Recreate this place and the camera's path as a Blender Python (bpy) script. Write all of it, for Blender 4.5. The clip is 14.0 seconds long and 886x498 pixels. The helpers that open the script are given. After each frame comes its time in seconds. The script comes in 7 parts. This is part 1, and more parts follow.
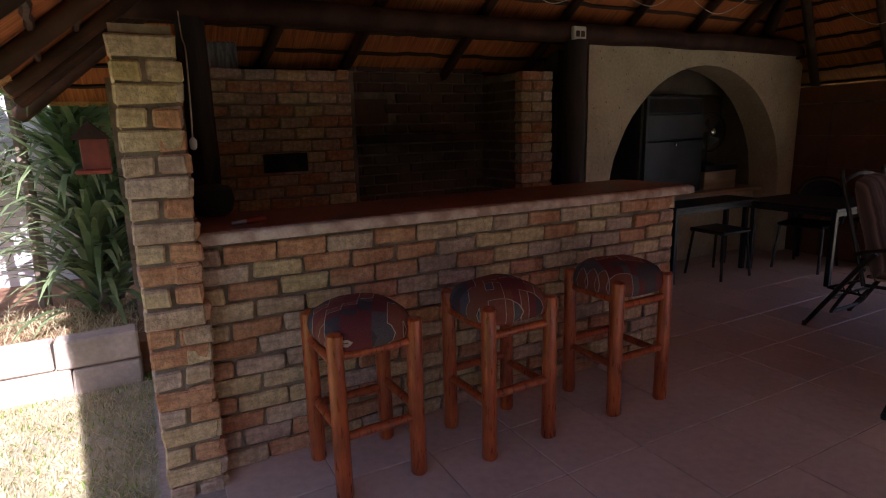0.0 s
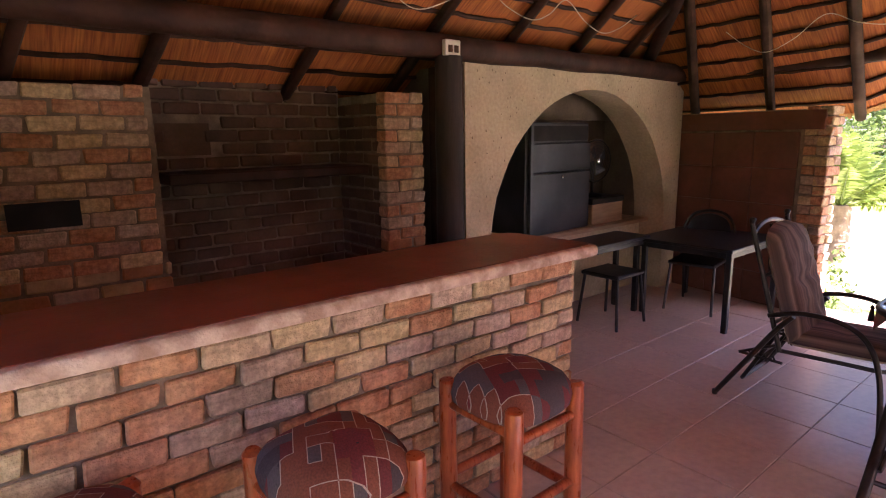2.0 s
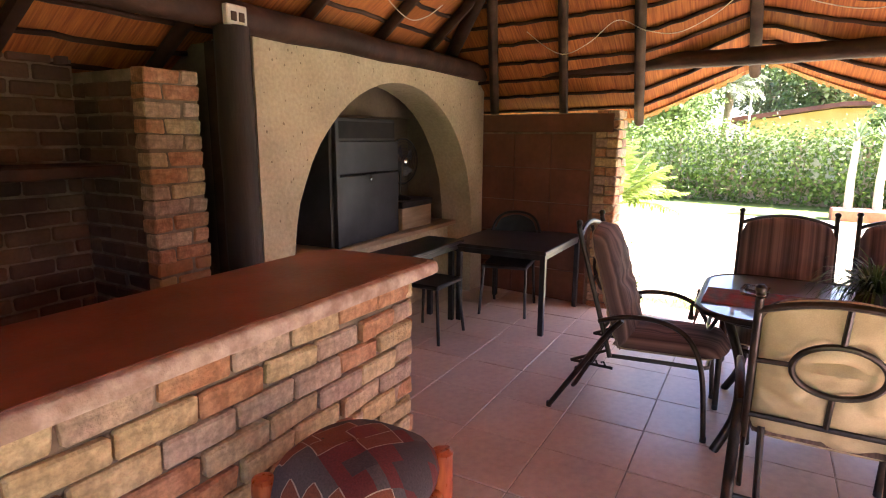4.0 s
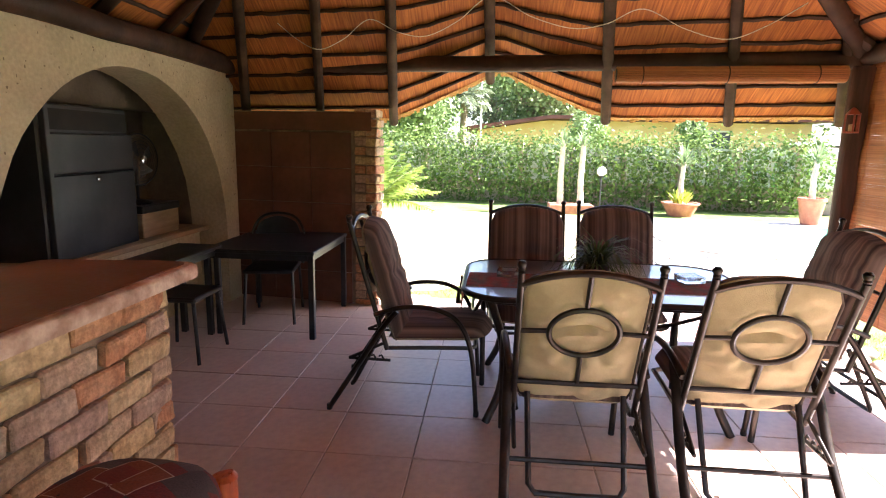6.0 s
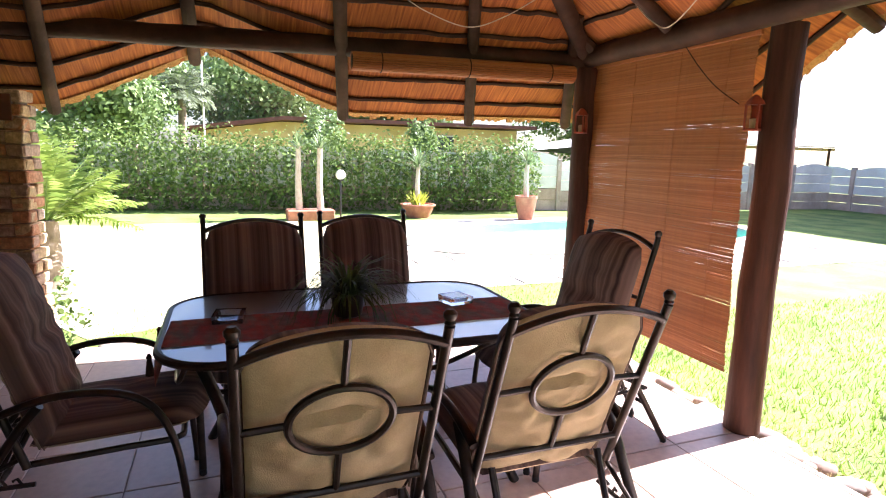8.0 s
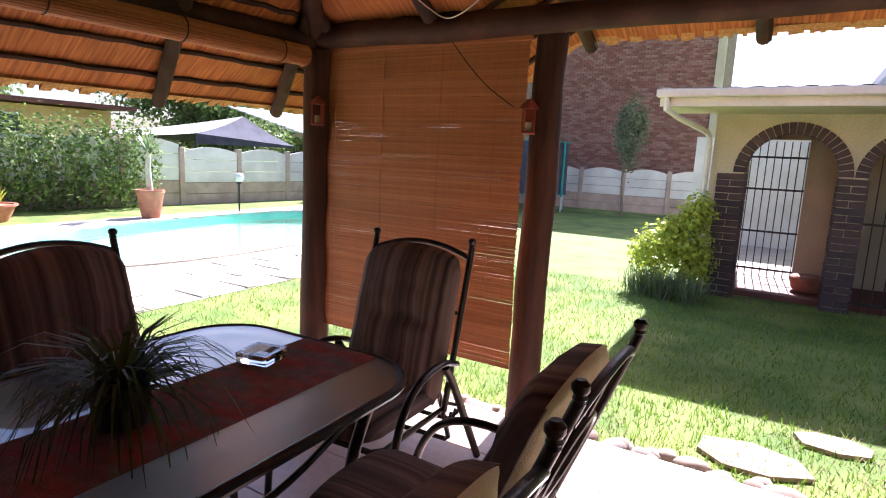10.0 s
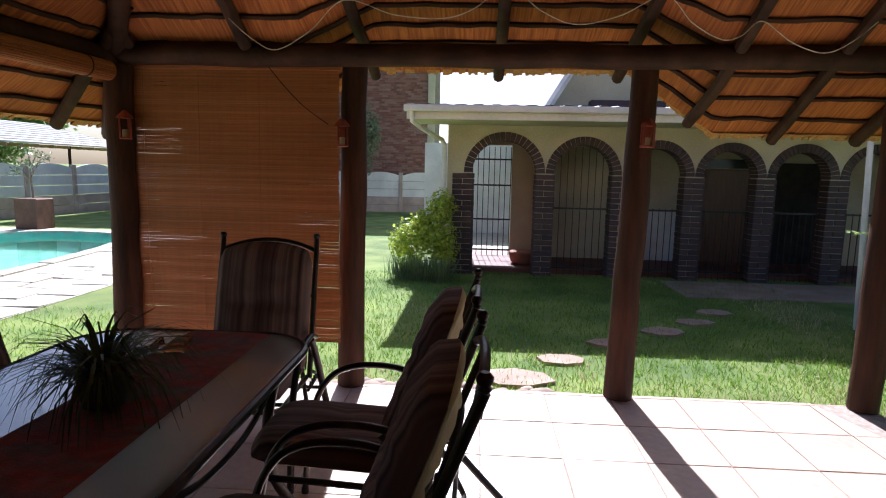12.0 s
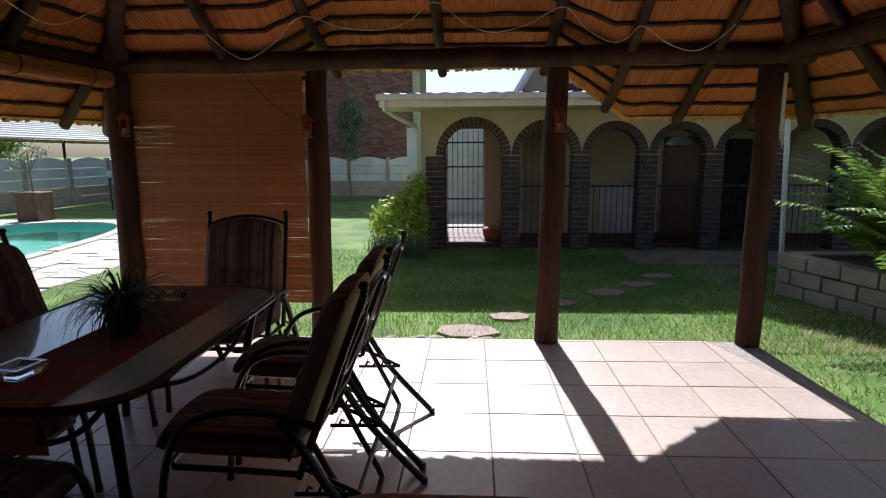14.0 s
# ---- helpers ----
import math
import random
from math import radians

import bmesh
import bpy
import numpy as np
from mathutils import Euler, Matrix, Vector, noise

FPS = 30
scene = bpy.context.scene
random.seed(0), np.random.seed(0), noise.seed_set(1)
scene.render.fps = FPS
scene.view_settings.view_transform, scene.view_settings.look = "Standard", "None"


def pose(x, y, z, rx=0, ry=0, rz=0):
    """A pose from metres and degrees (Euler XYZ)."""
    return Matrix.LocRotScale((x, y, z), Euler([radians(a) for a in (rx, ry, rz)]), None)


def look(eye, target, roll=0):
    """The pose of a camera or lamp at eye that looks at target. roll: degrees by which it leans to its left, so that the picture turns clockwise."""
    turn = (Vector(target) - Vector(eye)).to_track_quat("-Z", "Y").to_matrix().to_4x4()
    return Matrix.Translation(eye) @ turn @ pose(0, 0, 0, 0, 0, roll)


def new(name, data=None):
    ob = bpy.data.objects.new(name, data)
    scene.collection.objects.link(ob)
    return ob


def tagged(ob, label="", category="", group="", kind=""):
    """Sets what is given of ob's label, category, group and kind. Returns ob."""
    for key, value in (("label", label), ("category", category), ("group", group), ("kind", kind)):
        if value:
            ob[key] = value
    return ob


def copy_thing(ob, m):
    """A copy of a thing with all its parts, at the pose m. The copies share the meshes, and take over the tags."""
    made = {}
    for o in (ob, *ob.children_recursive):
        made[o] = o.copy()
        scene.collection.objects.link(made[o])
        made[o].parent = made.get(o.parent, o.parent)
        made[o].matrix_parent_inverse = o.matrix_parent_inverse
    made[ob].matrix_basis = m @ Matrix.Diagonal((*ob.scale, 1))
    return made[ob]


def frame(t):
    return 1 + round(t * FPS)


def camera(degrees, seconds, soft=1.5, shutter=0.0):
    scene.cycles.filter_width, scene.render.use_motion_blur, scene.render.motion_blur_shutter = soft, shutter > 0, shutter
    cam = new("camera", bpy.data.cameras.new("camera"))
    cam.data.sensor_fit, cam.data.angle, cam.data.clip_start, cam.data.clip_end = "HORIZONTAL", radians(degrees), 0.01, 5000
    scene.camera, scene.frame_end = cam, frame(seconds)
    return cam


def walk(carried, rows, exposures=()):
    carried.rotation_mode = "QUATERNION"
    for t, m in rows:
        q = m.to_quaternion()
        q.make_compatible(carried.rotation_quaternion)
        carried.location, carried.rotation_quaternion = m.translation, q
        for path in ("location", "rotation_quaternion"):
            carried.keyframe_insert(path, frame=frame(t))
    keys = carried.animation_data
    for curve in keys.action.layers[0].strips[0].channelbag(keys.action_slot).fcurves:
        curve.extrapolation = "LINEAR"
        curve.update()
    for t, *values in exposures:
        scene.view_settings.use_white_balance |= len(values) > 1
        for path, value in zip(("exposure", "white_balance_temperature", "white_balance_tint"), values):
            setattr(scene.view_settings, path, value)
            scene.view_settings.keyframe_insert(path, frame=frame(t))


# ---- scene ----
cam = camera(76.1, 14.0, soft=1.1)
PATH = [
    (0, (-0.146, -0.381, 1.473), (0.76, 1.353, 1.057), -1.6),
    (0.5, (0.024, -0.191, 1.507), (1.009, 1.503, 1.104), -1.5),
    (1, (0.265, -0.015, 1.563), (1.348, 1.619, 1.168), -1.3),
    (1.5, (0.44, 0.171, 1.606), (1.6, 1.754, 1.219), -1.2),
    (2, (0.553, 0.375, 1.626), (1.796, 1.892, 1.235), -0.9),
    (4.5, (0.937, 0.938, 1.571), (2.745, 1.703, 1.189), 0.6),
    (5, (0.937, 0.975, 1.553), (2.82, 1.537, 1.18), 0.9),
    (5.5, (0.935, 0.999, 1.535), (2.867, 1.363, 1.169), 1.2),
    (6, (0.984, 0.972, 1.516), (2.944, 1.14, 1.157), 1.1),
    (6.5, (1.139, 0.901, 1.525), (3.106, 0.879, 1.165), 1.2),
    (7, (1.313, 0.839, 1.509), (3.272, 0.625, 1.165), 1.1),
    (7.5, (1.533, 0.837, 1.481), (3.455, 0.394, 1.151), 1.1),
    (10, (2.849, 1.161, 1.501), (3.837, -0.548, 1.18), 2.7),
    (10.5, (2.996, 1.313, 1.492), (3.662, -0.548, 1.191), 2.6),
    (11, (3.097, 1.484, 1.513), (3.451, -0.463, 1.224), 2.3),
    (11.5, (3.117, 1.708, 1.529), (3.275, -0.266, 1.247), 1.5),
    (12, (3.137, 1.98, 1.505), (3.25, 0.003, 1.229), 1.2),
    (12.5, (3.08, 2.278, 1.494), (3.179, 0.299, 1.218), 0.8),
    (13, (2.921, 2.525, 1.501), (3.013, 0.547, 1.219), 0.3),
    (13.25, (2.873, 2.628, 1.49), (2.97, 0.65, 1.2), 0.15),
    (13.5, (2.769, 2.66, 1.481), (2.871, 0.679, 1.182), 0.0),
    (14, (2.746, 2.699, 1.517), (2.847, 0.729, 1.183), -0.4),
]
EXPO = [(0.0, 1.42, 5650, 32), (0.5, 1.65, 5650, 34), (1.0, 2.6, 5900, 49), (2.0, 3.5, 5950, 46), (4.5, 3.95, 6050, 29), (5.0, 3.8, 6050, 25), (6.0, 3.4, 5900, 22), (7.5, 2.9, 5800, 23), (10.0, 2.15, 5650, 28), (11.0, 1.72, 5500, 24), (12.5, 1.1, 5400, 14), (14.0, 0.74, 5350, 9)]
walk(cam, [(t, look(eye, target, roll)) for t, eye, target, roll in PATH], EXPO)


# ---- daylight ----
world = bpy.data.worlds.new("sky")
scene.world = world
world.use_nodes = True
wn = world.node_tree
sky = wn.nodes.new("ShaderNodeTexSky")
sky.sky_type = "NISHITA"
sky.sun_disc = False
SUN_ELEV, SUN_AZ = radians(42), math.atan2(0.06, -1.0)  # azimuth clockwise from +y
sky.sun_elevation, sky.sun_rotation = SUN_ELEV, SUN_AZ
sky.air_density, sky.dust_density = 1.0, 2.0
wn.links.new(sky.outputs[0], wn.nodes["Background"].inputs[0])
wn.nodes["Background"].inputs[1].default_value = 0.055
sun = new("sun", bpy.data.lights.new("sun", "SUN"))
sun.data.energy, sun.data.angle, sun.data.color = 5.0, radians(0.53), (1.0, 0.94, 0.85)
sdir = Vector((math.sin(SUN_AZ) * math.cos(SUN_ELEV), math.cos(SUN_AZ) * math.cos(SUN_ELEV), math.sin(SUN_ELEV)))
sun.matrix_world = look(sdir * 30, (0, 0, 0))


# ---- materials ----
def mat(name, c1, c2, scale=6.0, rough=0.7, metal=0.0, bump=0.25, bscale=40.0, stretch=(1, 1, 1), coord="Object",
        palette=None, grain=0.25, spec=0.5, stain=0.0, stain_scale=1.3, rvar=0.1, island=False, pmix=0.62):
    """A surface with two scales of colour variation, uneven gloss and fine relief."""
    m = bpy.data.materials.new(name)
    m.use_nodes = True
    nt = m.node_tree
    N, L = nt.nodes, nt.links
    b = N["Principled BSDF"]
    tc = N.new("ShaderNodeTexCoord")
    mp = N.new("ShaderNodeMapping")
    mp.inputs["Scale"].default_value = stretch
    L.new(tc.outputs[coord], mp.inputs[0])
    vec = mp.outputs[0]
    n1 = N.new("ShaderNodeTexNoise")
    n1.inputs["Scale"].default_value, n1.inputs["Detail"].default_value = scale, 4
    L.new(vec, n1.inputs["Vector"])
    n2 = N.new("ShaderNodeTexNoise")
    n2.inputs["Scale"].default_value, n2.inputs["Detail"].default_value = bscale, 3
    L.new(vec, n2.inputs["Vector"])
    ramp = N.new("ShaderNodeValToRGB")
    ramp.color_ramp.elements[0].position, ramp.color_ramp.elements[1].position = 0.35, 0.65
    ramp.color_ramp.elements[0].color, ramp.color_ramp.elements[1].color = (*c1, 1), (*c2, 1)
    L.new(n1.outputs[0], ramp.inputs[0])
    col = ramp.outputs[0]
    if palette:
        if island:
            src = N.new("ShaderNodeNewGeometry").outputs["Random Per Island"]
        else:
            src = N.new("ShaderNodeObjectInfo").outputs["Random"]
        if coord != "UV":
            off = N.new("ShaderNodeVectorMath")
            off.operation = "MULTIPLY_ADD"
            comb = N.new("ShaderNodeCombineXYZ")
            for k in range(3):
                L.new(src, comb.inputs[k])
            L.new(comb.outputs[0], off.inputs[0])
            off.inputs[1].default_value = (37, 53, 71)
            L.new(vec, off.inputs[2])
            L.new(off.outputs[0], n1.inputs["Vector"])
        pr = N.new("ShaderNodeValToRGB")
        pr.color_ramp.interpolation = "CONSTANT"
        for k, c in enumerate(palette):
            e = pr.color_ramp.elements[k] if k < 2 else pr.color_ramp.elements.new(0.5)
            e.position, e.color = k / len(palette), (*c, 1)
        L.new(src, pr.inputs[0])
        mx = N.new("ShaderNodeMixRGB")
        mx.inputs[0].default_value = pmix
        L.new(col, mx.inputs[1])
        L.new(pr.outputs[0], mx.inputs[2])
        col = mx.outputs[0]
    if stain:
        n3 = N.new("ShaderNodeTexNoise")
        n3.inputs["Scale"].default_value, n3.inputs["Detail"].default_value = stain_scale, 6
        L.new(tc.outputs["Object" if coord == "UV" else coord], n3.inputs["Vector"])
        r3 = N.new("ShaderNodeValToRGB")
        r3.color_ramp.elements[0].position, r3.color_ramp.elements[1].position = 0.38, 0.62
        k = 1 - stain
        r3.color_ramp.elements[0].color, r3.color_ramp.elements[1].color = (k, k, k, 1), (1, 1, 1, 1)
        L.new(n3.outputs[0], r3.inputs[0])
        ms = N.new("ShaderNodeMixRGB")
        ms.blend_type = "MULTIPLY"
        ms.inputs[0].default_value = 1
        L.new(col, ms.inputs[1])
        L.new(r3.outputs[0], ms.inputs[2])
        col = ms.outputs[0]
    mg = N.new("ShaderNodeMixRGB")
    mg.blend_type = "OVERLAY"
    mg.inputs[0].default_value = grain
    L.new(col, mg.inputs[1])
    L.new(n2.outputs[0], mg.inputs[2])
    L.new(mg.outputs[0], b.inputs["Base Color"])
    rr = N.new("ShaderNodeMapRange")
    rr.inputs["To Min"].default_value, rr.inputs["To Max"].default_value = max(0.02, rough - rvar), min(1, rough + rvar)
    L.new(n2.outputs[0], rr.inputs[0])
    L.new(rr.outputs[0], b.inputs["Roughness"])
    b.inputs["Metallic"].default_value = metal
    b.inputs["Specular IOR Level"].default_value = spec
    if bump:
        bp = N.new("ShaderNodeBump")
        bp.inputs["Strength"].default_value, bp.inputs["Distance"].default_value = bump, 0.006
        L.new(n2.outputs[0], bp.inputs["Height"])
        L.new(bp.outputs[0], b.inputs["Normal"])
    return m


def leafy(name, c1, c2, trans=0.35, rough=0.5):
    """Leaves that let some light through, each with its own shade."""
    m = mat(name, c1, c2, scale=0.8, rough=rough, bump=0, bscale=9, palette=[c1, c2, tuple((a + b) / 2 for a, b in zip(c1, c2)), tuple(a * 1.25 for a in c2)], island=True, grain=0.2)
    nt = m.node_tree
    b = nt.nodes["Principled BSDF"]
    tr = nt.nodes.new("ShaderNodeBsdfTranslucent")
    nt.links.new(b.inputs["Base Color"].links[0].from_socket, tr.inputs[0])
    mx = nt.nodes.new("ShaderNodeMixShader")
    mx.inputs[0].default_value = trans
    nt.links.new(b.outputs[0], mx.inputs[1])
    nt.links.new(tr.outputs[0], mx.inputs[2])
    nt.links.new(mx.outputs[0], nt.nodes["Material Output"].inputs[0])
    return m


BRICKS = [(0.64, 0.46, 0.21), (0.68, 0.50, 0.25), (0.52, 0.36, 0.26), (0.60, 0.44, 0.33), (0.44, 0.29, 0.22), (0.62, 0.45, 0.24), (0.56, 0.22, 0.085), (0.42, 0.27, 0.20), (0.66, 0.48, 0.28), (0.70, 0.54, 0.31), (0.55, 0.38, 0.24), (0.60, 0.46, 0.36)]
m_brick = mat("clay_brick", (0.36, 0.21, 0.145), (0.84, 0.63, 0.41), scale=11, rough=0.92, bump=1.0, bscale=95, palette=BRICKS, stain=0.3, stain_scale=34, pmix=0.68, grain=0.42)
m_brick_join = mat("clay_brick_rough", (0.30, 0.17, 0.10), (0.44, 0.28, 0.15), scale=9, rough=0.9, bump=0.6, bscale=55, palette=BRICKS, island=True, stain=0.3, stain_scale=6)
m_brick_dark = mat("dark_brown_brick", (0.10, 0.06, 0.045), (0.20, 0.11, 0.075), scale=7, rough=0.92, bump=0.6, bscale=50, palette=[(0.16, 0.08, 0.05), (0.2, 0.12, 0.07), (0.12, 0.07, 0.05)], island=True, stain=0.4, stain_scale=3)
m_mortar = mat("mortar", (0.20, 0.145, 0.10), (0.32, 0.24, 0.17), scale=12, rough=0.95, bump=0.7, bscale=90, stain=0.3, stain_scale=4)
m_slab = mat("red_cement_top", (0.22, 0.075, 0.045), (0.30, 0.105, 0.06), scale=3, rough=0.42, bump=0.08, bscale=60, stain=0.2, stain_scale=3, rvar=0.12)
m_slab_edge = mat("worn_cement_edge", (0.38, 0.24, 0.18), (0.64, 0.49, 0.40), scale=14, rough=0.85, bump=0.5, bscale=80)
m_tile = mat("terracotta_floor_tile", (0.56, 0.42, 0.345), (0.66, 0.51, 0.42), scale=3.5, rough=0.34, bump=0.05, bscale=25, palette=[(0.60, 0.455, 0.37), (0.64, 0.485, 0.395), (0.57, 0.43, 0.35)], stain=0.12, stain_scale=2.2, rvar=0.1)
m_grout = mat("grout", (0.30, 0.24, 0.20), (0.4, 0.33, 0.28), scale=20, rough=0.95, bump=0.3)
m_thatch = mat("thatch_grass", (0.35, 0.092, 0.014), (0.53, 0.175, 0.032), scale=1.0, rough=0.8, bump=1.0, bscale=1.0, stretch=(70, 3.0, 1), coord="UV", grain=0.4, stain=0.25, stain_scale=1.6)
m_thatch_cut = mat("cut_thatch_ends", (0.44, 0.22, 0.06), (0.60, 0.33, 0.11), scale=60, rough=0.9, bump=0.9, bscale=160, grain=0.5)
m_pole = mat("creosoted_pole", (0.04, 0.015, 0.009), (0.085, 0.031, 0.017), scale=3, spec=0.2, rough=0.62, bump=0.5, bscale=14, stretch=(6, 6, 0.7), stain=0.3, stain_scale=2)
m_pole_x = mat("creosoted_beam", (0.036, 0.017, 0.011), (0.08, 0.037, 0.022), scale=5, spec=0.2, rough=0.65, bump=0.5, bscale=30, stain=0.3, stain_scale=2)
m_pole_pale = mat("weathered_rafter", (0.045, 0.023, 0.014), (0.09, 0.05, 0.031), scale=5, spec=0.2, rough=0.8, bump=0.5, bscale=30, stain=0.3, stain_scale=2)
m_plaster = mat("cream_bagged_plaster", (0.50, 0.40, 0.25), (0.60, 0.50, 0.33), scale=2.2, rough=0.92, bump=0.8, bscale=38, stain=0.16, stain_scale=2.5, grain=0.3)
m_pit = mat("plaster_pits", (0.20, 0.15, 0.09), (0.30, 0.235, 0.145), scale=30, rough=0.95)
m_panel = mat("brown_glazed_tile", (0.15, 0.06, 0.035), (0.21, 0.085, 0.05), scale=3, rough=0.4, bump=0.1, bscale=20, stain=0.2)
# plaster colour darkened to carry the dimness inside the niche
m_plaster_shade = mat("shade_darkened_plaster", (0.15, 0.11, 0.075), (0.26, 0.20, 0.14), scale=2.0, rough=0.93, bump=0.6, bscale=38, stain=0.35, stain_scale=1.6)
m_blackpost = mat("near_black_pole", (0.018, 0.011, 0.008), (0.036, 0.021, 0.014), scale=3, rough=0.75, bump=0.4, bscale=14, stretch=(6, 6, 0.7))
m_matt_black = mat("matt_black", (0.012, 0.011, 0.01), (0.03, 0.026, 0.022), scale=5, rough=0.95)


# ---- building blocks ----
class Geo:
    """Collects vertices and faces of one mesh."""

    def __init__(self):
        self.v, self.f, self.uv = [], [], []

    def add(self, verts, faces):
        n = len(self.v)
        self.v += [tuple(p) for p in verts]
        self.f += [tuple(n + i for i in f) for f in faces]
        return self

    def box(self, a, b):
        (x0, y0, z0), (x1, y1, z1) = a, b
        return self.add([(x0, y0, z0), (x1, y0, z0), (x1, y1, z0), (x0, y1, z0), (x0, y0, z1), (x1, y0, z1), (x1, y1, z1), (x0, y1, z1)],
                        [(3, 2, 1, 0), (4, 5, 6, 7), (0, 1, 5, 4), (1, 2, 6, 5), (2, 3, 7, 6), (3, 0, 4, 7)])

    def rbox(self, a, b, c, jit=0.0, m=None):
        """A box with chamfered edges, corners moved by up to jit."""
        lo, hi = Vector(a), Vector(b)
        vs, ix = [], {}
        for sx in (0, 1):
            for sy in (0, 1):
                for sz in (0, 1):
                    p = [(lo, hi)[s][k] for k, s in enumerate((sx, sy, sz))]
                    d = [random.uniform(-jit, jit) for _ in range(3)]
                    for ax in range(3):
                        q = [p[k] + d[k] + (0 if k == ax else (c if (sx, sy, sz)[k] == 0 else -c)) for k in range(3)]
                        ix[(sx, sy, sz, ax)] = len(vs)
                        vs.append(m @ Vector(q) if m else q)
        fs = []
        for ax in range(3):
            o = [k for k in range(3) if k != ax]
            for s in (0, 1):
                ring = []
                for p, q in ((0, 0), (1, 0), (1, 1), (0, 1)):
                    key = [0, 0, 0]
                    key[ax], key[o[0]], key[o[1]] = s, p, q
                    ring.append(ix[(*key, ax)])
                fs.append(ring if (s == 1) == (ax != 1) else ring[::-1])
            for p in (0, 1):
                for q in (0, 1):
                    k0, k1 = [0, 0, 0], [0, 0, 0]
                    k0[o[0]] = k1[o[0]] = p
                    k0[o[1]] = k1[o[1]] = q
                    k1[ax] = 1
                    ring = [ix[(*k0, o[0])], ix[(*k1, o[0])], ix[(*k1, o[1])], ix[(*k0, o[1])]]
                    fs.append(ring)
        for sx in (0, 1):
            for sy in (0, 1):
                for sz in (0, 1):
                    fs.append([ix[(sx, sy, sz, k)] for k in range(3)])
        return self.add(vs, fs)

    def tube(self, pts, r, n=8, caps=True, closed=False, flat=1.0):
        """A round bar along points; r is a number or one for each point."""
        pts = [Vector(p) for p in pts]
        rs = [r] * len(pts) if not isinstance(r, (list, tuple)) else r
        side = None
        base = len(self.v)
        k = len(pts)
        for i, p in enumerate(pts):
            if closed:
                d = pts[(i + 1) % k] - pts[i - 1]
            else:
                d = pts[min(i + 1, k - 1)] - pts[max(i - 1, 0)]
            d.normalize()
            if side is None:
                up = Vector((0, 0, 1)) if abs(d.z) < 0.9 else Vector((1, 0, 0))
                side = d.cross(up).normalized()
            else:
                side = (side - d * side.dot(d)).normalized()
            oth = d.cross(side)
            for j in range(n):
                a = 2 * math.pi * j / n
                self.v.append(tuple(p + side * (math.cos(a) * rs[i]) + oth * (math.sin(a) * rs[i] * flat)))
        for i in range(k if closed else k - 1):
            for j in range(n):
                a, b2 = base + i * n + j, base + i * n + (j + 1) % n
                c, d2 = base + ((i + 1) % k) * n + (j + 1) % n, base + ((i + 1) % k) * n + j
                self.f.append((a, b2, c, d2))
        if caps and not closed:
            self.f.append(tuple(base + j for j in range(n))[::-1])
            self.f.append(tuple(base + (k - 1) * n + j for j in range(n)))
        return self

    def lathe(self, profile, n=16, at=(0, 0, 0), jit=0.0):
        """Turned round the z axis from (radius, height) pairs."""
        base = len(self.v)
        for r, z in profile:
            for j in range(n):
                a = 2 * math.pi * j / n
                rr = r * (1 + random.uniform(-jit, jit))
                self.v.append((at[0] + rr * math.cos(a), at[1] + rr * math.sin(a), at[2] + z))
        for i in range(len(profile) - 1):
            for j in range(n):
                self.f.append((base + i * n + j, base + i * n + (j + 1) % n, base + (i + 1) * n + (j + 1) % n, base + (i + 1) * n + j))
        self.f.append(tuple(base + j for j in range(n))[::-1])
        self.f.append(tuple(base + (len(profile) - 1) * n + j for j in range(n)))
        return self

    def prism(self, poly, z0, z1):
        n = len(poly)
        return self.add([(x, y, z0) for x, y in poly] + [(x, y, z1) for x, y in poly],
                        [tuple(range(n))[::-1], tuple(range(n, 2 * n))] + [(i, (i + 1) % n, n + (i + 1) % n, n + i) for i in range(n)])

    def moved(self, m):
        self.v = [tuple(m @ Vector(p)) for p in self.v]
        return self

    def mesh(self, name, material, smooth=False):
        me = bpy.data.meshes.new(name)
        me.from_pydata(self.v, [], self.f)
        if self.uv:
            lay = me.uv_layers.new(name="UVMap")
            for lp in me.loops:
                lay.data[lp.index].uv = self.uv[lp.vertex_index]
        me.materials.append(material)
        bm = bmesh.new()
        bm.from_mesh(me)
        bmesh.ops.recalc_face_normals(bm, faces=bm.faces)
        bm.to_mesh(me)
        bm.free()
        if smooth:
            me.shade_smooth()
            me.set_sharp_from_angle(angle=radians(40))
        return me


def part(name, geo, material, parent=None, label="", smooth=False):
    """Links one mesh object, under a thing or a part if one is given."""
    me = geo if isinstance(geo, bpy.types.Mesh) else geo.mesh(name, material, smooth)
    ob = new(name, me)
    if parent is not None:
        ob.parent = parent
    if label:
        ob["label"] = label
    return ob


def thing(name, at=(0, 0, 0), label="", category="", group="", kind="", m=None):
    ob = new(name)
    ob.empty_display_size = 0.1
    ob.matrix_basis = m if m is not None else Matrix.Translation(at)
    return tagged(ob, label, category, group, kind)


def solid(name, geo, material, label="", category="", kind="", smooth=False, group=""):
    return tagged(part(name, geo, material, None, "", smooth), label, category, group, kind)


def lerp(a, b, t):
    return Vector(a) * (1 - t) + Vector(b) * t


def curve(pts, n=24):
    """A smooth line through points."""
    pts = [Vector(p) for p in pts]
    out = []
    seg = len(pts) - 1
    for i in range(n + 1):
        t = i / n * seg
        k = min(int(t), seg - 1)
        t -= k
        p0, p1, p2, p3 = pts[max(k - 1, 0)], pts[k], pts[k + 1], pts[min(k + 2, seg)]
        out.append(0.5 * (2 * p1 + (p2 - p0) * t + (2 * p0 - 5 * p1 + 4 * p2 - p3) * t * t + (3 * p1 - p0 - 3 * p2 + p3) * t ** 3))
    return out


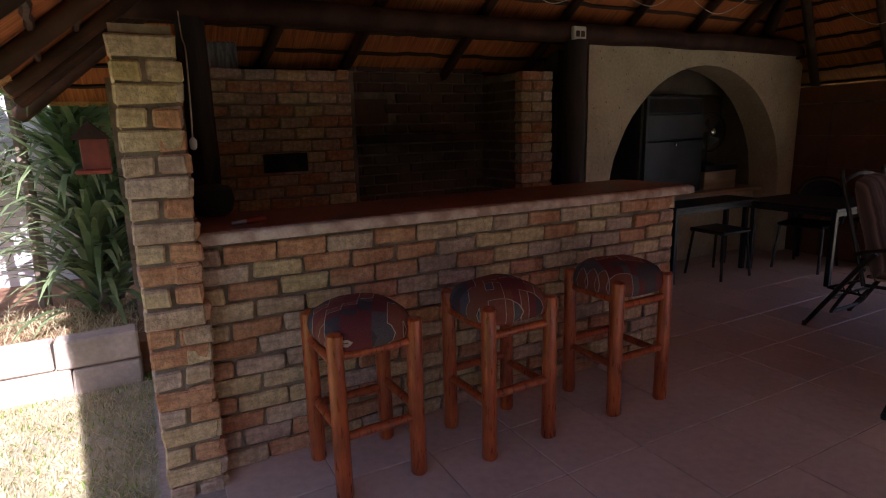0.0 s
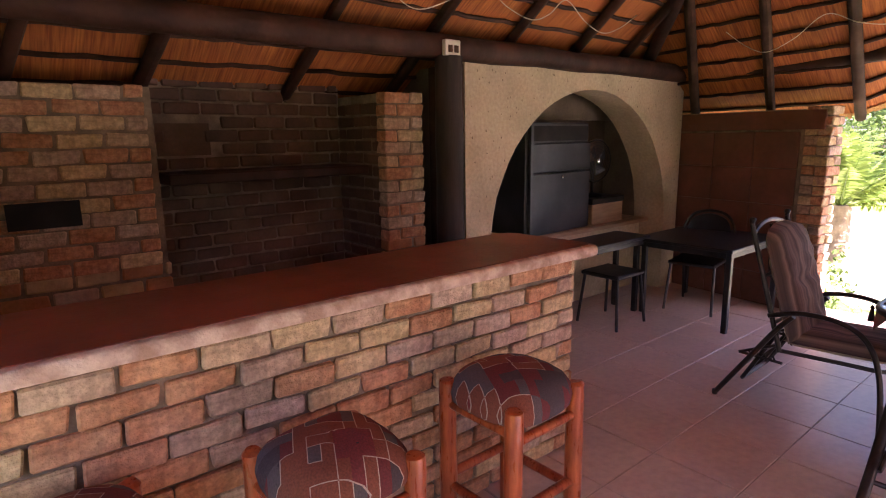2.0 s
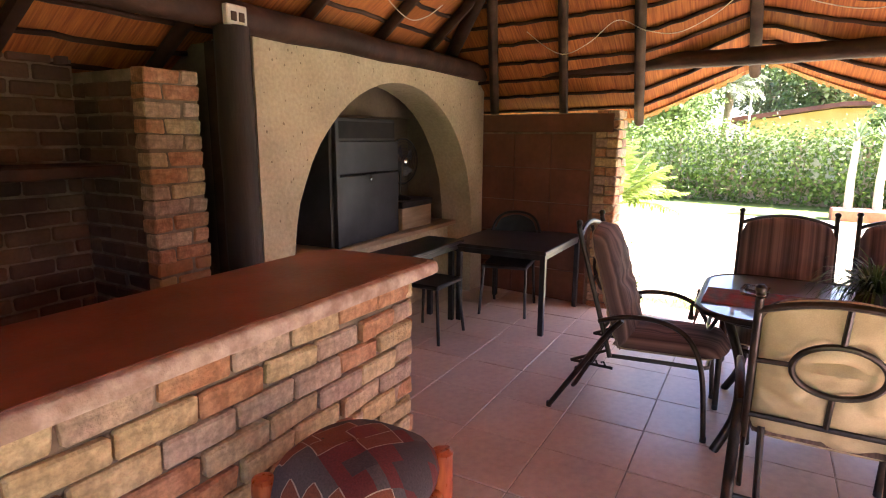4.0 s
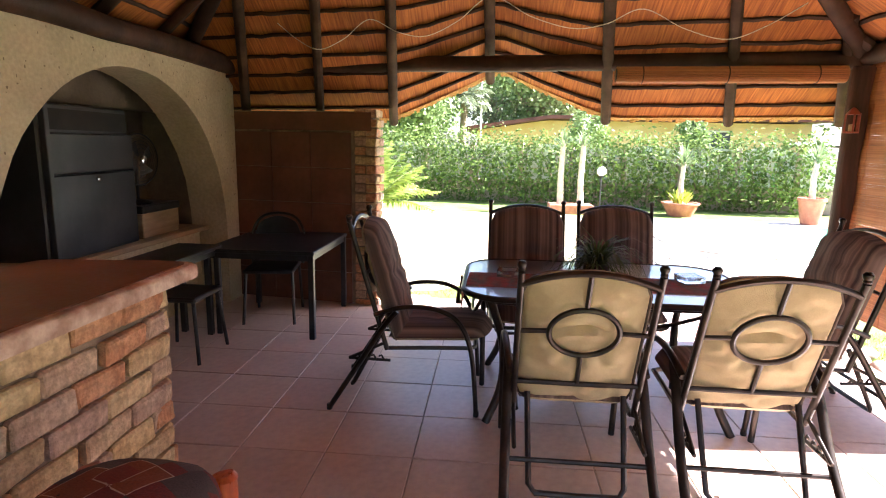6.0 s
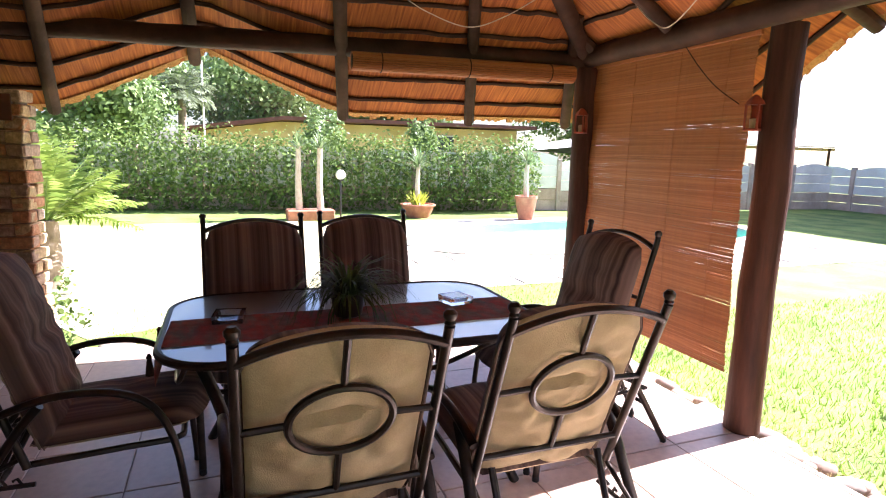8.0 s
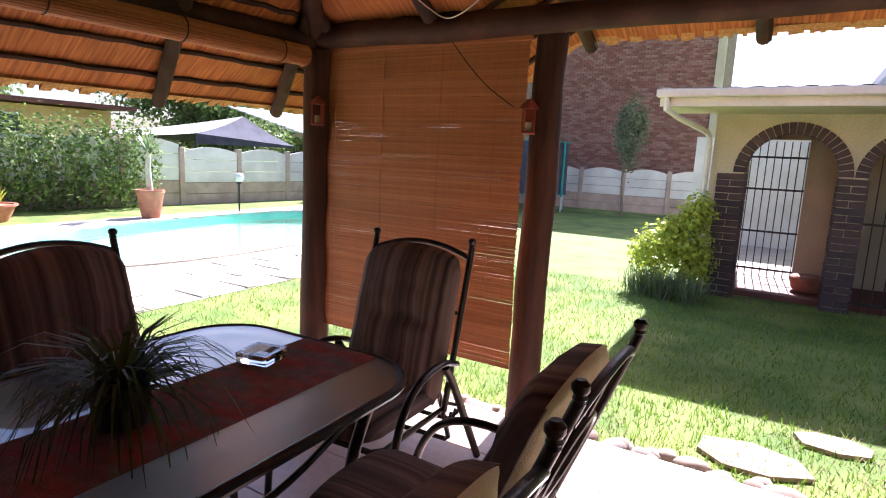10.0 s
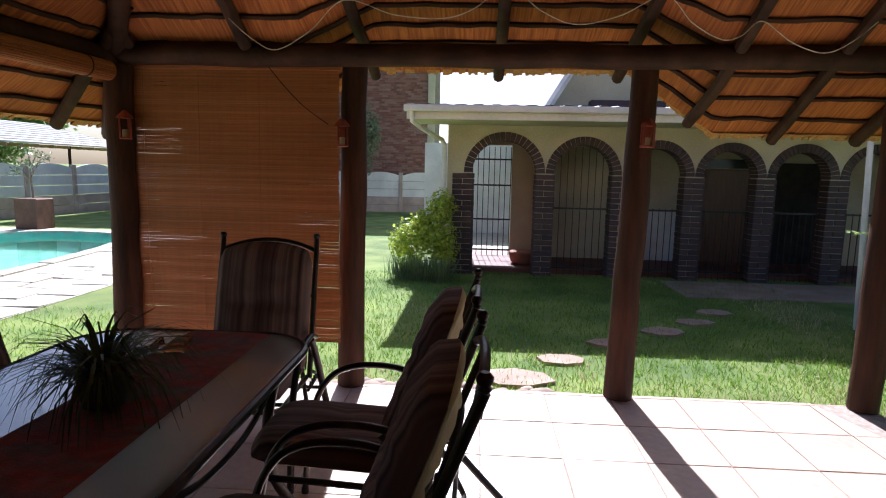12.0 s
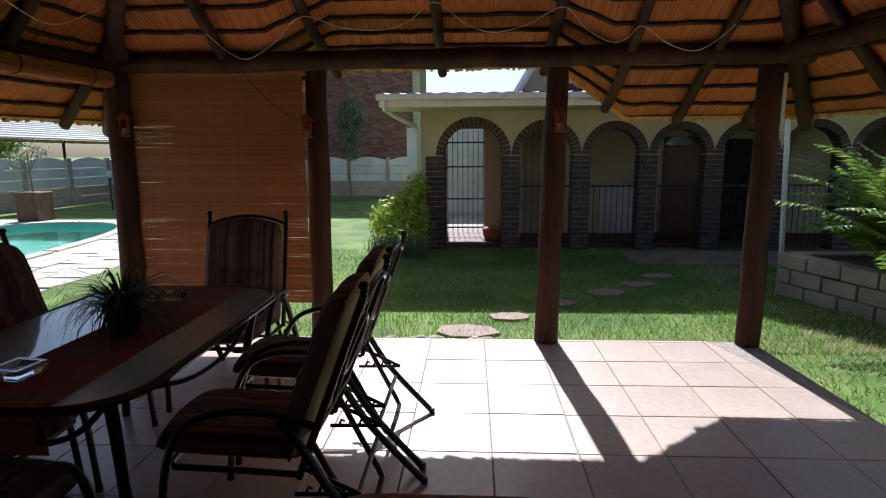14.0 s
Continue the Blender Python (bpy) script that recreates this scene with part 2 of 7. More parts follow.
BL, BH, BD, GAP = 0.211, 0.071, 0.10, 0.014
COURSE = BH + GAP
random.seed(5)


def brick_mesh(length, name="brick", material=None, k=0):
    g = Geo().rbox((0, -0.004 * (k % 3), 0), (length, BD, BH), 0.007, 0.006)
    return g.mesh(name, material or m_brick)


WHOLE = [brick_mesh(BL, k=k) for k in range(6)]
HALF = [brick_mesh(0.1, k=k) for k in range(4)]
THREE = [brick_mesh(0.155, k=k) for k in range(3)]


def brick_face(parent, origin, along, length, courses, bond=0, skip=None, limit=300):
    """Bricks of one wall face: along is the angle of the face's run in degrees; its bricks look to the right of that run."""
    n = 0
    rng = random.Random(int(abs(origin[0]) * 100 + abs(origin[1]) * 31 + courses))
    for c in range(courses):
        u = 0.0
        if (c + bond) % 2:
            first = 0.1
        else:
            first = BL
        start = True
        while u < length - 0.03:
            want = first if start else BL
            start = False
            left = length - u
            if left < want:
                want = 0.155 if left >= 0.155 else 0.1
                if left < 0.09:
                    break
            me = rng.choice(WHOLE if want == BL else THREE if want == 0.155 else HALF)
            z = c * COURSE
            if not (skip and skip(u + want / 2, z)):
                ob = new("brick", me)
                ob.parent = parent
                ob.matrix_basis = Matrix.Translation(origin) @ Matrix.Rotation(radians(along), 4, "Z") @ pose(u, rng.uniform(-0.005, 0.004), z + rng.uniform(-0.003, 0.003), rng.uniform(-1.2, 1.2), rng.uniform(-0.7, 0.7), rng.uniform(-0.9, 0.9))
                n += 1
            u += want + GAP
    return n


def brick_block(g, origin, along, length, courses, bond=0, skip=None, depth=BD, bl=BL, bh=BH, gap=GAP, jit=0.003):
    """The same wall face joined into one mesh."""
    rng = random.Random(int(abs(origin[0]) * 100 + courses))
    base = Matrix.Translation(origin) @ Matrix.Rotation(radians(along), 4, "Z")
    for c in range(courses):
        u = -(bl + gap) / 2 if (c + bond) % 2 else 0.0
        while u < length - 0.01:
            a, b = max(u, 0), min(u + bl, length)
            z = c * (bh + gap)
            if b - a > 0.02 and not (skip and skip((a + b) / 2, z)):
                g.rbox((a, rng.uniform(-jit, jit), z), (b, depth, z + bh), 0.008, 0.004, base)
            u += bl + gap
    return g


# ---- floor and ground ----
T, TX, TY = 0.44, 3.52, 1.32
SLAB = [(0.49, -1.80), (6.45, -1.80), (6.55, 4.40), (-0.24, 4.40), (-0.24, 1.95), (0.43, -0.35)]
floor = tagged(part("floor", Geo().prism(SLAB, -0.16, -0.006), m_grout), "terracotta tiled patio floor on a raised slab", "floor", kind="structure")


def inside(x, y, poly):
    hit = False
    for i in range(len(poly)):
        (x0, y0), (x1, y1) = poly[i - 1], poly[i]
        if (y0 > y) != (y1 > y) and x < (x1 - x0) * (y - y0) / (y1 - y0) + x0:
            hit = not hit
    return hit


def clip_poly(poly, fn):
    """Keeps the side of a polygon where fn is positive."""
    out = []
    for i in range(len(poly)):
        p, q = poly[i - 1], poly[i]
        a, b = fn(p), fn(q)
        if (a > 0) != (b > 0):
            t = a / (a - b)
            out.append((p[0] + (q[0] - p[0]) * t, p[1] + (q[1] - p[1]) * t))
        if b > 0:
            out.append(q)
    return out


def lay_tiles():
    g = Geo().rbox((0, 0, -0.01), (T - 0.006, T - 0.006, 0), 0.003, 0.0)
    me = g.mesh("tile", m_tile)
    rng = random.Random(3)
    for i in range(-10, 8):
        for j in range(-8, 8):
            x, y = TX + T * i + 0.003, TY + T * j + 0.003
            corners = [(x, y), (x + T - 0.006, y), (x + T - 0.006, y + T - 0.006), (x, y + T - 0.006)]
            k = sum(inside(a, b, SLAB) for a, b in corners)
            if k == 4:
                ob = new("tile", me)
                ob.parent = floor
                ob.matrix_basis = pose(x, y, rng.uniform(-0.0012, 0.0012), rng.uniform(-0.12, 0.12), rng.uniform(-0.12, 0.12), 0)
            elif k:
                poly = corners
                n = len(SLAB)
                for a in range(n):
                    (x0, y0), (x1, y1) = SLAB[a], SLAB[(a + 1) % n]
                    poly = clip_poly(poly, lambda p: (x1 - x0) * (p[1] - y0) - (y1 - y0) * (p[0] - x0)) if poly else poly
                if len(poly) > 2:
                    part("tile", Geo().prism(poly, -0.01, 0), m_tile, floor)


# ---- posts and beams ----
def post(x, y, r, top, lean=(0, 0), label="dark creosoted timber pole post on the tiled floor", material=None):
    g = Geo()
    pts, rs = [], []
    for k in range(9):
        z = top * k / 8
        pts.append((x + lean[0] * k / 8 + random.uniform(-0.006, 0.006), y + lean[1] * k / 8 + random.uniform(-0.006, 0.006), z))
        rs.append(r * (1.06 - 0.1 * k / 8) * random.uniform(0.97, 1.03))
    g.tube(pts, rs, 14)
    return solid("post", g, material or m_pole, label, "post", smooth=True, group="posts of the thatched shelter")


def beam(a, b, r, name="beam", label="dark creosoted round timber roof beam"):
    pts, rs = [], []
    for k in range(15):
        p = lerp(a, b, k / 14)
        p.z += random.uniform(-0.008, 0.008)
        pts.append(p)
        rs.append(r * random.uniform(0.94, 1.05))
    return solid(name, Geo().tube(pts, rs, 12), m_pole_x, label, "beam", smooth=True, group="beams of the thatched shelter")


random.seed(11)
post(2.14, -1.775, 0.088, 2.16, (-0.04, 0.0))
post(3.985, -1.81, 0.087, 2.16, (-0.035, 0.02))
post(0.55, -1.735, 0.088, 2.16)
post(5.50, -1.68, 0.092, 2.13, (-0.04, 0.02))
# stand-in pole for a dark upright that resembles a stove pipe
post(0.20, 3.40, 0.085, 2.14, label="near-black upright pole behind the bar", material=m_blackpost)
post(3.07, 3.36, 0.095, 2.14, label="near-black upright pole behind the bar", material=m_blackpost)
SE, NE, NW, SW = (5.50, -1.66, 2.20), (6.22, 3.42, 2.21), (-0.12, 3.42, 2.20), (0.52, -1.66, 2.20)
beam((0.30, -1.66, 2.215), (5.75, -1.66, 2.20), 0.072)
beam((5.47, -1.85, 2.185), (6.25, 3.60, 2.20), 0.068)
beam((-0.35, 3.40, 2.205), (6.40, 3.40, 2.205), 0.082)
beam((0.56, -1.90, 2.21), (-0.18, 3.60, 2.21), 0.07)

# ---- thatched roof ----
RIDGE_W, RIDGE_E = (2.4, 1.1, 4.0), (3.4, 1.1, 4.0)
E_SE, E_NE, E_NW, E_SW = (6.05, -2.42, 1.80), (6.85, 4.62, 1.72), (-0.85, 4.62, 1.72), (-0.12, -2.42, 1.80)


def lift_east(p):
    d = abs(p.y - 0.95)
    return 0.43 * max(0.0, 1 - d / 1.05) ** 1.15


def lift_south(p):
    x = p.x
    return 0.44 * max(0.0, min(1.0, (x - 1.42) / 0.62, (4.62 - x) / 0.62))


def no_lift(p):
    return 0.0


def slope_point(side, u, v, drop=0.0):
    a, b, c, d, lift = side
    lo, hi = lerp(a, b, u), lerp(d, c, u)
    p = lerp(lo, hi, v)
    p.z += lift(lo) * max(0.0, 1 - v / 0.6) ** 1.3 - drop
    return p


def across(side, s, v, drop=0.0, fan=0.0):
    """The point of a slope at height v on the pole that runs up from s along the eave, straight or partly fanned in to the ridge; None beyond the hip."""
    a, b, c, d, lift = side
    ax = 0 if abs(b[0] - a[0]) > abs(b[1] - a[1]) else 1
    lo0, lo1, hi0, hi1 = a[ax], b[ax], d[ax], c[ax]
    den = (lo1 - lo0) * (1 - v) + (hi1 - hi0) * v
    if abs(den) < 1e-6:
        return None
    u = (s - lo0 * (1 - v) - hi0 * v) / den
    u = (1 - fan) * u + fan * (s - lo0) / (lo1 - lo0)
    return slope_point(side, u, v, drop) if -0.02 <= u <= 1.02 else None


SIDES = {
    "south": (E_SW, E_SE, RIDGE_E, RIDGE_W, lift_south),
    "east": (E_SE, E_NE, RIDGE_E, RIDGE_E, lift_east),
    "north": (E_NE, E_NW, RIDGE_W, RIDGE_E, no_lift),
    "west": (E_NW, E_SW, RIDGE_W, RIDGE_W, no_lift),
}


def thatch_sheet(g, side, nu=90, nv=40, up=0.0):
    a, b, c, d, lift = side
    width, rise = (Vector(b) - Vector(a)).length, (lerp(a, b, 0.5) - lerp(d, c, 0.5)).length
    base = len(g.v)
    for j in range(nv + 1):
        for i in range(nu + 1):
            u, v = i / nu, j / nv
            p = slope_point(side, u, v)
            w = noise.noise(Vector((p.x * 2.3, p.y * 2.3, 0))) * 0.012
            g.v.append((p.x, p.y, p.z + w + up))
            g.uv.append((p.x if abs(b[0] - a[0]) > abs(b[1] - a[1]) else p.y, v * rise))
    for j in range(nv):
        for i in range(nu):
            k = base + j * (nu + 1) + i
            g.f.append((k, k + 1, k + nu + 2, k + nu + 1))
    return base


RAFTERS = {"east": (-1.9, -1.04, -0.02, 1.03, 1.95, 2.70, 3.50), "south": (0.40, 0.99, 1.60, 2.13, 3.0, 3.92, 4.60, 5.35),
           "north": (0.0, 0.63, 1.31, 2.28, 3.15, 4.0, 4.9, 5.7), "west": (-1.4, -0.5, 0.4, 1.3, 2.2, 3.1, 3.9)}
FAN = {"east": 0.55, "south": 0.0, "north": 0.4, "west": 0.5}
roof = thing("roof", label="steep thatched grass roof on timber rafters and battens", category="roof", kind="structure")
for key, side in SIDES.items():
    g = Geo()
    lo = thatch_sheet(g, side)
    hi = thatch_sheet(g, side, up=0.2)
    part("thatch", g, m_thatch, roof, "golden brown thatching grass seen from below", smooth=True)
    # the trimmed edge of the thatch at the eave, with ragged straw
    nu = 260
    g = Geo()
    for i in range(nu):
        u0, u1 = i / nu, (i + 1) / nu
        p, q = slope_point(side, u0, 0), slope_point(side, u1, 0)
        out = (lerp(side[0], side[1], 0.5) - lerp(side[3], side[2], 0.5))
        out.z = 0
        out.normalize()
        drop = random.uniform(0.0, 0.028)
        g.add([p + out * 0.0 - Vector((0, 0, drop)), q - Vector((0, 0, drop)), q + out * 0.03 + Vector((0, 0, 0.2)), p + out * 0.03 + Vector((0, 0, 0.2)),
               p - out * 0.05 + Vector((0, 0, 0.015)), q - out * 0.05 + Vector((0, 0, 0.015))], [(0, 1, 2, 3), (4, 5, 1, 0)])
    part("eave_trim", g, m_thatch_cut, roof, "cut straw edge of the thatch")
    # rafters
    for u in RAFTERS[key]:
        pts = [p for p in (across(side, u, k * 0.05 + 0.01, 0.055, FAN[key]) for k in range(19)) if p]
        if len(pts) < 3:
            continue
        part("rafter", Geo().tube(pts, [0.041 * random.uniform(0.9, 1.1)] * len(pts), 9), m_pole_pale if key == "east" else m_pole_x, roof, smooth=True)
    # battens
    rise = (lerp(side[0], side[1], 0.5) - lerp(side[3], side[2], 0.5)).length
    v, k = 0.055, 0
    while v < 0.8:
        pts = [slope_point(side, u / 60, v + random.uniform(-0.0025, 0.0025), 0.014) for u in range(61)]
        part("batten", Geo().tube(pts, 0.0165, 6), m_pole_x, roof, smooth=True)
        v += 0.225 / rise
for a, b in ((E_SE, RIDGE_E), (E_NE, RIDGE_E), (E_SW, RIDGE_W), (E_NW, RIDGE_W)):
    pts = [lerp(a, b, k / 8) - Vector((0, 0, 0.07)) for k in range(9)]
    part("hip_rafter", Geo().tube(pts, 0.06, 10), m_pole_x, roof, smooth=True)

# ---- walls of the shelter ----
bar = thing("bar_counter", label="yellow and red face brick bar counter on the tiled floor", category="bar")
part("core", Geo().box((0.0, 2.119, 0), (2.801, 2.56, 1.032)), m_mortar, bar, "grey recessed mortar")
brick_face(bar, (0.0, 2.10, 0.006), 0, 2.82, 12)
brick_face(bar, (2.82, 2.10, 0.006), 90, 0.47, 12, bond=1)
worktop = thing("worktop", label="polished red cement bar top with worn edges", category="worktop")
g = Geo()
poly = [(0.0, 2.045), (2.86, 2.02)] + [(2.88 + 0.05 * math.sin(a), 2.07 - 0.05 * math.cos(a)) for a in [k * math.pi / 12 for k in range(1, 6)]] + [(2.93, 2.14), (2.885, 2.56), (2.858, 2.60), (2.80, 2.622), (0.0, 2.65)]
cx, cy = 1.4, 2.35
n = len(poly)
for z, kx, ky in ((1.034, 0.998, 0.992), (1.040, 1.0, 1.0), (1.064, 1.0, 1.0), (1.076, 0.997, 0.988), (1.082, 0.992, 0.965), (1.0845, 0.985, 0.935), (1.0845, 0.95, 0.80)):
    g.v += [(cx + (x - cx) * kx, cy + (y - cy) * ky, z) for x, y in poly]
for i in range(6):
    for k in range(n):
        g.f.append((i * n + k, i * n + (k + 1) % n, (i + 1) * n + (k + 1) % n, (i + 1) * n + k))
g.f.append(tuple(range(n))[::-1])
part("edge", g, m_slab_edge, worktop, "pale worn cement edge", smooth=True)
inner = [(cx + (x - cx) * 0.978, cy + (y - cy) * 0.90) for x, y in poly]
part("top", Geo().prism(inner, 1.082, 1.0875), m_slab, worktop, "dark red polished surface")

column = thing("brick_column", (0.02, 0, 0), label="rough yellow face brick pier with a side wall behind", category="pier")
part("core", Geo().box((-0.213, 2.0, -0.12), (-0.012, 4.36, 1.865)), m_mortar, column)
brick_face(column, (-0.225, 1.985, -0.11), 0, 0.225, 23)
brick_face(column, (0.0, 1.985, -0.11), 90, 2.35, 23, bond=1, skip=lambda u, z: u > 0.3 and z < 0.9)
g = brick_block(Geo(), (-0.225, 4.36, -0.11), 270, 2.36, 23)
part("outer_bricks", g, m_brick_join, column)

back = thing("wall_north", label="face brick braai wall with a fire recess, behind the bar", category="wall", kind="structure")
part("core", Geo().box((-0.01, 3.935, 0), (1.372, 4.36, 1.92)).box((2.717, 3.605, 0), (3.02, 4.36, 1.915)).box((1.372, 4.22, 0), (2.717, 4.38, 2.0)), m_mortar, back)
brick_face(back, (0.0, 3.925, 0.918), 0, 1.384, 12)
brick_face(back, (2.705, 3.595, 0.918), 0, 0.325, 12, bond=1)
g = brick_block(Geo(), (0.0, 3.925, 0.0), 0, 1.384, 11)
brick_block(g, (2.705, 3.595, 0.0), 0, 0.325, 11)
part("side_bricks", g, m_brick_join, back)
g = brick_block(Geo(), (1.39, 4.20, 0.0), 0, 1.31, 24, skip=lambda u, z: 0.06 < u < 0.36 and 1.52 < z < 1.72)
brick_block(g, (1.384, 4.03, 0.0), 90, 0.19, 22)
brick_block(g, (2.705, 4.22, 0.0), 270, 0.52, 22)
part("recess_bricks", g, m_brick_dark, back, "dark brown brick back of the fire recess")
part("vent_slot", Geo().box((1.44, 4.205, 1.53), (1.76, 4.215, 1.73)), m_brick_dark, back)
# flat black sheet gives the slot its shade by colour
part("wall_slot", Geo().box((0.645, 3.90, 1.19), (0.965, 3.923, 1.325)), m_matt_black, back, "black sheet coloured as the shade in a wall slot")
part("mantel", Geo().rbox((1.39, 3.80, 1.375), (2.70, 4.20, 1.435), 0.008), m_pole_x, back, "dark wooden mantel beam")
g = Geo().box((-0.3, 4.36, -0.15), (6.6, 4.46, 2.0))
part("outer_wall", g, m_mortar, back)

# ---- arched plaster wall ----
AX0, AX1, AY, ATOP = 3.292, 6.313, 3.449, 2.14
ARCH_X, ARCH_R = 4.80, 1.256


def arch_pts(cx, half, spring, rise, n=28, base=0.0):
    pts = [(cx - half, base)]
    for k in range(n + 1):
        a = math.pi * (1 - k / n)
        pts.append((cx + half * math.cos(a), spring + rise * math.sin(a)))
    pts.append((cx + half, base))
    return pts


def arch_wall(g, x0, x1, ztop, pts, y0, y1, wob=0.0):
    """A wall with one arched opening that goes through it."""
    n = len(pts)
    outer = []
    for x, z in pts:
        k = len(outer)
        outer.append((x0 if k == 0 else x1 if k == n - 1 else x0 + (x1 - x0) * (x - pts[0][0]) / (pts[-1][0] - pts[0][0]), 0.0 if k in (0, n - 1) else ztop))
    outer[0], outer[-1] = (x0, pts[0][1]), (x1, pts[-1][1])
    outer[1], outer[-2] = (x0, ztop), (x1, ztop)
    vs = []
    for y in (y0, y1):
        vs += [(x, y + random.uniform(-wob, wob), z) for x, z in pts] + [(x, y, z) for x, z in outer]
    fs = []
    for i in range(n - 1):
        fs.append((i, i + 1, n + i + 1, n + i))
        o = 2 * n
        fs.append((o + i, o + n + i, o + n + i + 1, o + i + 1))
        fs.append((i, o + i, o + i + 1, i + 1))
        fs.append((n + i, n + i + 1, o + n + i + 1, o + n + i))
    return g.add(vs, fs)


arch = thing("wall_arch", label="cream bagged plaster wall with a wide arched niche", category="wall", kind="structure")
pts = arch_pts(ARCH_X, ARCH_R, 0.75, 1.25)
part("face", arch_wall(Geo(), AX0, AX1, ATOP, pts, AY, AY + 0.34, 0.004), m_plaster, arch)
# the niche behind the arch, its shade put into a darker plaster colour
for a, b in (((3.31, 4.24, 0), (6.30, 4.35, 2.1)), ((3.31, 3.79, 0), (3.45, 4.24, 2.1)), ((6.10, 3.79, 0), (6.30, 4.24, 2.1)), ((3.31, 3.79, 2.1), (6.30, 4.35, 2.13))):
    part("niche", Geo().box(a, b), m_plaster_shade, arch, "niche plaster in a colour darkened for shade")
# added panel hides the thatch that cuts into the niche
part("niche", Geo().box((3.46, 3.97, 1.76), (6.09, 4.05, 2.095)), m_plaster_shade, arch, "added panel in the shade-darkened plaster colour")
part("edge_board", Geo().rbox((AX0 - 0.06, AY + 0.01, 0), (AX0, AY + 0.34, 2.12), 0.006), m_pole_pale, arch, "weathered board at the wall's end")
g = Geo()
rng = random.Random(8)
for _ in range(300):
    x, z = rng.uniform(AX0 + 0.02, AX1 - 0.02), rng.uniform(0.9, ATOP - 0.02)
    if ((x - ARCH_X) / (ARCH_R + 0.025)) ** 2 + (max(z - 0.75, 0) / 1.275) ** 2 < 1.02 or (abs(x - ARCH_X) < ARCH_R + 0.025 and z < 0.8):
        continue
    w, h = rng.uniform(0.003, 0.008), rng.uniform(0.003, 0.011)
    a = rng.uniform(0, 3)
    g.add([(x + w * math.cos(a + k * 1.05) , AY - 0.0045, z + h * math.sin(a + k * 1.05)) for k in range(6)], [(0, 1, 2, 3, 4, 5)])
part("pits", g, m_pit, arch, "small dark pits in the plaster")

east = thing("wall_east", label="low brown tiled screen wall with a brick end", category="wall", kind="structure", m=pose(6.15, 2.045, -0.03, 0, 0, -8) @ Matrix.Translation((-6.335, -2.085, 0)))
part("core", Geo().box((6.36, 2.12, -0.1), (6.52, 4.36, 1.84)), m_mortar, east)
for i in range(5):
    for j in range(5):
        y0, z0 = 2.33 + i * 0.405, 0.0 + j * 0.33
        part("tile", Geo().rbox((6.335, y0 + 0.003, z0 + 0.003), (6.358, y0 + 0.402, z0 + 0.327), 0.003), m_panel, east)
part("cap", Geo().rbox((6.325, 2.13, 1.665), (6.36, 4.34, 1.83), 0.004), m_panel, east)
brick_face(east, (6.335, 2.295, 0.0), 270, 0.22, 22)
brick_face(east, (6.335, 2.085, 0.0), 0, 0.22, 22, bond=1)

lay_tiles()


# ---- furniture materials ----
m_stool = mat("varnished_log", (0.29, 0.05, 0.013), (0.47, 0.11, 0.028), scale=3, rough=0.3, bump=0.15, bscale=12, stretch=(8, 8, 1.2), grain=0.3, stain=0.3, stain_scale=5)
m_frame = mat("bronze_powder_coat", (0.022, 0.016, 0.013), (0.05, 0.037, 0.03), scale=12, rough=0.35, metal=0.55, bump=0.15, bscale=150)
m_black = mat("black_steel", (0.014, 0.014, 0.015), (0.03, 0.03, 0.032), scale=10, rough=0.4, metal=0.3, bump=0.1, bscale=90)
m_cream = mat("cream_canvas", (0.45, 0.345, 0.19), (0.55, 0.435, 0.26), scale=5, rough=0.9, bump=0.5, bscale=260, stain=0.1, stain_scale=5)
m_stripe = mat("striped_cushion_cloth", (0.04, 0.022, 0.022), (0.26, 0.17, 0.135), scale=1.0, rough=0.92, bump=0.3, bscale=3.2, stretch=(26, 0.15, 0.15), grain=0.5)
m_piping = mat("cushion_piping", (0.13, 0.09, 0.07), (0.2, 0.15, 0.12), scale=20, rough=0.9)
m_fridge = mat("dull_black_enamel", (0.03, 0.032, 0.033), (0.055, 0.057, 0.058), scale=3, rough=0.38, bump=0.06, bscale=30, stain=0.25, stain_scale=3)
m_dark = mat("dark_plastic", (0.012, 0.012, 0.013), (0.022, 0.022, 0.024), scale=8, rough=0.5, bump=0.1)
m_chrome = mat("chrome", (0.6, 0.6, 0.6), (0.7, 0.7, 0.7), scale=8, rough=0.18, metal=1.0, bump=0)
m_white = mat("white_plastic", (0.62, 0.6, 0.54), (0.72, 0.7, 0.64), scale=6, rough=0.45, bump=0.05)
m_wood = mat("pale_shelf_wood", (0.32, 0.22, 0.12), (0.45, 0.32, 0.18), scale=3, rough=0.55, stretch=(1, 9, 9), bump=0.15)
m_lantern = mat("red_lantern_paint", (0.20, 0.035, 0.017), (0.29, 0.055, 0.024), scale=8, rough=0.5, bump=0.1)
m_precast_grey = mat("grey_metal", (0.3, 0.3, 0.31), (0.4, 0.4, 0.41), scale=12, rough=0.4, metal=0.6, bump=0.05)
m_wire = mat("white_cord", (0.55, 0.46, 0.36), (0.68, 0.58, 0.47), scale=20, rough=0.6, bump=0)
m_cane = mat("bamboo_slat", (0.34, 0.115, 0.028), (0.48, 0.18, 0.05), scale=3, rough=0.55, bump=0.2, bscale=30, stretch=(2.5, 9, 9), palette=[(0.43, 0.145, 0.036), (0.33, 0.105, 0.026), (0.50, 0.19, 0.052), (0.38, 0.125, 0.032)])


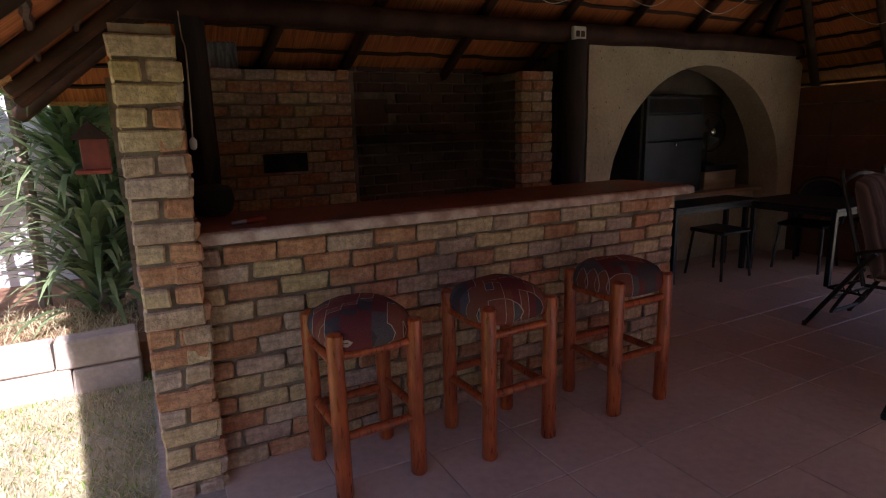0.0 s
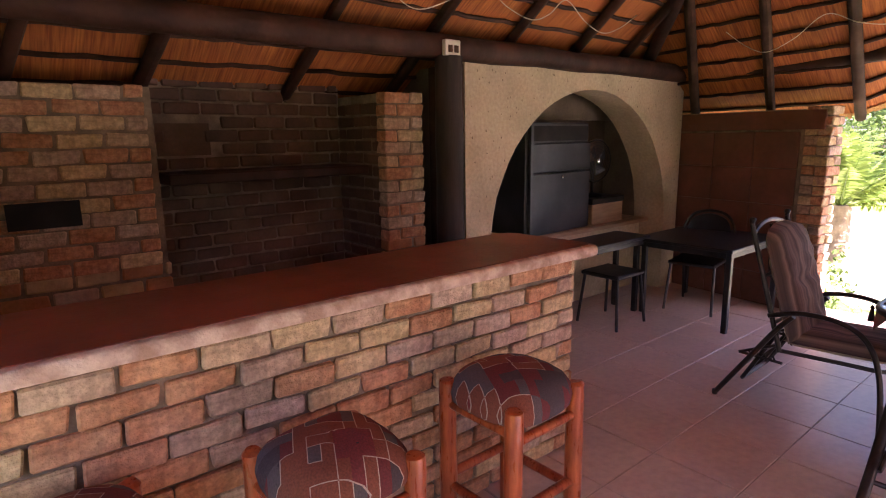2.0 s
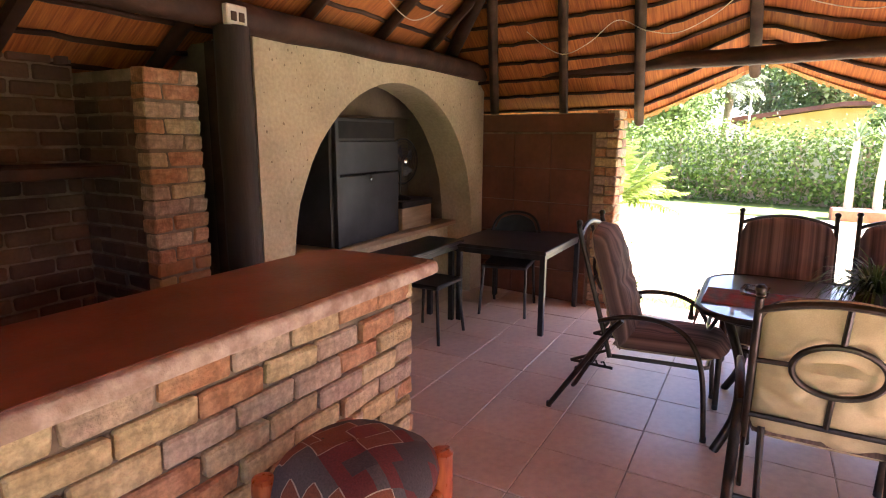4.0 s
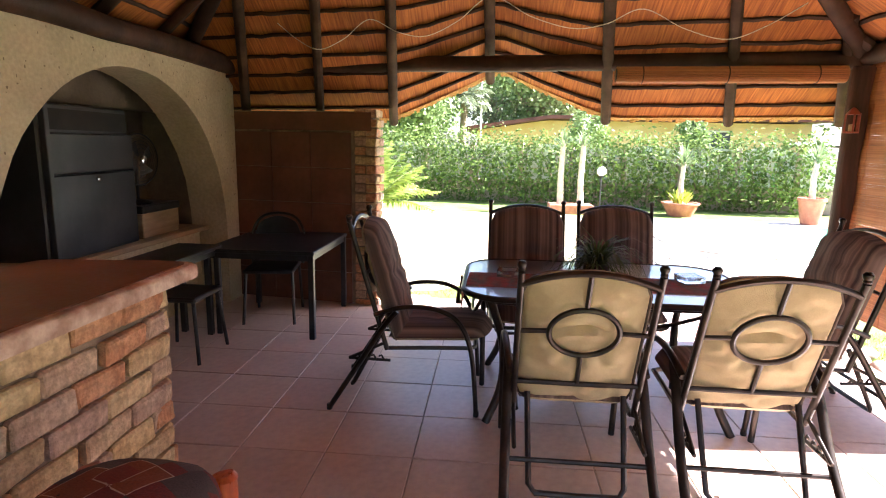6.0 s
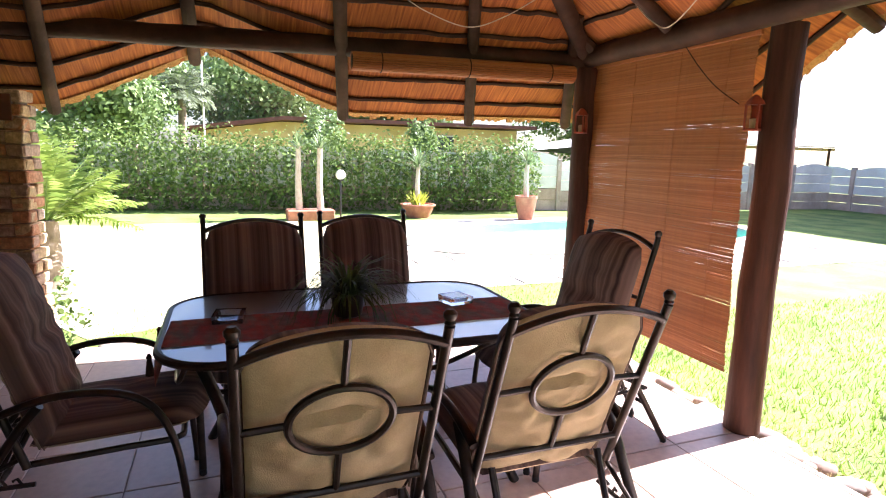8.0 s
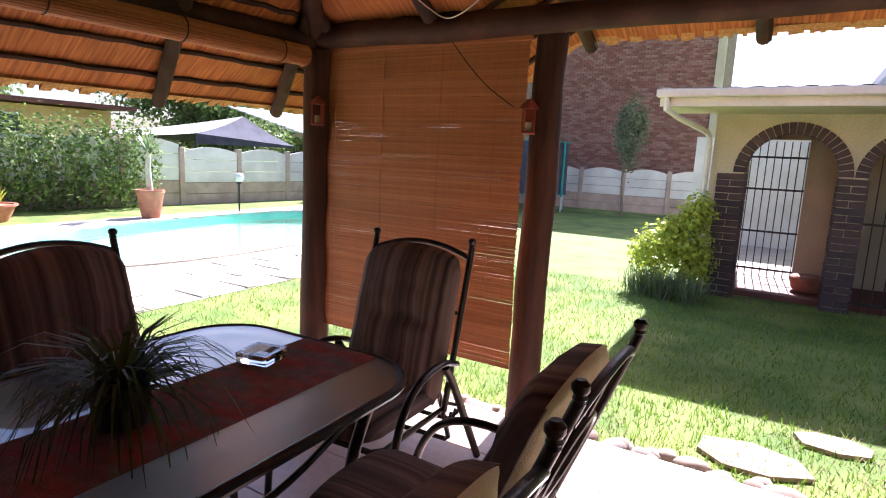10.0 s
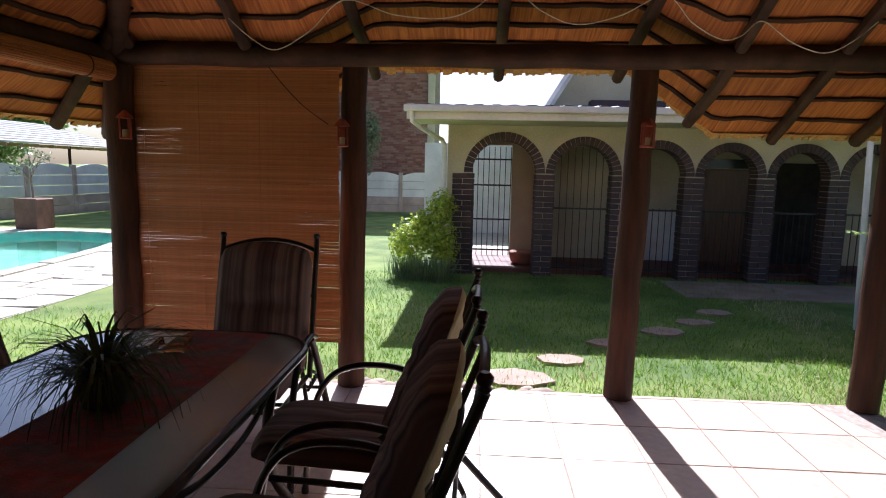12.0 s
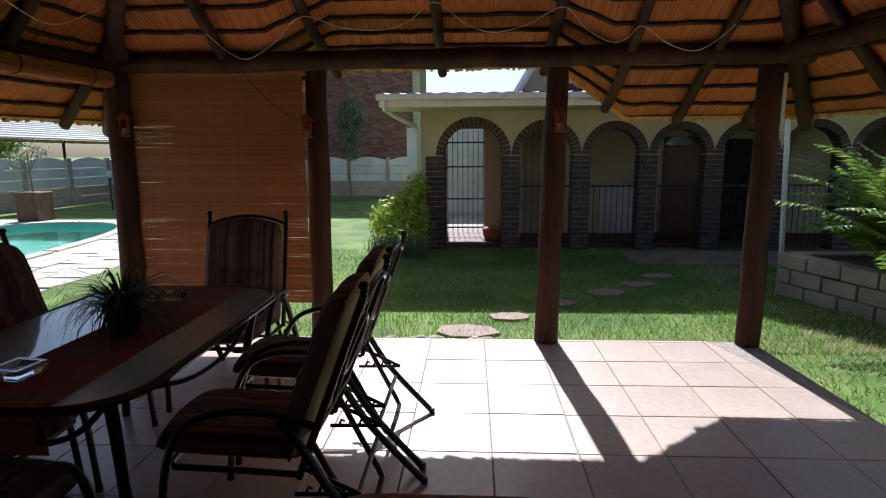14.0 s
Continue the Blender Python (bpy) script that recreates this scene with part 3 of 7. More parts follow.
def let_light_through(m, amount, tint=None):
    nt = m.node_tree
    b = nt.nodes["Principled BSDF"]
    tr = nt.nodes.new("ShaderNodeBsdfTranslucent")
    if tint:
        tr.inputs[0].default_value = (*tint, 1)
    else:
        nt.links.new(b.inputs["Base Color"].links[0].from_socket, tr.inputs[0])
    mx = nt.nodes.new("ShaderNodeMixShader")
    mx.inputs[0].default_value = amount
    nt.links.new(b.outputs[0], mx.inputs[1])
    nt.links.new(tr.outputs[0], mx.inputs[2])
    nt.links.new(mx.outputs[0], nt.nodes["Material Output"].inputs[0])


let_light_through(m_cane, 0.165)


def patchwork():
    """Woven cloth in stair-stepped patches of maroon, grey and rust; cream stitching follows some of the steps."""
    m = mat("patchwork_tapestry", (0.10, 0.04, 0.035), (0.2, 0.09, 0.06), rough=0.95, bump=0.5, bscale=220)
    nt = m.node_tree
    N, L = nt.nodes, nt.links
    b = N["Principled BSDF"]
    tc = N.new("ShaderNodeTexCoord")
    rnd = N.new("ShaderNodeObjectInfo")
    mp = N.new("ShaderNodeMapping")
    mp.inputs["Rotation"].default_value = (0.0, 0.0, 0.45)
    L.new(tc.outputs["Object"], mp.inputs[0])
    off = N.new("ShaderNodeCombineXYZ")
    mul = N.new("ShaderNodeMath")
    mul.operation = "MULTIPLY"
    mul.inputs[1].default_value = 40.0
    L.new(rnd.outputs["Random"], mul.inputs[0])
    L.new(mul.outputs[0], off.inputs[2])

    def stepped(shift, cell, scale):
        """Smooth noise read on a coarse grid, so that its borders run in steps."""
        a = N.new("ShaderNodeVectorMath")
        a.inputs[1].default_value = shift
        L.new(mp.outputs[0], a.inputs[0])
        sn = N.new("ShaderNodeVectorMath")
        sn.operation = "SNAP"
        sn.inputs[1].default_value = (cell, cell * 0.6, 5.0)
        L.new(a.outputs[0], sn.inputs[0])
        ad = N.new("ShaderNodeVectorMath")
        L.new(sn.outputs[0], ad.inputs[0])
        L.new(off.outputs[0], ad.inputs[1])
        nz = N.new("ShaderNodeTexNoise")
        nz.inputs["Scale"].default_value, nz.inputs["Detail"].default_value = scale, 0
        L.new(ad.outputs[0], nz.inputs["Vector"])
        return nz.outputs[0]

    ramp = N.new("ShaderNodeValToRGB")
    ramp.color_ramp.interpolation = "CONSTANT"
    cols = [(0.0, (0.055, 0.04, 0.045)), (0.34, (0.13, 0.022, 0.022)), (0.42, (0.085, 0.07, 0.072)), (0.48, (0.19, 0.055, 0.028)), (0.54, (0.06, 0.045, 0.05)), (0.60, (0.17, 0.03, 0.028)), (0.68, (0.19, 0.11, 0.075))]
    for k, (p, c) in enumerate(cols):
        e = ramp.color_ramp.elements[k] if k < 2 else ramp.color_ramp.elements.new(0.5)
        e.position, e.color = p, (*c, 1)
    L.new(stepped((0, 0, 0), 0.062, 6.5), ramp.inputs[0])

    def above(sock, level):
        g = N.new("ShaderNodeMath")
        g.operation = "GREATER_THAN"
        g.inputs[1].default_value = level
        L.new(sock, g.inputs[0])
        return g.outputs[0]

    def differ(x, y):
        d = N.new("ShaderNodeMath")
        d.operation = "SUBTRACT"
        L.new(x, d.inputs[0])
        L.new(y, d.inputs[1])
        ab = N.new("ShaderNodeMath")
        ab.operation = "ABSOLUTE"
        L.new(d.outputs[0], ab.inputs[0])
        return ab.outputs[0]

    seam = None
    w = 0.0014
    for level in (0.48, 0.60):
        line = differ(above(stepped((w, w, 0), 0.062, 6.5), level), above(stepped((-w, -w, 0), 0.062, 6.5), level))
        if seam is None:
            seam = line
        else:
            mx0 = N.new("ShaderNodeMath")
            mx0.operation = "MAXIMUM"
            L.new(seam, mx0.inputs[0])
            L.new(line, mx0.inputs[1])
            seam = mx0.outputs[0]
    # small woven rings in some patches
    vo = N.new("ShaderNodeTexVoronoi")
    vo.inputs["Scale"].default_value = 16
    L.new(mp.outputs[0], vo.inputs["Vector"])
    ring = N.new("ShaderNodeMath")
    ring.operation = "COMPARE"
    ring.inputs[1].default_value, ring.inputs[2].default_value = 0.2, 0.035
    L.new(vo.outputs["Distance"], ring.inputs[0])
    some = N.new("ShaderNodeSeparateColor")
    L.new(vo.outputs["Color"], some.inputs[0])
    both = N.new("ShaderNodeMath")
    both.operation = "MULTIPLY"
    L.new(ring.outputs[0], both.inputs[0])
    L.new(above(some.outputs[0], 0.72), both.inputs[1])
    mf = N.new("ShaderNodeMixRGB")
    mf.inputs[2].default_value = (0.035, 0.025, 0.028, 1)
    L.new(both.outputs[0], mf.inputs[0])
    L.new(ramp.outputs[0], mf.inputs[1])
    mx = N.new("ShaderNodeMixRGB")
    mx.inputs[2].default_value = (0.42, 0.33, 0.26, 1)
    L.new(seam, mx.inputs[0])
    L.new(mf.outputs[0], mx.inputs[1])
    nz = N.new("ShaderNodeTexNoise")
    nz.inputs["Scale"].default_value = 180
    L.new(tc.outputs["Object"], nz.inputs["Vector"])
    ov = N.new("ShaderNodeMixRGB")
    ov.blend_type = "OVERLAY"
    ov.inputs[0].default_value = 0.5
    L.new(mx.outputs[0], ov.inputs[1])
    L.new(nz.outputs[0], ov.inputs[2])
    L.new(ov.outputs[0], b.inputs["Base Color"])
    return m


m_patch = patchwork()


def clear_glass(name, tint, rough=0.02):
    m = bpy.data.materials.new(name)
    m.use_nodes = True
    b = m.node_tree.nodes["Principled BSDF"]
    b.inputs["Base Color"].default_value = (*tint, 1)
    b.inputs["Roughness"].default_value, b.inputs["Transmission Weight"].default_value, b.inputs["IOR"].default_value = rough, 1.0, 1.5
    return m


m_glass = clear_glass("table_glass", (0.62, 0.69, 0.66), 0.38)
m_glass.node_tree.nodes["Principled BSDF"].inputs["Coat Weight"].default_value = 1.0
m_glass.node_tree.nodes["Principled BSDF"].inputs["Coat IOR"].default_value = 1.9
m_crystal = clear_glass("ashtray_glass", (0.9, 0.92, 0.95), 0.05)


# ---- bar stools ----
def bar_stool(m):
    st = thing("bar_stool", label="varnished red log bar stool with a patchwork tapestry seat", category="stool", group="stools at the bar", m=m)
    h, q = 0.172, 0.034
    for sx in (-1, 1):
        for sy in (-1, 1):
            pts = [(sx * h + random.uniform(-0.002, 0.002), sy * h, z) for z in (0, 0.01, 0.2, 0.45, 0.69, 0.705, 0.712)]
            part("leg", Geo().tube(pts, [q * 0.92, q * 1.05, q * 1.04, q, q * 0.98, q * 0.94, q * 0.7], 16), m_stool, st, smooth=True)
    for z, r, pairs in ((0.615, 0.019, "xy"), (0.27, 0.02, "x"), (0.335, 0.02, "y")):
        for s in (-1, 1):
            if "x" in pairs:
                part("rung", Geo().tube([(-h + 0.01, s * h, z), (-0.05, s * h, z), (0.05, s * h, z), (h - 0.01, s * h, z)], [r * 0.9, r, r, r * 0.9], 12), m_stool, st, smooth=True)
            if "y" in pairs:
                part("rung", Geo().tube([(s * h, -h + 0.01, z - 0.03), (s * h, 0, z - 0.03), (s * h, h - 0.01, z - 0.03)], r, 12), m_stool, st, smooth=True)
    g = Geo()
    n, rings = 40, 9
    prof = [(0.93, 0.625), (1.0, 0.64), (1.03, 0.672), (0.99, 0.705), (0.90, 0.733), (0.74, 0.756), (0.52, 0.771), (0.27, 0.779), (0.04, 0.781)]
    for k, z in prof:
        for j in range(n):
            a = 2 * math.pi * j / n
            c, s = math.cos(a), math.sin(a)
            e = 0.62
            rx = 0.198 * math.copysign(abs(c) ** e, c)
            ry = 0.198 * math.copysign(abs(s) ** e, s)
            g.v.append((rx * k, ry * k, z + 0.004 * math.sin(3 * a + k * 5)))
    for i in range(rings - 1):
        for j in range(n):
            g.f.append((i * n + j, i * n + (j + 1) % n, (i + 1) * n + (j + 1) % n, (i + 1) * n + j))
    g.f.append(tuple(range((rings - 1) * n, rings * n)))
    g.f.append(tuple(range(n))[::-1])
    part("seat", g, m_patch, st, "domed cushion in maroon and grey patchwork cloth", smooth=True)
    return st


random.seed(21)
stool = bar_stool(pose(0.595, 1.825, 0, 0, 0, 2))
copy_thing(stool, pose(1.262, 1.77, 0, 0, 0, 92))
copy_thing(stool, pose(2.025, 1.775, 0, 0, 0, -89))


# ---- patio chairs ----
def cushion(g, w, l, t, front=True, m=None, puff=0.02, nx=14, ny=18, tufts=(), press=None, wrinkle=0.0):
    """One padded shell in the xy plane, bulging to +z (front) or -z; press is the height of a ring pushed into it."""
    sgn = 1 if front else -1
    base = len(g.v)
    for j in range(ny + 1):
        for i in range(nx + 1):
            u, v = i / nx * 2 - 1, j / ny * 2 - 1
            rx = w / 2 * (1 - 0.10 * max(0, abs(v) - 0.8) / 0.2 * abs(u) ** 3)
            e = (1 - abs(u) ** 6) * (1 - abs(v) ** 10)
            z = sgn * (t / 2 * e ** 0.5 + puff * (1 - u * u) * (1 - v ** 4))
            for (tu, tv, dep, wid) in tufts:
                z -= sgn * dep * math.exp(-((u - tu) ** 2 + (v - tv) ** 2 * 1.6) / wid)
            y = (v + 1) / 2 * l + (0.05 * (1 - u * u) if v > 0.6 else 0) * (v - 0.6) / 0.4
            if press:
                px, py = u * rx, y - press
                r = math.hypot(px / 0.14, py / 0.115)
                a = math.atan2(py, px)
                z -= sgn * 0.017 * math.exp(-((r - 1.02) / 0.17) ** 2)
                z -= sgn * 0.034 * math.exp(-((py - 0.026 + px * px * 1.4) / 0.016) ** 2) * max(0.0, 1 - (px / 0.125) ** 2)
                z -= sgn * 0.006 * math.sin(11 * a + 2.0 * u) * math.exp(-((r - 1.3) / 0.35) ** 2)
                z -= sgn * 0.007 * math.exp(-(px / 0.012) ** 2) * (1 if r > 1 else 0) * e
            z -= sgn * wrinkle * e * noise.noise(Vector((u * 2.6 + 3, v * 6.5, 1.0 + sgn)))
            p = Vector((u * rx, y, z))
            g.v.append(tuple(m @ p) if m else tuple(p))
    for j in range(ny):
        for i in range(nx):
            k = base + j * (nx + 1) + i
            g.f.append((k, k + 1, k + nx + 2, k + nx + 1))
    return g


def patio_chair(m, lean=0.205, H=0.735, rear_y=-0.53):
    ch = thing("patio_chair", label=("bronze metal" if lean < 0.25 else "leaned-back bronze metal") + " reclining patio chair with a striped and cream cushion", category="chair", group="chairs round the patio table", m=m)
    foot, up = Vector((0, -0.205, 0.385)), Vector((0, -lean, 0.70)).normalized()  # the back leans by its notch
    at = lambda x, s, off=0.0: foot + Vector((x, 0, 0)) + up * s + Vector((0, up.z, -up.y)) * (-off)  # noqa: E731
    W = 0.264
    # back frame
    bf = part("back_frame", Geo().tube([at(-W, -0.02), at(-W, 0.3), at(-W, H)], 0.0145, 10), m_frame, ch, smooth=True)
    part("back_frame", Geo().tube([at(W, -0.02), at(W, 0.3), at(W, H)], 0.0145, 10), m_frame, ch, smooth=True)
    for s in (-1, 1):
        part("finial", Geo().lathe([(0.011, 0), (0.016, 0.006), (0.013, 0.014), (0.019, 0.024), (0.019, 0.034), (0.010, 0.044)], 12, at(s * W, H)), m_frame, bf, smooth=True)
    part("top_rail", Geo().tube([at(W * k / 6, H - 0.055 + 0.060 * (1 - (k / 6) ** 2), 0.004) for k in range(-6, 7)], 0.0135, 9), m_frame, ch, smooth=True)
    part("bottom_rail", Geo().tube([at(-W, 0.15), at(0, 0.147), at(W, 0.15)], 0.0115, 8), m_frame, ch, smooth=True)
    part("ring", Geo().tube([at(0.14 * math.cos(a), 0.43 + 0.115 * math.sin(a), 0.006) for a in [k * math.pi / 16 for k in range(32)]], 0.0115, 8, closed=True), m_frame, ch, smooth=True)
    part("spoke", Geo().tube([at(0, 0.545), at(0, 0.715)], 0.0105, 8), m_frame, ch, smooth=True)
    part("spoke", Geo().tube([at(0, 0.15), at(0, 0.315)], 0.0105, 8), m_frame, ch, smooth=True)
    for s in (-1, 1):
        part("spoke", Geo().tube([at(s * 0.14, 0.43), at(s * W, 0.425)], 0.0105, 8), m_frame, ch, smooth=True)
    # arms that bend down into the front legs
    for s in (-1, 1):
        pts = curve([(s * 0.284, -0.268, 0.575), (s * 0.297, -0.10, 0.628), (s * 0.304, 0.09, 0.622), (s * 0.304, 0.215, 0.545), (s * 0.300, 0.285, 0.36), (s * 0.296, 0.318, 0.012)], 26)
        part("arm", Geo().tube(pts, 0.0165, 10, flat=0.85), m_frame, ch, smooth=True)
        rear = curve([(s * 0.288, -0.14, 0.60), (s * 0.292, -0.22, 0.50), (s * 0.297, -0.36, 0.28), (s * 0.300, rear_y, 0.012)], 18)
        part("rear_leg", Geo().tube(rear, 0.021, 10, flat=0.75), m_frame, ch, smooth=True)
        for y0, z0 in ((0.318, 0.012), (rear_y, 0.012)):
            part("foot_cap", Geo().lathe([(0.015, 0), (0.017, 0.004), (0.016, 0.03), (0.012, 0.034)], 10, (s * (0.296 if y0 > 0 else 0.300), y0, 0)), m_dark, ch, smooth=True)
        # notched recliner bar
        g = Geo().tube([(s * 0.262, -0.18, 0.30), (s * 0.262, -0.42, 0.305)], 0.009, 8)
        for k in range(4):
            y = -0.22 - 0.045 * k
            g.tube([(s * 0.262, y, 0.305), (s * 0.262, y - 0.012, 0.33), (s * 0.262, y - 0.026, 0.322)], 0.006, 6)
        g.tube([(s * 0.262, -0.20, 0.41), (s * 0.262, -0.42, 0.305)], 0.009, 8)
        part("recline_bar", g, m_frame, ch, smooth=True)
    pts = [(-0.205, -0.235, 0.47), (-0.2, -0.33, 0.28), (-0.195, -0.405, 0.135), (-0.17, -0.425, 0.108), (0, -0.427, 0.105), (0.17, -0.425, 0.108), (0.195, -0.405, 0.135), (0.2, -0.33, 0.28), (0.205, -0.235, 0.47)]
    part("support_loop", Geo().tube(pts, 0.013, 8), m_frame, ch, smooth=True)
    part("cross_bar", Geo().tube([(-0.285, -0.39, 0.235), (0.285, -0.39, 0.235)], 0.011, 8), m_frame, ch, smooth=True)
    sf = Geo().tube([(-0.25, -0.20, 0.37), (-0.25, 0.1, 0.385), (-0.25, 0.27, 0.39), (-0.21, 0.30, 0.385), (0.21, 0.30, 0.385), (0.25, 0.27, 0.39), (0.25, 0.1, 0.385), (0.25, -0.20, 0.37)], 0.0125, 8)
    part("seat_frame", sf, m_frame, ch, smooth=True)
    # cushions: striped faces, cream backs, piped seams
    tilt = Matrix.Translation(foot + Vector((0, 0.052, 0.02))) @ Matrix((((1, 0, 0, 0), (0, up.y, up.z, 0), (0, up.z, -up.y, 0), (0, 0, 0, 1))))
    bc = part("back_cushion", cushion(Geo(), 0.518, 0.665 * H / 0.735, 0.135, True, tilt, 0.028, 24, 30, tufts=((-0.35, 0.12, 0.024, 0.03), (0.35, 0.12, 0.024, 0.03), (0, 0.12, 0.03, 0.04), (-0.35, -0.5, 0.016, 0.03), (0.35, -0.5, 0.016, 0.03)), wrinkle=0.012), m_stripe, ch, "dark brown striped cloth", smooth=True)
    part("cushion_back", cushion(Geo(), 0.492, 0.667 * H / 0.735, 0.05, False, tilt, 0.026, 40, 52, press=0.41, wrinkle=0.02), m_cream, bc, "cream canvas", smooth=True)
    lay = pose(0, -0.20, 0.425, 2.5, 0, 0)
    sc = part("seat_cushion", cushion(Geo(), 0.49, 0.55, 0.12, True, lay, 0.018, tufts=((-0.35, 0, 0.014, 0.05), (0.35, 0, 0.014, 0.05))), m_stripe, ch, "dark brown striped cloth", smooth=True)
    part("cushion_base", cushion(Geo(), 0.492, 0.532, 0.06, False, lay, 0.0), m_cream, sc, "cream canvas", smooth=True)
    edge = [tilt @ Vector((s * 0.254, y * H / 0.735, 0)) for s, y in ((-1, 0.02), (-1, 0.35), (-1, 0.59), (-0.9, 0.65), (0, 0.70), (0.9, 0.65), (1, 0.59), (1, 0.35), (1, 0.02))]
    part("piping", Geo().tube(edge, 0.005, 6), m_piping, bc, smooth=True)
    return ch


chair = patio_chair(pose(4.275, -0.73, 0, 0, 0, 3))
copy_thing(chair, pose(4.29, 1.345, 0, 0, 0, 180.5))
copy_thing(chair, pose(4.76, 0.71, 0, 0, 0, 91))
copy_thing(chair, pose(4.865, 0.07, 0, 0, 0, 89))
leaning = patio_chair(pose(3.565, 0.587, 0, 0, 0, -90), 0.265, 0.71, -0.60)
copy_thing(leaning, pose(3.58, -0.14, 0, 0, 0, -90.5))


# ---- patio table ----
def rounded(x0, x1, y0, y1, r, n=8):
    out = []
    for cx, cy, a0 in ((x1 - r, y1 - r, 0), (x0 + r, y1 - r, 90), (x0 + r, y0 + r, 180), (x1 - r, y0 + r, 270)):
        for k in range(n + 1):
            a = radians(a0 + 90 * k / n)
            out.append((cx + r * math.cos(a), cy + r * math.sin(a)))
    return out


tb = thing("patio_table", (4.36, 0.31, 0), "bronze metal patio table with a tempered glass top", "table")
ring = rounded(-0.51, 0.51, -0.80, 0.80, 0.24)
gl = part("glass_top", Geo().prism(ring, 0.736, 0.744), m_glass, tb, "pale clear glass")
gl.visible_shadow = False
part("rim", Geo().tube([(x * 1.012, y * 1.008, 0.733) for x, y in ring], 0.017, 8, closed=True), m_frame, tb, smooth=True)
part("apron", Geo().tube([(x * 0.9, y * 0.93, 0.70) for x, y in ring], 0.011, 8, closed=True), m_frame, tb, smooth=True)
for sx in (-1, 1):
    for sy in (-1, 1):
        pts = curve([(sx * 0.40, sy * 0.66, 0.72), (sx * 0.36, sy * 0.58, 0.45), (sx * 0.37, sy * 0.58, 0.2), (sx * 0.43, sy * 0.66, 0.0)], 14)
        part("leg", Geo().tube(pts, 0.023, 10), m_frame, tb, smooth=True)
for sy in (-1, 1):
    pts = curve([(-0.42, sy * 0.70, 0.715), (-0.30, sy * 0.74, 0.61), (0, sy * 0.76, 0.575), (0.30, sy * 0.74, 0.61), (0.42, sy * 0.70, 0.715)], 20)
    part("scroll", Geo().tube(pts, 0.011, 8), m_frame, tb, smooth=True)
for sx in (-1, 1):
    pts = curve([(sx * 0.43, -0.6, 0.715), (sx * 0.45, -0.25, 0.61), (sx * 0.46, 0, 0.59), (sx * 0.45, 0.25, 0.61), (sx * 0.43, 0.6, 0.715)], 20)
    part("scroll", Geo().tube(pts, 0.011, 8), m_frame, tb, smooth=True)

m_runner = mat("woven_runner", (0.36, 0.055, 0.032), (0.17, 0.13, 0.085), scale=14, rough=0.95, bump=0.5, bscale=160, stain=0.3, stain_scale=20, stretch=(0.5, 1.2, 1))
g = Geo()
nu, nv = 60, 8
for i in range(nu + 1):
    s = -0.83 + 1.70 * i / nu
    for j in range(nv + 1):
        x = 4.245 - 0.185 + 0.37 * j / nv
        over = max(0.0, abs(s) - 0.80)
        y, z = 0.31 + max(-0.82, min(0.82, s)), 0.7475 + 0.0015 * math.sin(9 * s + 4 * j / nv)
        z -= over * 1.0 if over < 0.02 else over * 2.2
        g.v.append((x, y, z))
for i in range(nu):
    for j in range(nv):
        k = i * (nv + 1) + j
        g.f.append((k, k + 1, k + nv + 2, k + nv + 1))
runner = thing("table_runner", label="red and olive woven runner lying on the glass table", category="table runner")
part("cloth", g, m_runner, runner, smooth=True)
for x in (4.07, 4.42):
    for y in (-0.525, 1.145):
        tg = Geo().lathe([(0.004, 0.0), (0.011, -0.012), (0.008, -0.022), (0.014, -0.06), (0.016, -0.085)], 10, (x, y, 0.728))
        part("tassel", tg, m_pole_x, runner, "dark cord tassel", smooth=True)


def ashtray(x, y, turn):
    g = Geo()
    o, i2, h = 0.062, 0.045, 0.036
    vs = []
    for r, z in ((o, 0.0), (o * 1.04, h), (i2 * 1.02, h), (i2 * 0.85, 0.012)):
        vs += [(r * sx, r * sy, z) for sx, sy in ((-1, -1), (1, -1), (1, 1), (-1, 1))]
    fs = [(0, 3, 2, 1), (12, 13, 14, 15)]
    for k in range(3):
        for j in range(4):
            fs.append((4 * k + j, 4 * k + (j + 1) % 4, 4 * k + 4 + (j + 1) % 4, 4 * k + 4 + j))
    g.add(vs, fs)
    ob = solid("ashtray", g, m_crystal, "square cut glass ashtray on the table runner", "ashtray", group="ashtrays on the table")
    ob.matrix_basis = pose(x, y, 0.7505, 0, 0, turn)


ashtray(4.375, -0.21, 12)
ashtray(4.36, 0.86, -8)

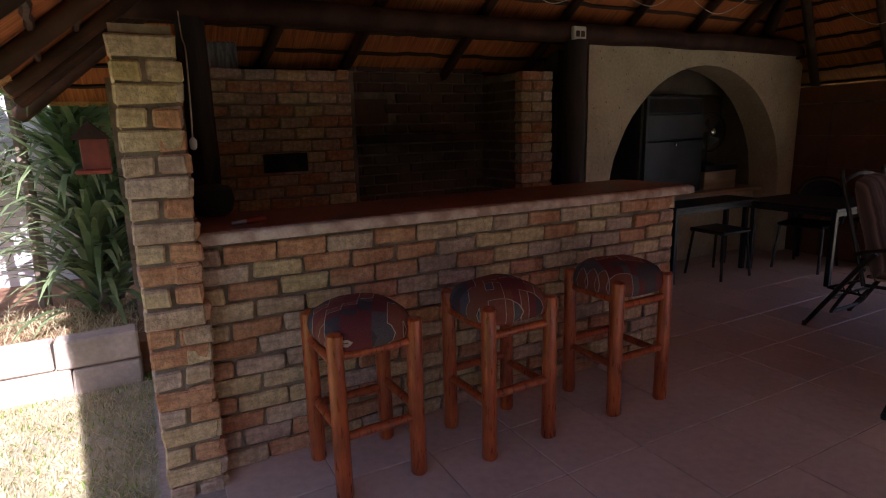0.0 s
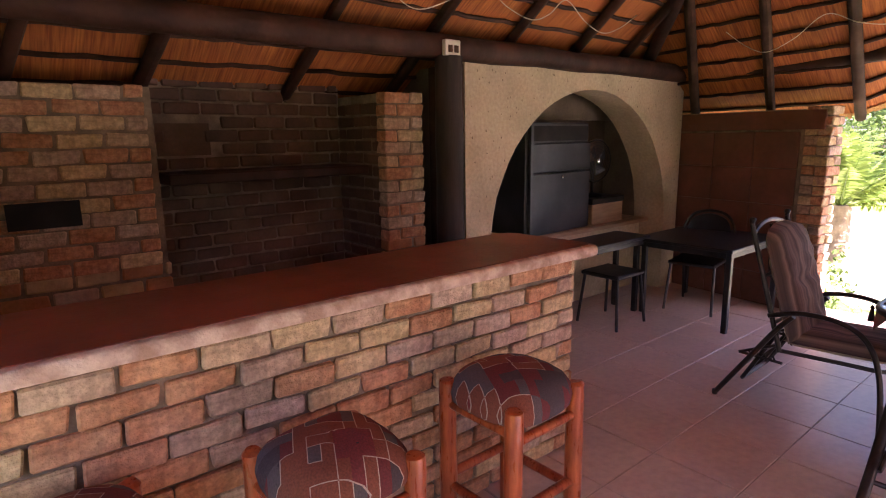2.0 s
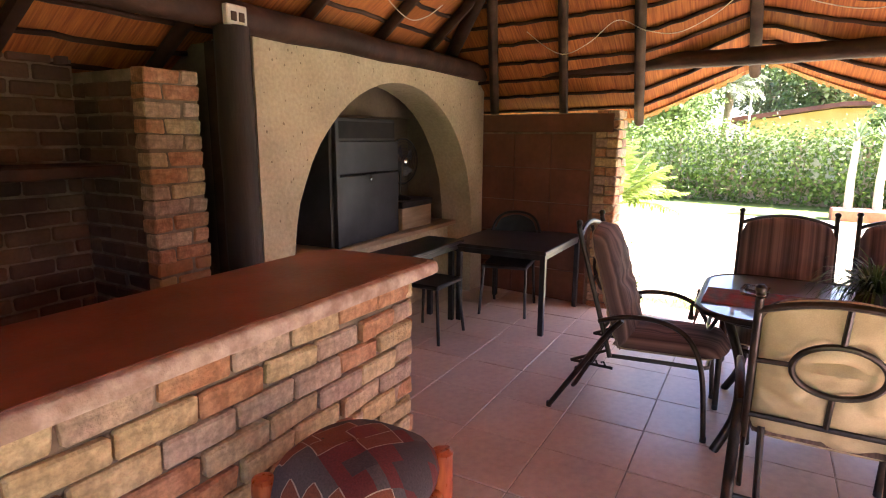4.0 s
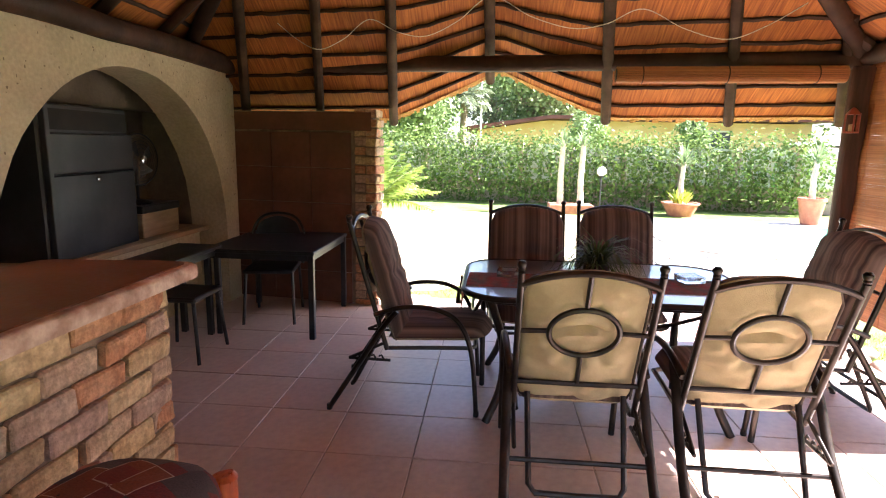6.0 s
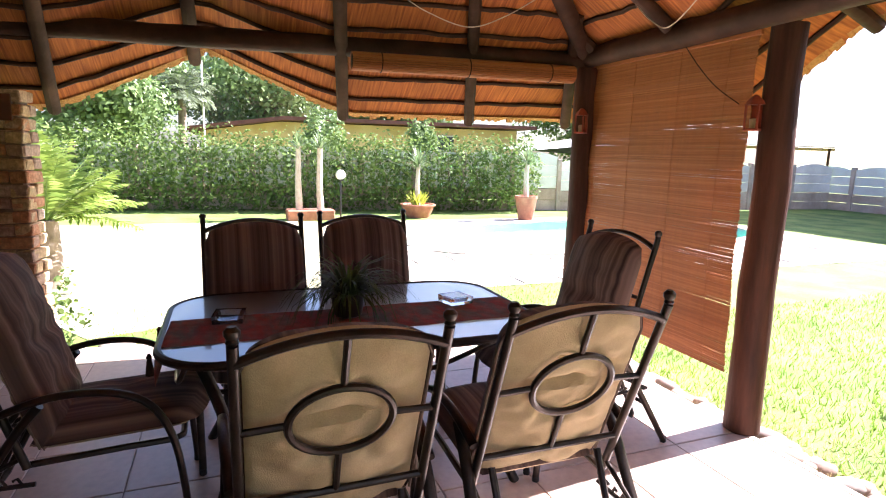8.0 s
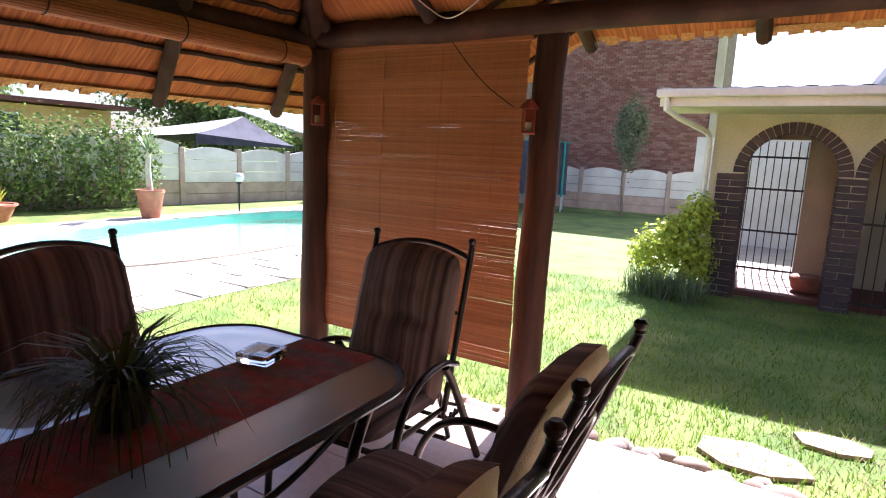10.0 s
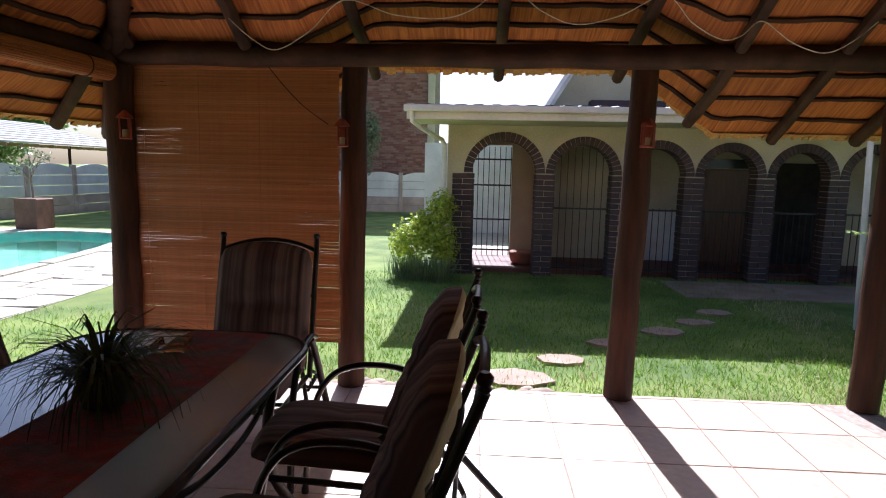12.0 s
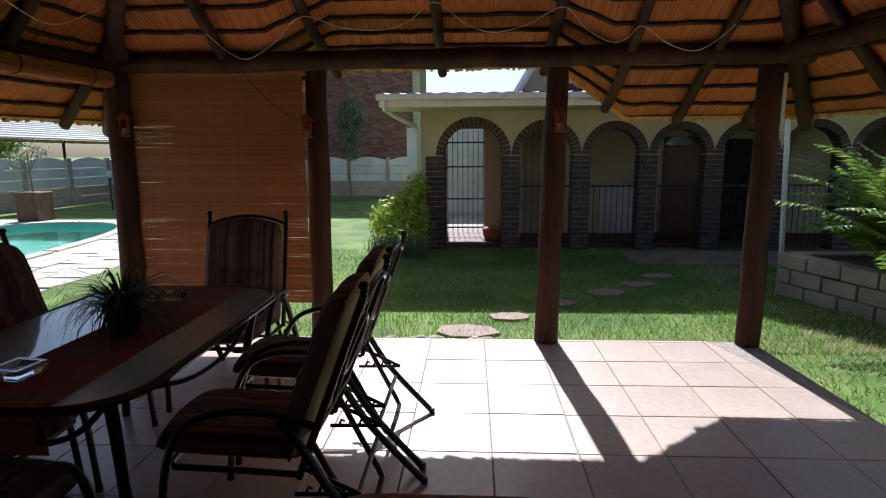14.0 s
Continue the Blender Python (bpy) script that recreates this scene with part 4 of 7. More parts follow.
m_pot_dark = mat("dark_glazed_pot", (0.02, 0.018, 0.016), (0.045, 0.04, 0.035), scale=9, rough=0.4, bump=0.2)
m_blade = leafy("grassy_leaf", (0.035, 0.06, 0.015), (0.09, 0.14, 0.035), 0.3)
plant = thing("potted_plant", (4.28, 0.355, 0.75), "small grassy green plant in a dark round pot on the table", "plant")
part("pot", Geo().lathe([(0.045, 0), (0.062, 0.01), (0.072, 0.06), (0.075, 0.10), (0.07, 0.112), (0.062, 0.105), (0.055, 0.09)], 20), m_pot_dark, plant, smooth=True)
g = Geo()
rng = random.Random(4)
for k in range(260):
    a, tilt2, ln = rng.uniform(0, 6.283), rng.uniform(0.15, 1.2), rng.uniform(0.16, 0.36)
    w = rng.uniform(0.005, 0.0105)
    p = Vector((0.035 * rng.random() * math.cos(a), 0.035 * rng.random() * math.sin(a), 0.09))
    side = Vector((-math.sin(a), math.cos(a), 0))
    base = len(g.v)
    for s in range(5):
        f = s / 4
        t2 = tilt2 + 0.95 * f * f
        q = p + Vector((math.cos(a) * math.sin(t2), math.sin(a) * math.sin(t2), math.cos(t2))) * (ln * f)
        ww = w * (1 - f) + 0.0005
        g.v += [tuple(q - side * ww), tuple(q + side * ww)]
    for s in range(4):
        g.f.append((base + 2 * s, base + 2 * s + 1, base + 2 * s + 3, base + 2 * s + 2))
part("leaves", g, m_blade, plant, "narrow arching leaves")

# ---- corner by the niche ----
fr = thing("fridge", (0, 0, 0), "dull black two-door fridge standing on a low counter in the niche", "fridge", m=pose(4.215, 3.665, 0.74, 0, 0, 3))
part("body", Geo().rbox((0, 0.04, 0), (0.93, 0.60, 0.99), 0.012), m_fridge, fr)
# no real gap: a black sheet paints its shade on the body
part("top_recess", Geo().box((0.06, 0.032, 0.83), (0.91, 0.045, 0.96)), m_matt_black, fr, "black sheet coloured as the shaded gap above the doors")
part("door", Geo().rbox((0.05, 0.0, 0.555), (0.92, 0.04, 0.81), 0.008), m_fridge, fr)
dr = part("door", Geo().rbox((0.05, 0.0, 0.0), (0.92, 0.04, 0.545), 0.008), m_fridge, fr)
part("lock", Geo().lathe([(0.016, 0), (0.016, 0.012), (0.010, 0.016)], 12).moved(pose(0.47, 0.0, 0.505, 90, 0, 0)), m_chrome, dr, "small chrome lock", smooth=True)
part("side_rail", Geo().rbox((0.005, -0.012, -0.02), (0.045, 0.03, 0.98), 0.004), m_fridge, fr)

cab = thing("niche_counter", label="plastered counter with a wooden edge in the arched niche", category="counter")
part("body", Geo().rbox((3.47, 3.72, 0), (6.08, 4.23, 0.70), 0.01), m_plaster, cab)
part("top", Geo().rbox((3.47, 3.62, 0.70), (6.08, 4.23, 0.74), 0.006), m_wood, cab)
# black sheets imitate deep shade at the left of the niche
part("black_side", Geo().box((3.455, 3.82, 0.742), (3.47, 4.22, 2.09)).box((3.47, 4.215, 0.742), (4.8, 4.23, 2.09)), m_matt_black, cab, "black sheets coloured as the niche's deep shade")

fan = thing("desk_fan", label="black round desk fan with a silver hub on the counter", category="fan", m=pose(5.39, 3.83, 1.0, 0, 0, -8))
rings = Geo()
for r in (0.03, 0.06, 0.09, 0.12, 0.15, 0.18, 0.205):
    rings.tube([(r * math.cos(a), -0.03 * math.cos(r * 8), 0.36 + r * math.sin(a)) for a in [k * math.pi / 14 for k in range(28)]], 0.0022 if r < 0.2 else 0.006, 5, closed=True)
part("grille", rings, m_black, fan)
part("rim", Geo().tube([(0.212 * math.cos(a), 0.01, 0.36 + 0.212 * math.sin(a)) for a in [k * math.pi / 16 for k in range(32)]], 0.007, 6, closed=True), m_chrome, fan, smooth=True)
part("hub", Geo().lathe([(0.032, 0), (0.034, 0.012), (0.02, 0.02)], 16).moved(pose(0, -0.03, 0.36, 90, 0, 0)), m_chrome, fan, "silver hub cap", smooth=True)
bl = Geo()
for k in range(4):
    a = k * math.pi / 2
    bl.add([(math.cos(a + t) * r, 0.0 + d, 0.36 + math.sin(a + t) * r) for t, r, d in ((0, 0.03, 0), (0.1, 0.15, 0.02), (0.9, 0.15, -0.02), (0.8, 0.03, 0))], [(0, 1, 2, 3)])
part("blade", bl, m_dark, fan)
part("stem", Geo().tube([(0, 0.04, 0.02), (0, 0.04, 0.36)], 0.012, 8), m_dark, fan, smooth=True)
part("base", Geo().lathe([(0.10, 0), (0.105, 0.012), (0.06, 0.03), (0.015, 0.04)], 20, (0, 0.04, 0)), m_dark, fan, smooth=True)
box1 = thing("wooden_box", label="low wooden box with a pale front on the niche counter", category="box", m=pose(5.20, 3.72, 0.74))
part("body", Geo().rbox((0, 0, 0), (0.52, 0.34, 0.20), 0.006), m_wood, box1)
part("lid", Geo().rbox((-0.01, -0.01, 0.20), (0.53, 0.35, 0.26), 0.006), m_black, box1, "black lid")


def steel_table(x0, x1, y0, y1, h, label):
    t = thing("side_table", ((x0 + x1) / 2, (y0 + y1) / 2, 0), label, "table")
    w, d = (x1 - x0) / 2, (y1 - y0) / 2
    part("tabletop", Geo().rbox((-w, -d, h - 0.03), (w, d, h), 0.006), m_black, t)
    for sx in (-1, 1):
        for sy in (-1, 1):
            part("leg", Geo().rbox((sx * (w - 0.03) - 0.022, sy * (d - 0.03) - 0.022, 0), (sx * (w - 0.03) + 0.022, sy * (d - 0.03) + 0.022, h - 0.03), 0.004), m_black, t)
    for sx in (-1, 1):
        part("apron", Geo().rbox((sx * (w - 0.03) - 0.012, -d + 0.05, h - 0.075), (sx * (w - 0.03) + 0.012, d - 0.05, h - 0.03), 0.003), m_black, t)
    for sy in (-1, 1):
        part("apron", Geo().rbox((-w + 0.05, sy * (d - 0.03) - 0.012, h - 0.075), (w - 0.05, sy * (d - 0.03) + 0.012, h - 0.03), 0.003), m_black, t)
    return t


steel_table(5.10, 6.10, 2.31, 3.20, 0.70, "black steel table with slim square legs on the tiles")
steel_table(4.02, 5.20, 3.08, 3.44, 0.72, "black steel table pushed against the arched niche")


def side_chair(m, label):
    c = thing("side_chair", label=label, category="chair", m=m)
    part("seat", Geo().rbox((-0.21, -0.2, 0.43), (0.21, 0.22, 0.465), 0.012), m_black, c)
    for sx in (-1, 1):
        part("leg", Geo().tube([(sx * 0.19, 0.18, 0.44), (sx * 0.21, 0.25, 0.0)], 0.013, 8), m_black, c, smooth=True)
        part("leg", Geo().tube([(sx * 0.19, -0.18, 0.44), (sx * 0.2, -0.27, 0.0)], 0.013, 8), m_black, c, smooth=True)
    arc = curve([(-0.22, -0.2, 0.44), (-0.235, -0.25, 0.68), (-0.16, -0.29, 0.84), (0, -0.3, 0.885), (0.16, -0.29, 0.84), (0.235, -0.25, 0.68), (0.22, -0.2, 0.44)], 24)
    part("back_hoop", Geo().tube(arc, 0.013, 8), m_black, c, smooth=True)
    g = Geo()
    top = curve([(-0.2, -0.26, 0.70), (-0.15, -0.28, 0.81), (0, -0.29, 0.86), (0.15, -0.28, 0.81), (0.2, -0.26, 0.70)], 16)
    for p in top:
        g.v += [tuple(p), (p.x, p.y + 0.01, 0.56), (p.x, p.y + 0.014, p.z), (p.x, p.y + 0.024, 0.56)]
    for k in range(16):
        b0 = 4 * k
        g.f += [(b0, b0 + 4, b0 + 5, b0 + 1), (b0 + 2, b0 + 3, b0 + 7, b0 + 6), (b0, b0 + 2, b0 + 6, b0 + 4), (b0 + 1, b0 + 5, b0 + 7, b0 + 3)]
    part("backrest", g, m_black, c)
    return c


side_chair(pose(5.68, 2.86, 0, 0, 0, 100), "black metal chair with a rounded back tucked behind the table")
low_stool = thing("low_stool", (4.72, 3.14, 0), "low black metal stool pushed under the niche table", "stool")
part("seat", Geo().rbox((-0.2, -0.19, 0.43), (0.2, 0.19, 0.465), 0.012), m_black, low_stool)
for sx in (-1, 1):
    for sy in (-1, 1):
        part("leg", Geo().tube([(sx * 0.17, sy * 0.16, 0.44), (sx * 0.21, sy * 0.2, 0.0)], 0.013, 8), m_black, low_stool, smooth=True)

# ---- blinds, lanterns, cords, sockets ----
blind = thing("bamboo_blind", label="orange brown bamboo slat blind let down between two posts", category="blind")
nsl = 296
sl = []
for k in range(24):
    g = Geo()
    for i in range(15):
        x = -0.69 + 1.38 * i / 14
        z = 0.0011 * math.sin(x * 4.3 + k * 2 * math.pi / 24) + 0.0004 * math.sin(x * 11 + k * math.pi / 6)
        g.v += [(x, -0.0014, z), (x, -0.0014, z + 0.0065), (x, 0.0014, z + 0.0065), (x, 0.0014, z)]
    for i in range(14):
        for j in range(4):
            g.f.append((4 * i + j, 4 * i + (j + 1) % 4, 4 * i + 4 + (j + 1) % 4, 4 * i + 4 + j))
    g.f += [(3, 2, 1, 0), (56, 57, 58, 59)]
    sl.append(g.mesh("slat", m_cane))
rng = random.Random(12)
for k in range(nsl):
    z = 0.335 + k * 0.00605
    ob = new("slat", sl[k % 24])
    ob.parent = blind
    f = k / nsl
    sway = 0.02 * math.sin(f * 3.1) + 0.006 * math.sin(f * 23)
    ob.matrix_basis = pose(4.72 + rng.uniform(-0.004, 0.004), -1.69 + sway, z + rng.uniform(-0.0005, 0.0005), rng.uniform(-5, 5), rng.uniform(-0.09, 0.09) - 0.25 * (1 - f), rng.uniform(-0.15, 0.15))
for x in (4.2, 4.55, 4.95, 5.32):
    part("cord", Geo().tube([(x, -1.683 + 0.02 * math.sin(k / 20 * 3.1), 0.335 + 1.8 * k / 20) for k in range(21)], 0.0014, 5), m_cane, blind)
part("head_rail", Geo().rbox((4.02, -1.705, 2.115), (5.42, -1.68, 2.15), 0.004), m_cane, blind)
part("pull_cord", Geo().tube(curve([(4.46, -1.62, 2.12), (4.36, -1.63, 2.0), (4.24, -1.645, 1.88), (4.10, -1.67, 1.78)], 20), 0.003, 5), m_pole_x, blind)

roll = thing("rolled_blind", label="rolled-up bamboo blind hanging under the beam", category="blind")
g = Geo()
a0, b0 = Vector((5.44, -1.52, 2.075)), Vector((5.60, 0.06, 2.075))
for k in range(26):
    a = 2 * math.pi * k / 26
    off = Vector((math.cos(a) * 0.05, 0, math.sin(a) * 0.056))
    part("slat", Geo().tube([a0 + off, b0 + off], 0.0062, 5), m_cane, roll)
part("core", Geo().tube([a0, b0], 0.046, 14), m_pole_x, roll, smooth=True)
for f in (0.12, 0.5, 0.88):
    p = lerp(a0, b0, f)
    part("tie", Geo().tube([p + Vector((math.cos(a) * 0.058, 0, math.sin(a) * 0.064)) for a in [j * math.pi / 8 for j in range(16)]], 0.004, 5, closed=True), m_pole_x, roll)


def lantern(x, y, z, turn=0):
    ln = thing("wall_lantern", label="small red painted candle lantern hung on a post", category="lantern", group="lanterns on the posts", m=pose(x, y, z, 0, 0, turn))
    g = Geo()
    for sx in (-1, 1):
        for sy in (-1, 1):
            g.rbox((sx * 0.03 - 0.005, sy * 0.03 - 0.005, -0.07), (sx * 0.03 + 0.005, sy * 0.03 + 0.005, 0.05), 0.001)
    part("frame", g.rbox((-0.036, -0.036, -0.08), (0.036, 0.036, -0.068), 0.002), m_lantern, ln)
    part("back_plate", Geo().rbox((-0.035, -0.04, -0.08), (0.035, -0.034, 0.06), 0.002), m_lantern, ln)
    part("cap", Geo().lathe([(0.052, 0.05), (0.04, 0.07), (0.015, 0.095), (0.006, 0.10)], 4), m_lantern, ln)
    part("candle", Geo().lathe([(0.018, -0.068), (0.018, -0.02), (0.002, -0.018)], 12), m_wood, ln, smooth=True)
    return ln


lantern(2.09, -1.655, 1.75)
lantern(4.01, -1.68, 1.72, 20)
lantern(5.39, -1.58, 1.74, 30)

sk = thing("socket_box", label="white double socket box fixed to the roof beam", category="socket")
part("box", Geo().rbox((2.985, 3.285, 2.135), (3.115, 3.325, 2.235), 0.006), m_white, sk)
for x in (3.025, 3.075):
    part("outlet", Geo().rbox((x - 0.018, 3.279, 2.155), (x + 0.018, 3.287, 2.20), 0.003), m_pole_pale, sk, "grey socket opening")

tube_lamp = thing("strip_lamp", label="unlit white strip lamp fixed upright to a post", category="lamp")
part("body", Geo().rbox((0.44, -1.735, 1.69), (0.475, -1.70, 2.08), 0.006), m_white, tube_lamp)
part("cap", Geo().rbox((0.435, -1.74, 1.66), (0.48, -1.695, 1.70), 0.005), m_white, tube_lamp)

bird = thing("bird_feeder", label="small red wooden bird house on the brick column", category="bird house", m=pose(-0.245, 2.12, 1.36, 0, 0, 0))
part("body", Geo().rbox((-0.09, -0.05, 0), (0.0, 0.06, 0.12), 0.003), m_lantern, bird)
part("roof", Geo().add([(-0.12, -0.07, 0.11), (0.01, -0.07, 0.11), (-0.055, -0.07, 0.175), (-0.12, 0.08, 0.11), (0.01, 0.08, 0.11), (-0.055, 0.08, 0.175)], [(0, 1, 2), (5, 4, 3), (0, 2, 5, 3), (1, 4, 5, 2), (0, 3, 4, 1)]), m_pole_x, bird)
part("perch", Geo().rbox((-0.115, -0.07, -0.015), (0.0, 0.08, 0.0), 0.003), m_lantern, bird)

for name, vv in (("east", 0.36), ("south", 0.30), ("north", 0.42)):
    sd = SIDES[name]
    hang = [p for p in (across(sd, u, vv, 0.11) for u in RAFTERS[name]) if p]
    pts = []
    for p, q in zip(hang, hang[1:]):
        mid = lerp(p, q, 0.5 + random.uniform(-0.12, 0.12)) - Vector((0, 0, random.uniform(0.14, 0.26)))
        pts += [p, lerp(p, mid, 0.5) - Vector((0, 0, 0.03)), mid, lerp(mid, q, 0.5) - Vector((0, 0, 0.03))]
    pts.append(q)
    solid("light_cord", Geo().tube(curve(pts, 8 * len(pts)), 0.0035, 5), m_wire, "thin pale cord looped from rafter to rafter", "cord", smooth=True, group="cords under the thatch")

g = Geo()
for k in range(33):
    x = 0.30 + 0.25 * k / 32
    y = 4.02 + 0.009 * math.sin(k * 2 * math.pi / 4)
    g.v += [(x, y, 1.93), (x, y + 0.004, 2.20)]
for k in range(32):
    g.f.append((2 * k, 2 * k + 2, 2 * k + 3, 2 * k + 1))
solid("corrugated_sheet", g, m_precast_grey, "grey corrugated metal sheet standing above the brick wall", "metal sheet", smooth=True)

# small things on and over the bar
cd = thing("hanging_cord", label="white lamp cord hanging from the beam by the column", category="cord")
part("cord", Geo().tube(curve([(0.14, 3.31, 2.16), (0.12, 3.0, 1.98), (0.10, 2.62, 1.86), (0.085, 2.5, 1.62), (0.075, 2.47, 1.46)], 24), 0.0035, 6), m_wire, cd, smooth=True)
part("plug", Geo().lathe([(0.008, 0), (0.016, 0.01), (0.017, 0.04), (0.006, 0.055)], 10, (0.075, 2.47, 1.41)), m_white, cd, smooth=True)
# pot shape is made up; it replaces a dark lying cylinder
pt = thing("iron_pot", label="made-up black pot in place of a dark lying cylinder", category="pot", m=pose(0.14, 2.56, 1.088))
part("pot", Geo().lathe([(0.055, 0), (0.085, 0.02), (0.10, 0.07), (0.092, 0.12), (0.096, 0.128)], 20), m_matt_black, pt, smooth=True)
part("lid", Geo().lathe([(0.095, 0.128), (0.07, 0.145), (0.02, 0.155), (0.016, 0.17), (0.004, 0.176)], 20), m_matt_black, pt, smooth=True)
tl = thing("gas_lighter", label="grey and orange gas lighter lying on the bar", category="lighter", m=pose(0.23, 2.2, 1.10, 0, 90, 25))
part("handle", Geo().lathe([(0.012, 0), (0.014, 0.01), (0.013, 0.09), (0.009, 0.10)], 10), m_lantern, tl, "orange handle", smooth=True)
part("nozzle", Geo().lathe([(0.008, -0.07), (0.009, 0.0), (0.012, 0.002)], 10), m_precast_grey, tl, "grey nozzle", smooth=True)


# ---- garden materials ----
m_grass = mat("lawn", (0.10, 0.18, 0.022), (0.24, 0.30, 0.06), scale=1.7, rough=0.95, bump=1.0, bscale=85, stain=0.3, stain_scale=0.55, grain=0.5)
m_glare_lawn = mat("dry_lawn_with_glare", (0.34, 0.32, 0.18), (0.58, 0.52, 0.38), scale=6, rough=0.96, bump=0.9, bscale=70, stain=0.3, stain_scale=2.0, grain=0.5)
m_blades = leafy("grass_blades", (0.11, 0.23, 0.02), (0.24, 0.37, 0.05), 0.35, 0.6)
m_dry = leafy("dry_grass", (0.42, 0.36, 0.19), (0.58, 0.51, 0.31), 0.3, 0.8)
m_soil = mat("red_soil", (0.20, 0.10, 0.05), (0.30, 0.17, 0.09), scale=5, rough=0.97, bump=0.8, bscale=45)
m_rock = mat("river_stone", (0.22, 0.15, 0.11), (0.38, 0.29, 0.22), scale=6, rough=0.85, bump=0.5, bscale=25, palette=[(0.26, 0.18, 0.13), (0.34, 0.26, 0.2), (0.22, 0.19, 0.17), (0.4, 0.33, 0.26)])
m_step = mat("pinkish_flagstone", (0.36, 0.24, 0.18), (0.46, 0.33, 0.26), scale=4, rough=0.85, bump=0.4, bscale=40, stain=0.2)
m_pave = mat("pale_pool_paving", (0.52, 0.46, 0.37), (0.64, 0.58, 0.48), scale=2.5, rough=0.85, bump=0.4, bscale=14, stain=0.15)
m_basin = mat("pool_plaster", (0.20, 0.50, 0.40), (0.29, 0.60, 0.50), scale=1.5, rough=0.6, bump=0.1)
m_water = clear_glass("pool_water", (0.75, 0.95, 0.93), 0.03)
m_precast = mat("white_precast_concrete", (0.78, 0.755, 0.715), (0.86, 0.84, 0.80), scale=2.5, rough=0.9, bump=0.3, bscale=30, stain=0.2, stain_scale=1.0)
m_precast_low = mat("tan_precast_base", (0.48, 0.36, 0.29), (0.58, 0.46, 0.39), scale=3, rough=0.9, bump=0.3, bscale=30, stain=0.2)
m_wallcream = mat("cream_house_paint", (0.52, 0.47, 0.32), (0.60, 0.55, 0.39), scale=1.5, rough=0.85, bump=0.2, bscale=40, stain=0.15)
m_fascia = mat("white_fascia_paint", (0.66, 0.64, 0.60), (0.75, 0.73, 0.69), scale=2, rough=0.5, bump=0.05, bscale=20, stain=0.1)
m_clinker = mat("purple_brown_brick", (0.045, 0.031, 0.035), (0.085, 0.056, 0.057), scale=8, rough=0.85, bump=0.5, bscale=40, palette=[(0.06, 0.041, 0.045), (0.078, 0.05, 0.05), (0.048, 0.034, 0.04), (0.088, 0.058, 0.054)], island=True)
m_redbrick = mat("red_brown_brick", (0.20, 0.085, 0.06), (0.33, 0.16, 0.115), scale=3, rough=0.9, bump=0.4, bscale=20, palette=[(0.26, 0.11, 0.08), (0.33, 0.17, 0.13), (0.20, 0.085, 0.06), (0.38, 0.24, 0.19)], island=True)
m_zinc = mat("pale_roof_sheet", (0.55, 0.55, 0.55), (0.66, 0.66, 0.66), scale=1.5, rough=0.5, metal=0.2, bump=0.1, stain=0.15)
m_roofred = mat("dark_red_roof", (0.12, 0.04, 0.03), (0.18, 0.065, 0.05), scale=2, rough=0.7, bump=0.3, bscale=15)
m_yellow = mat("yellow_house_paint", (0.66, 0.46, 0.22), (0.73, 0.54, 0.29), scale=1.2, rough=0.85, bump=0.15)
m_terra = mat("terracotta_pot", (0.36, 0.13, 0.075), (0.46, 0.19, 0.11), scale=7, rough=0.75, bump=0.25, stain=0.2, stain_scale=6)
m_hedge = leafy("hedge_leaf", (0.06, 0.115, 0.022), (0.17, 0.245, 0.055), 0.35, 0.75)
m_tree = leafy("tree_leaf", (0.08, 0.14, 0.04), (0.19, 0.27, 0.09), 0.35)
m_olive = leafy("grey_green_leaf", (0.10, 0.13, 0.07), (0.19, 0.23, 0.13), 0.3)
m_gold = leafy("golden_shrub_leaf", (0.27, 0.36, 0.03), (0.50, 0.56, 0.07), 0.4)
m_frond = leafy("palm_leaflet", (0.10, 0.17, 0.025), (0.27, 0.36, 0.07), 0.35, 0.4)
m_straphang = leafy("strap_leaf", (0.09, 0.15, 0.055), (0.24, 0.31, 0.15), 0.3, 0.3)
m_bark = mat("garden_bark", (0.16, 0.12, 0.085), (0.28, 0.22, 0.16), scale=8, rough=0.95, bump=0.8, bscale=30)
m_pale_trunk = mat("pale_yucca_trunk", (0.42, 0.35, 0.26), (0.54, 0.46, 0.36), scale=8, rough=0.9, bump=0.6, bscale=40)
m_canvas = mat("charcoal_shade_cloth", (0.035, 0.04, 0.06), (0.06, 0.065, 0.09), scale=3, rough=0.9, bump=0.2)
m_teal = mat("teal_foam", (0.02, 0.22, 0.19), (0.03, 0.30, 0.26), scale=4, rough=0.7, bump=0.1)
m_planter = mat("brown_planter", (0.15, 0.075, 0.05), (0.22, 0.12, 0.08), scale=5, rough=0.8, bump=0.3, stain=0.2)
m_canvas_lit = mat("lit_canopy_cloth", (0.55, 0.54, 0.52), (0.64, 0.63, 0.6), scale=3, rough=0.85, bump=0.1)
m_door = mat("dark_varnished_door", (0.10, 0.04, 0.02), (0.16, 0.065, 0.03), scale=3, rough=0.4, stretch=(8, 8, 1), bump=0.1)
m_pane = mat("dark_window_pane", (0.03, 0.035, 0.04), (0.05, 0.055, 0.06), scale=2, rough=0.08, bump=0)
m_curtain = mat("red_curtain", (0.5, 0.03, 0.03), (0.6, 0.06, 0.05), scale=6, rough=0.9)
m_block = mat("pale_cement_block", (0.44, 0.36, 0.28), (0.60, 0.52, 0.42), scale=4, rough=0.92, bump=0.5, bscale=40, stain=0.25, stain_scale=3, palette=[(0.54, 0.47, 0.38), (0.60, 0.53, 0.44), (0.49, 0.41, 0.33)])
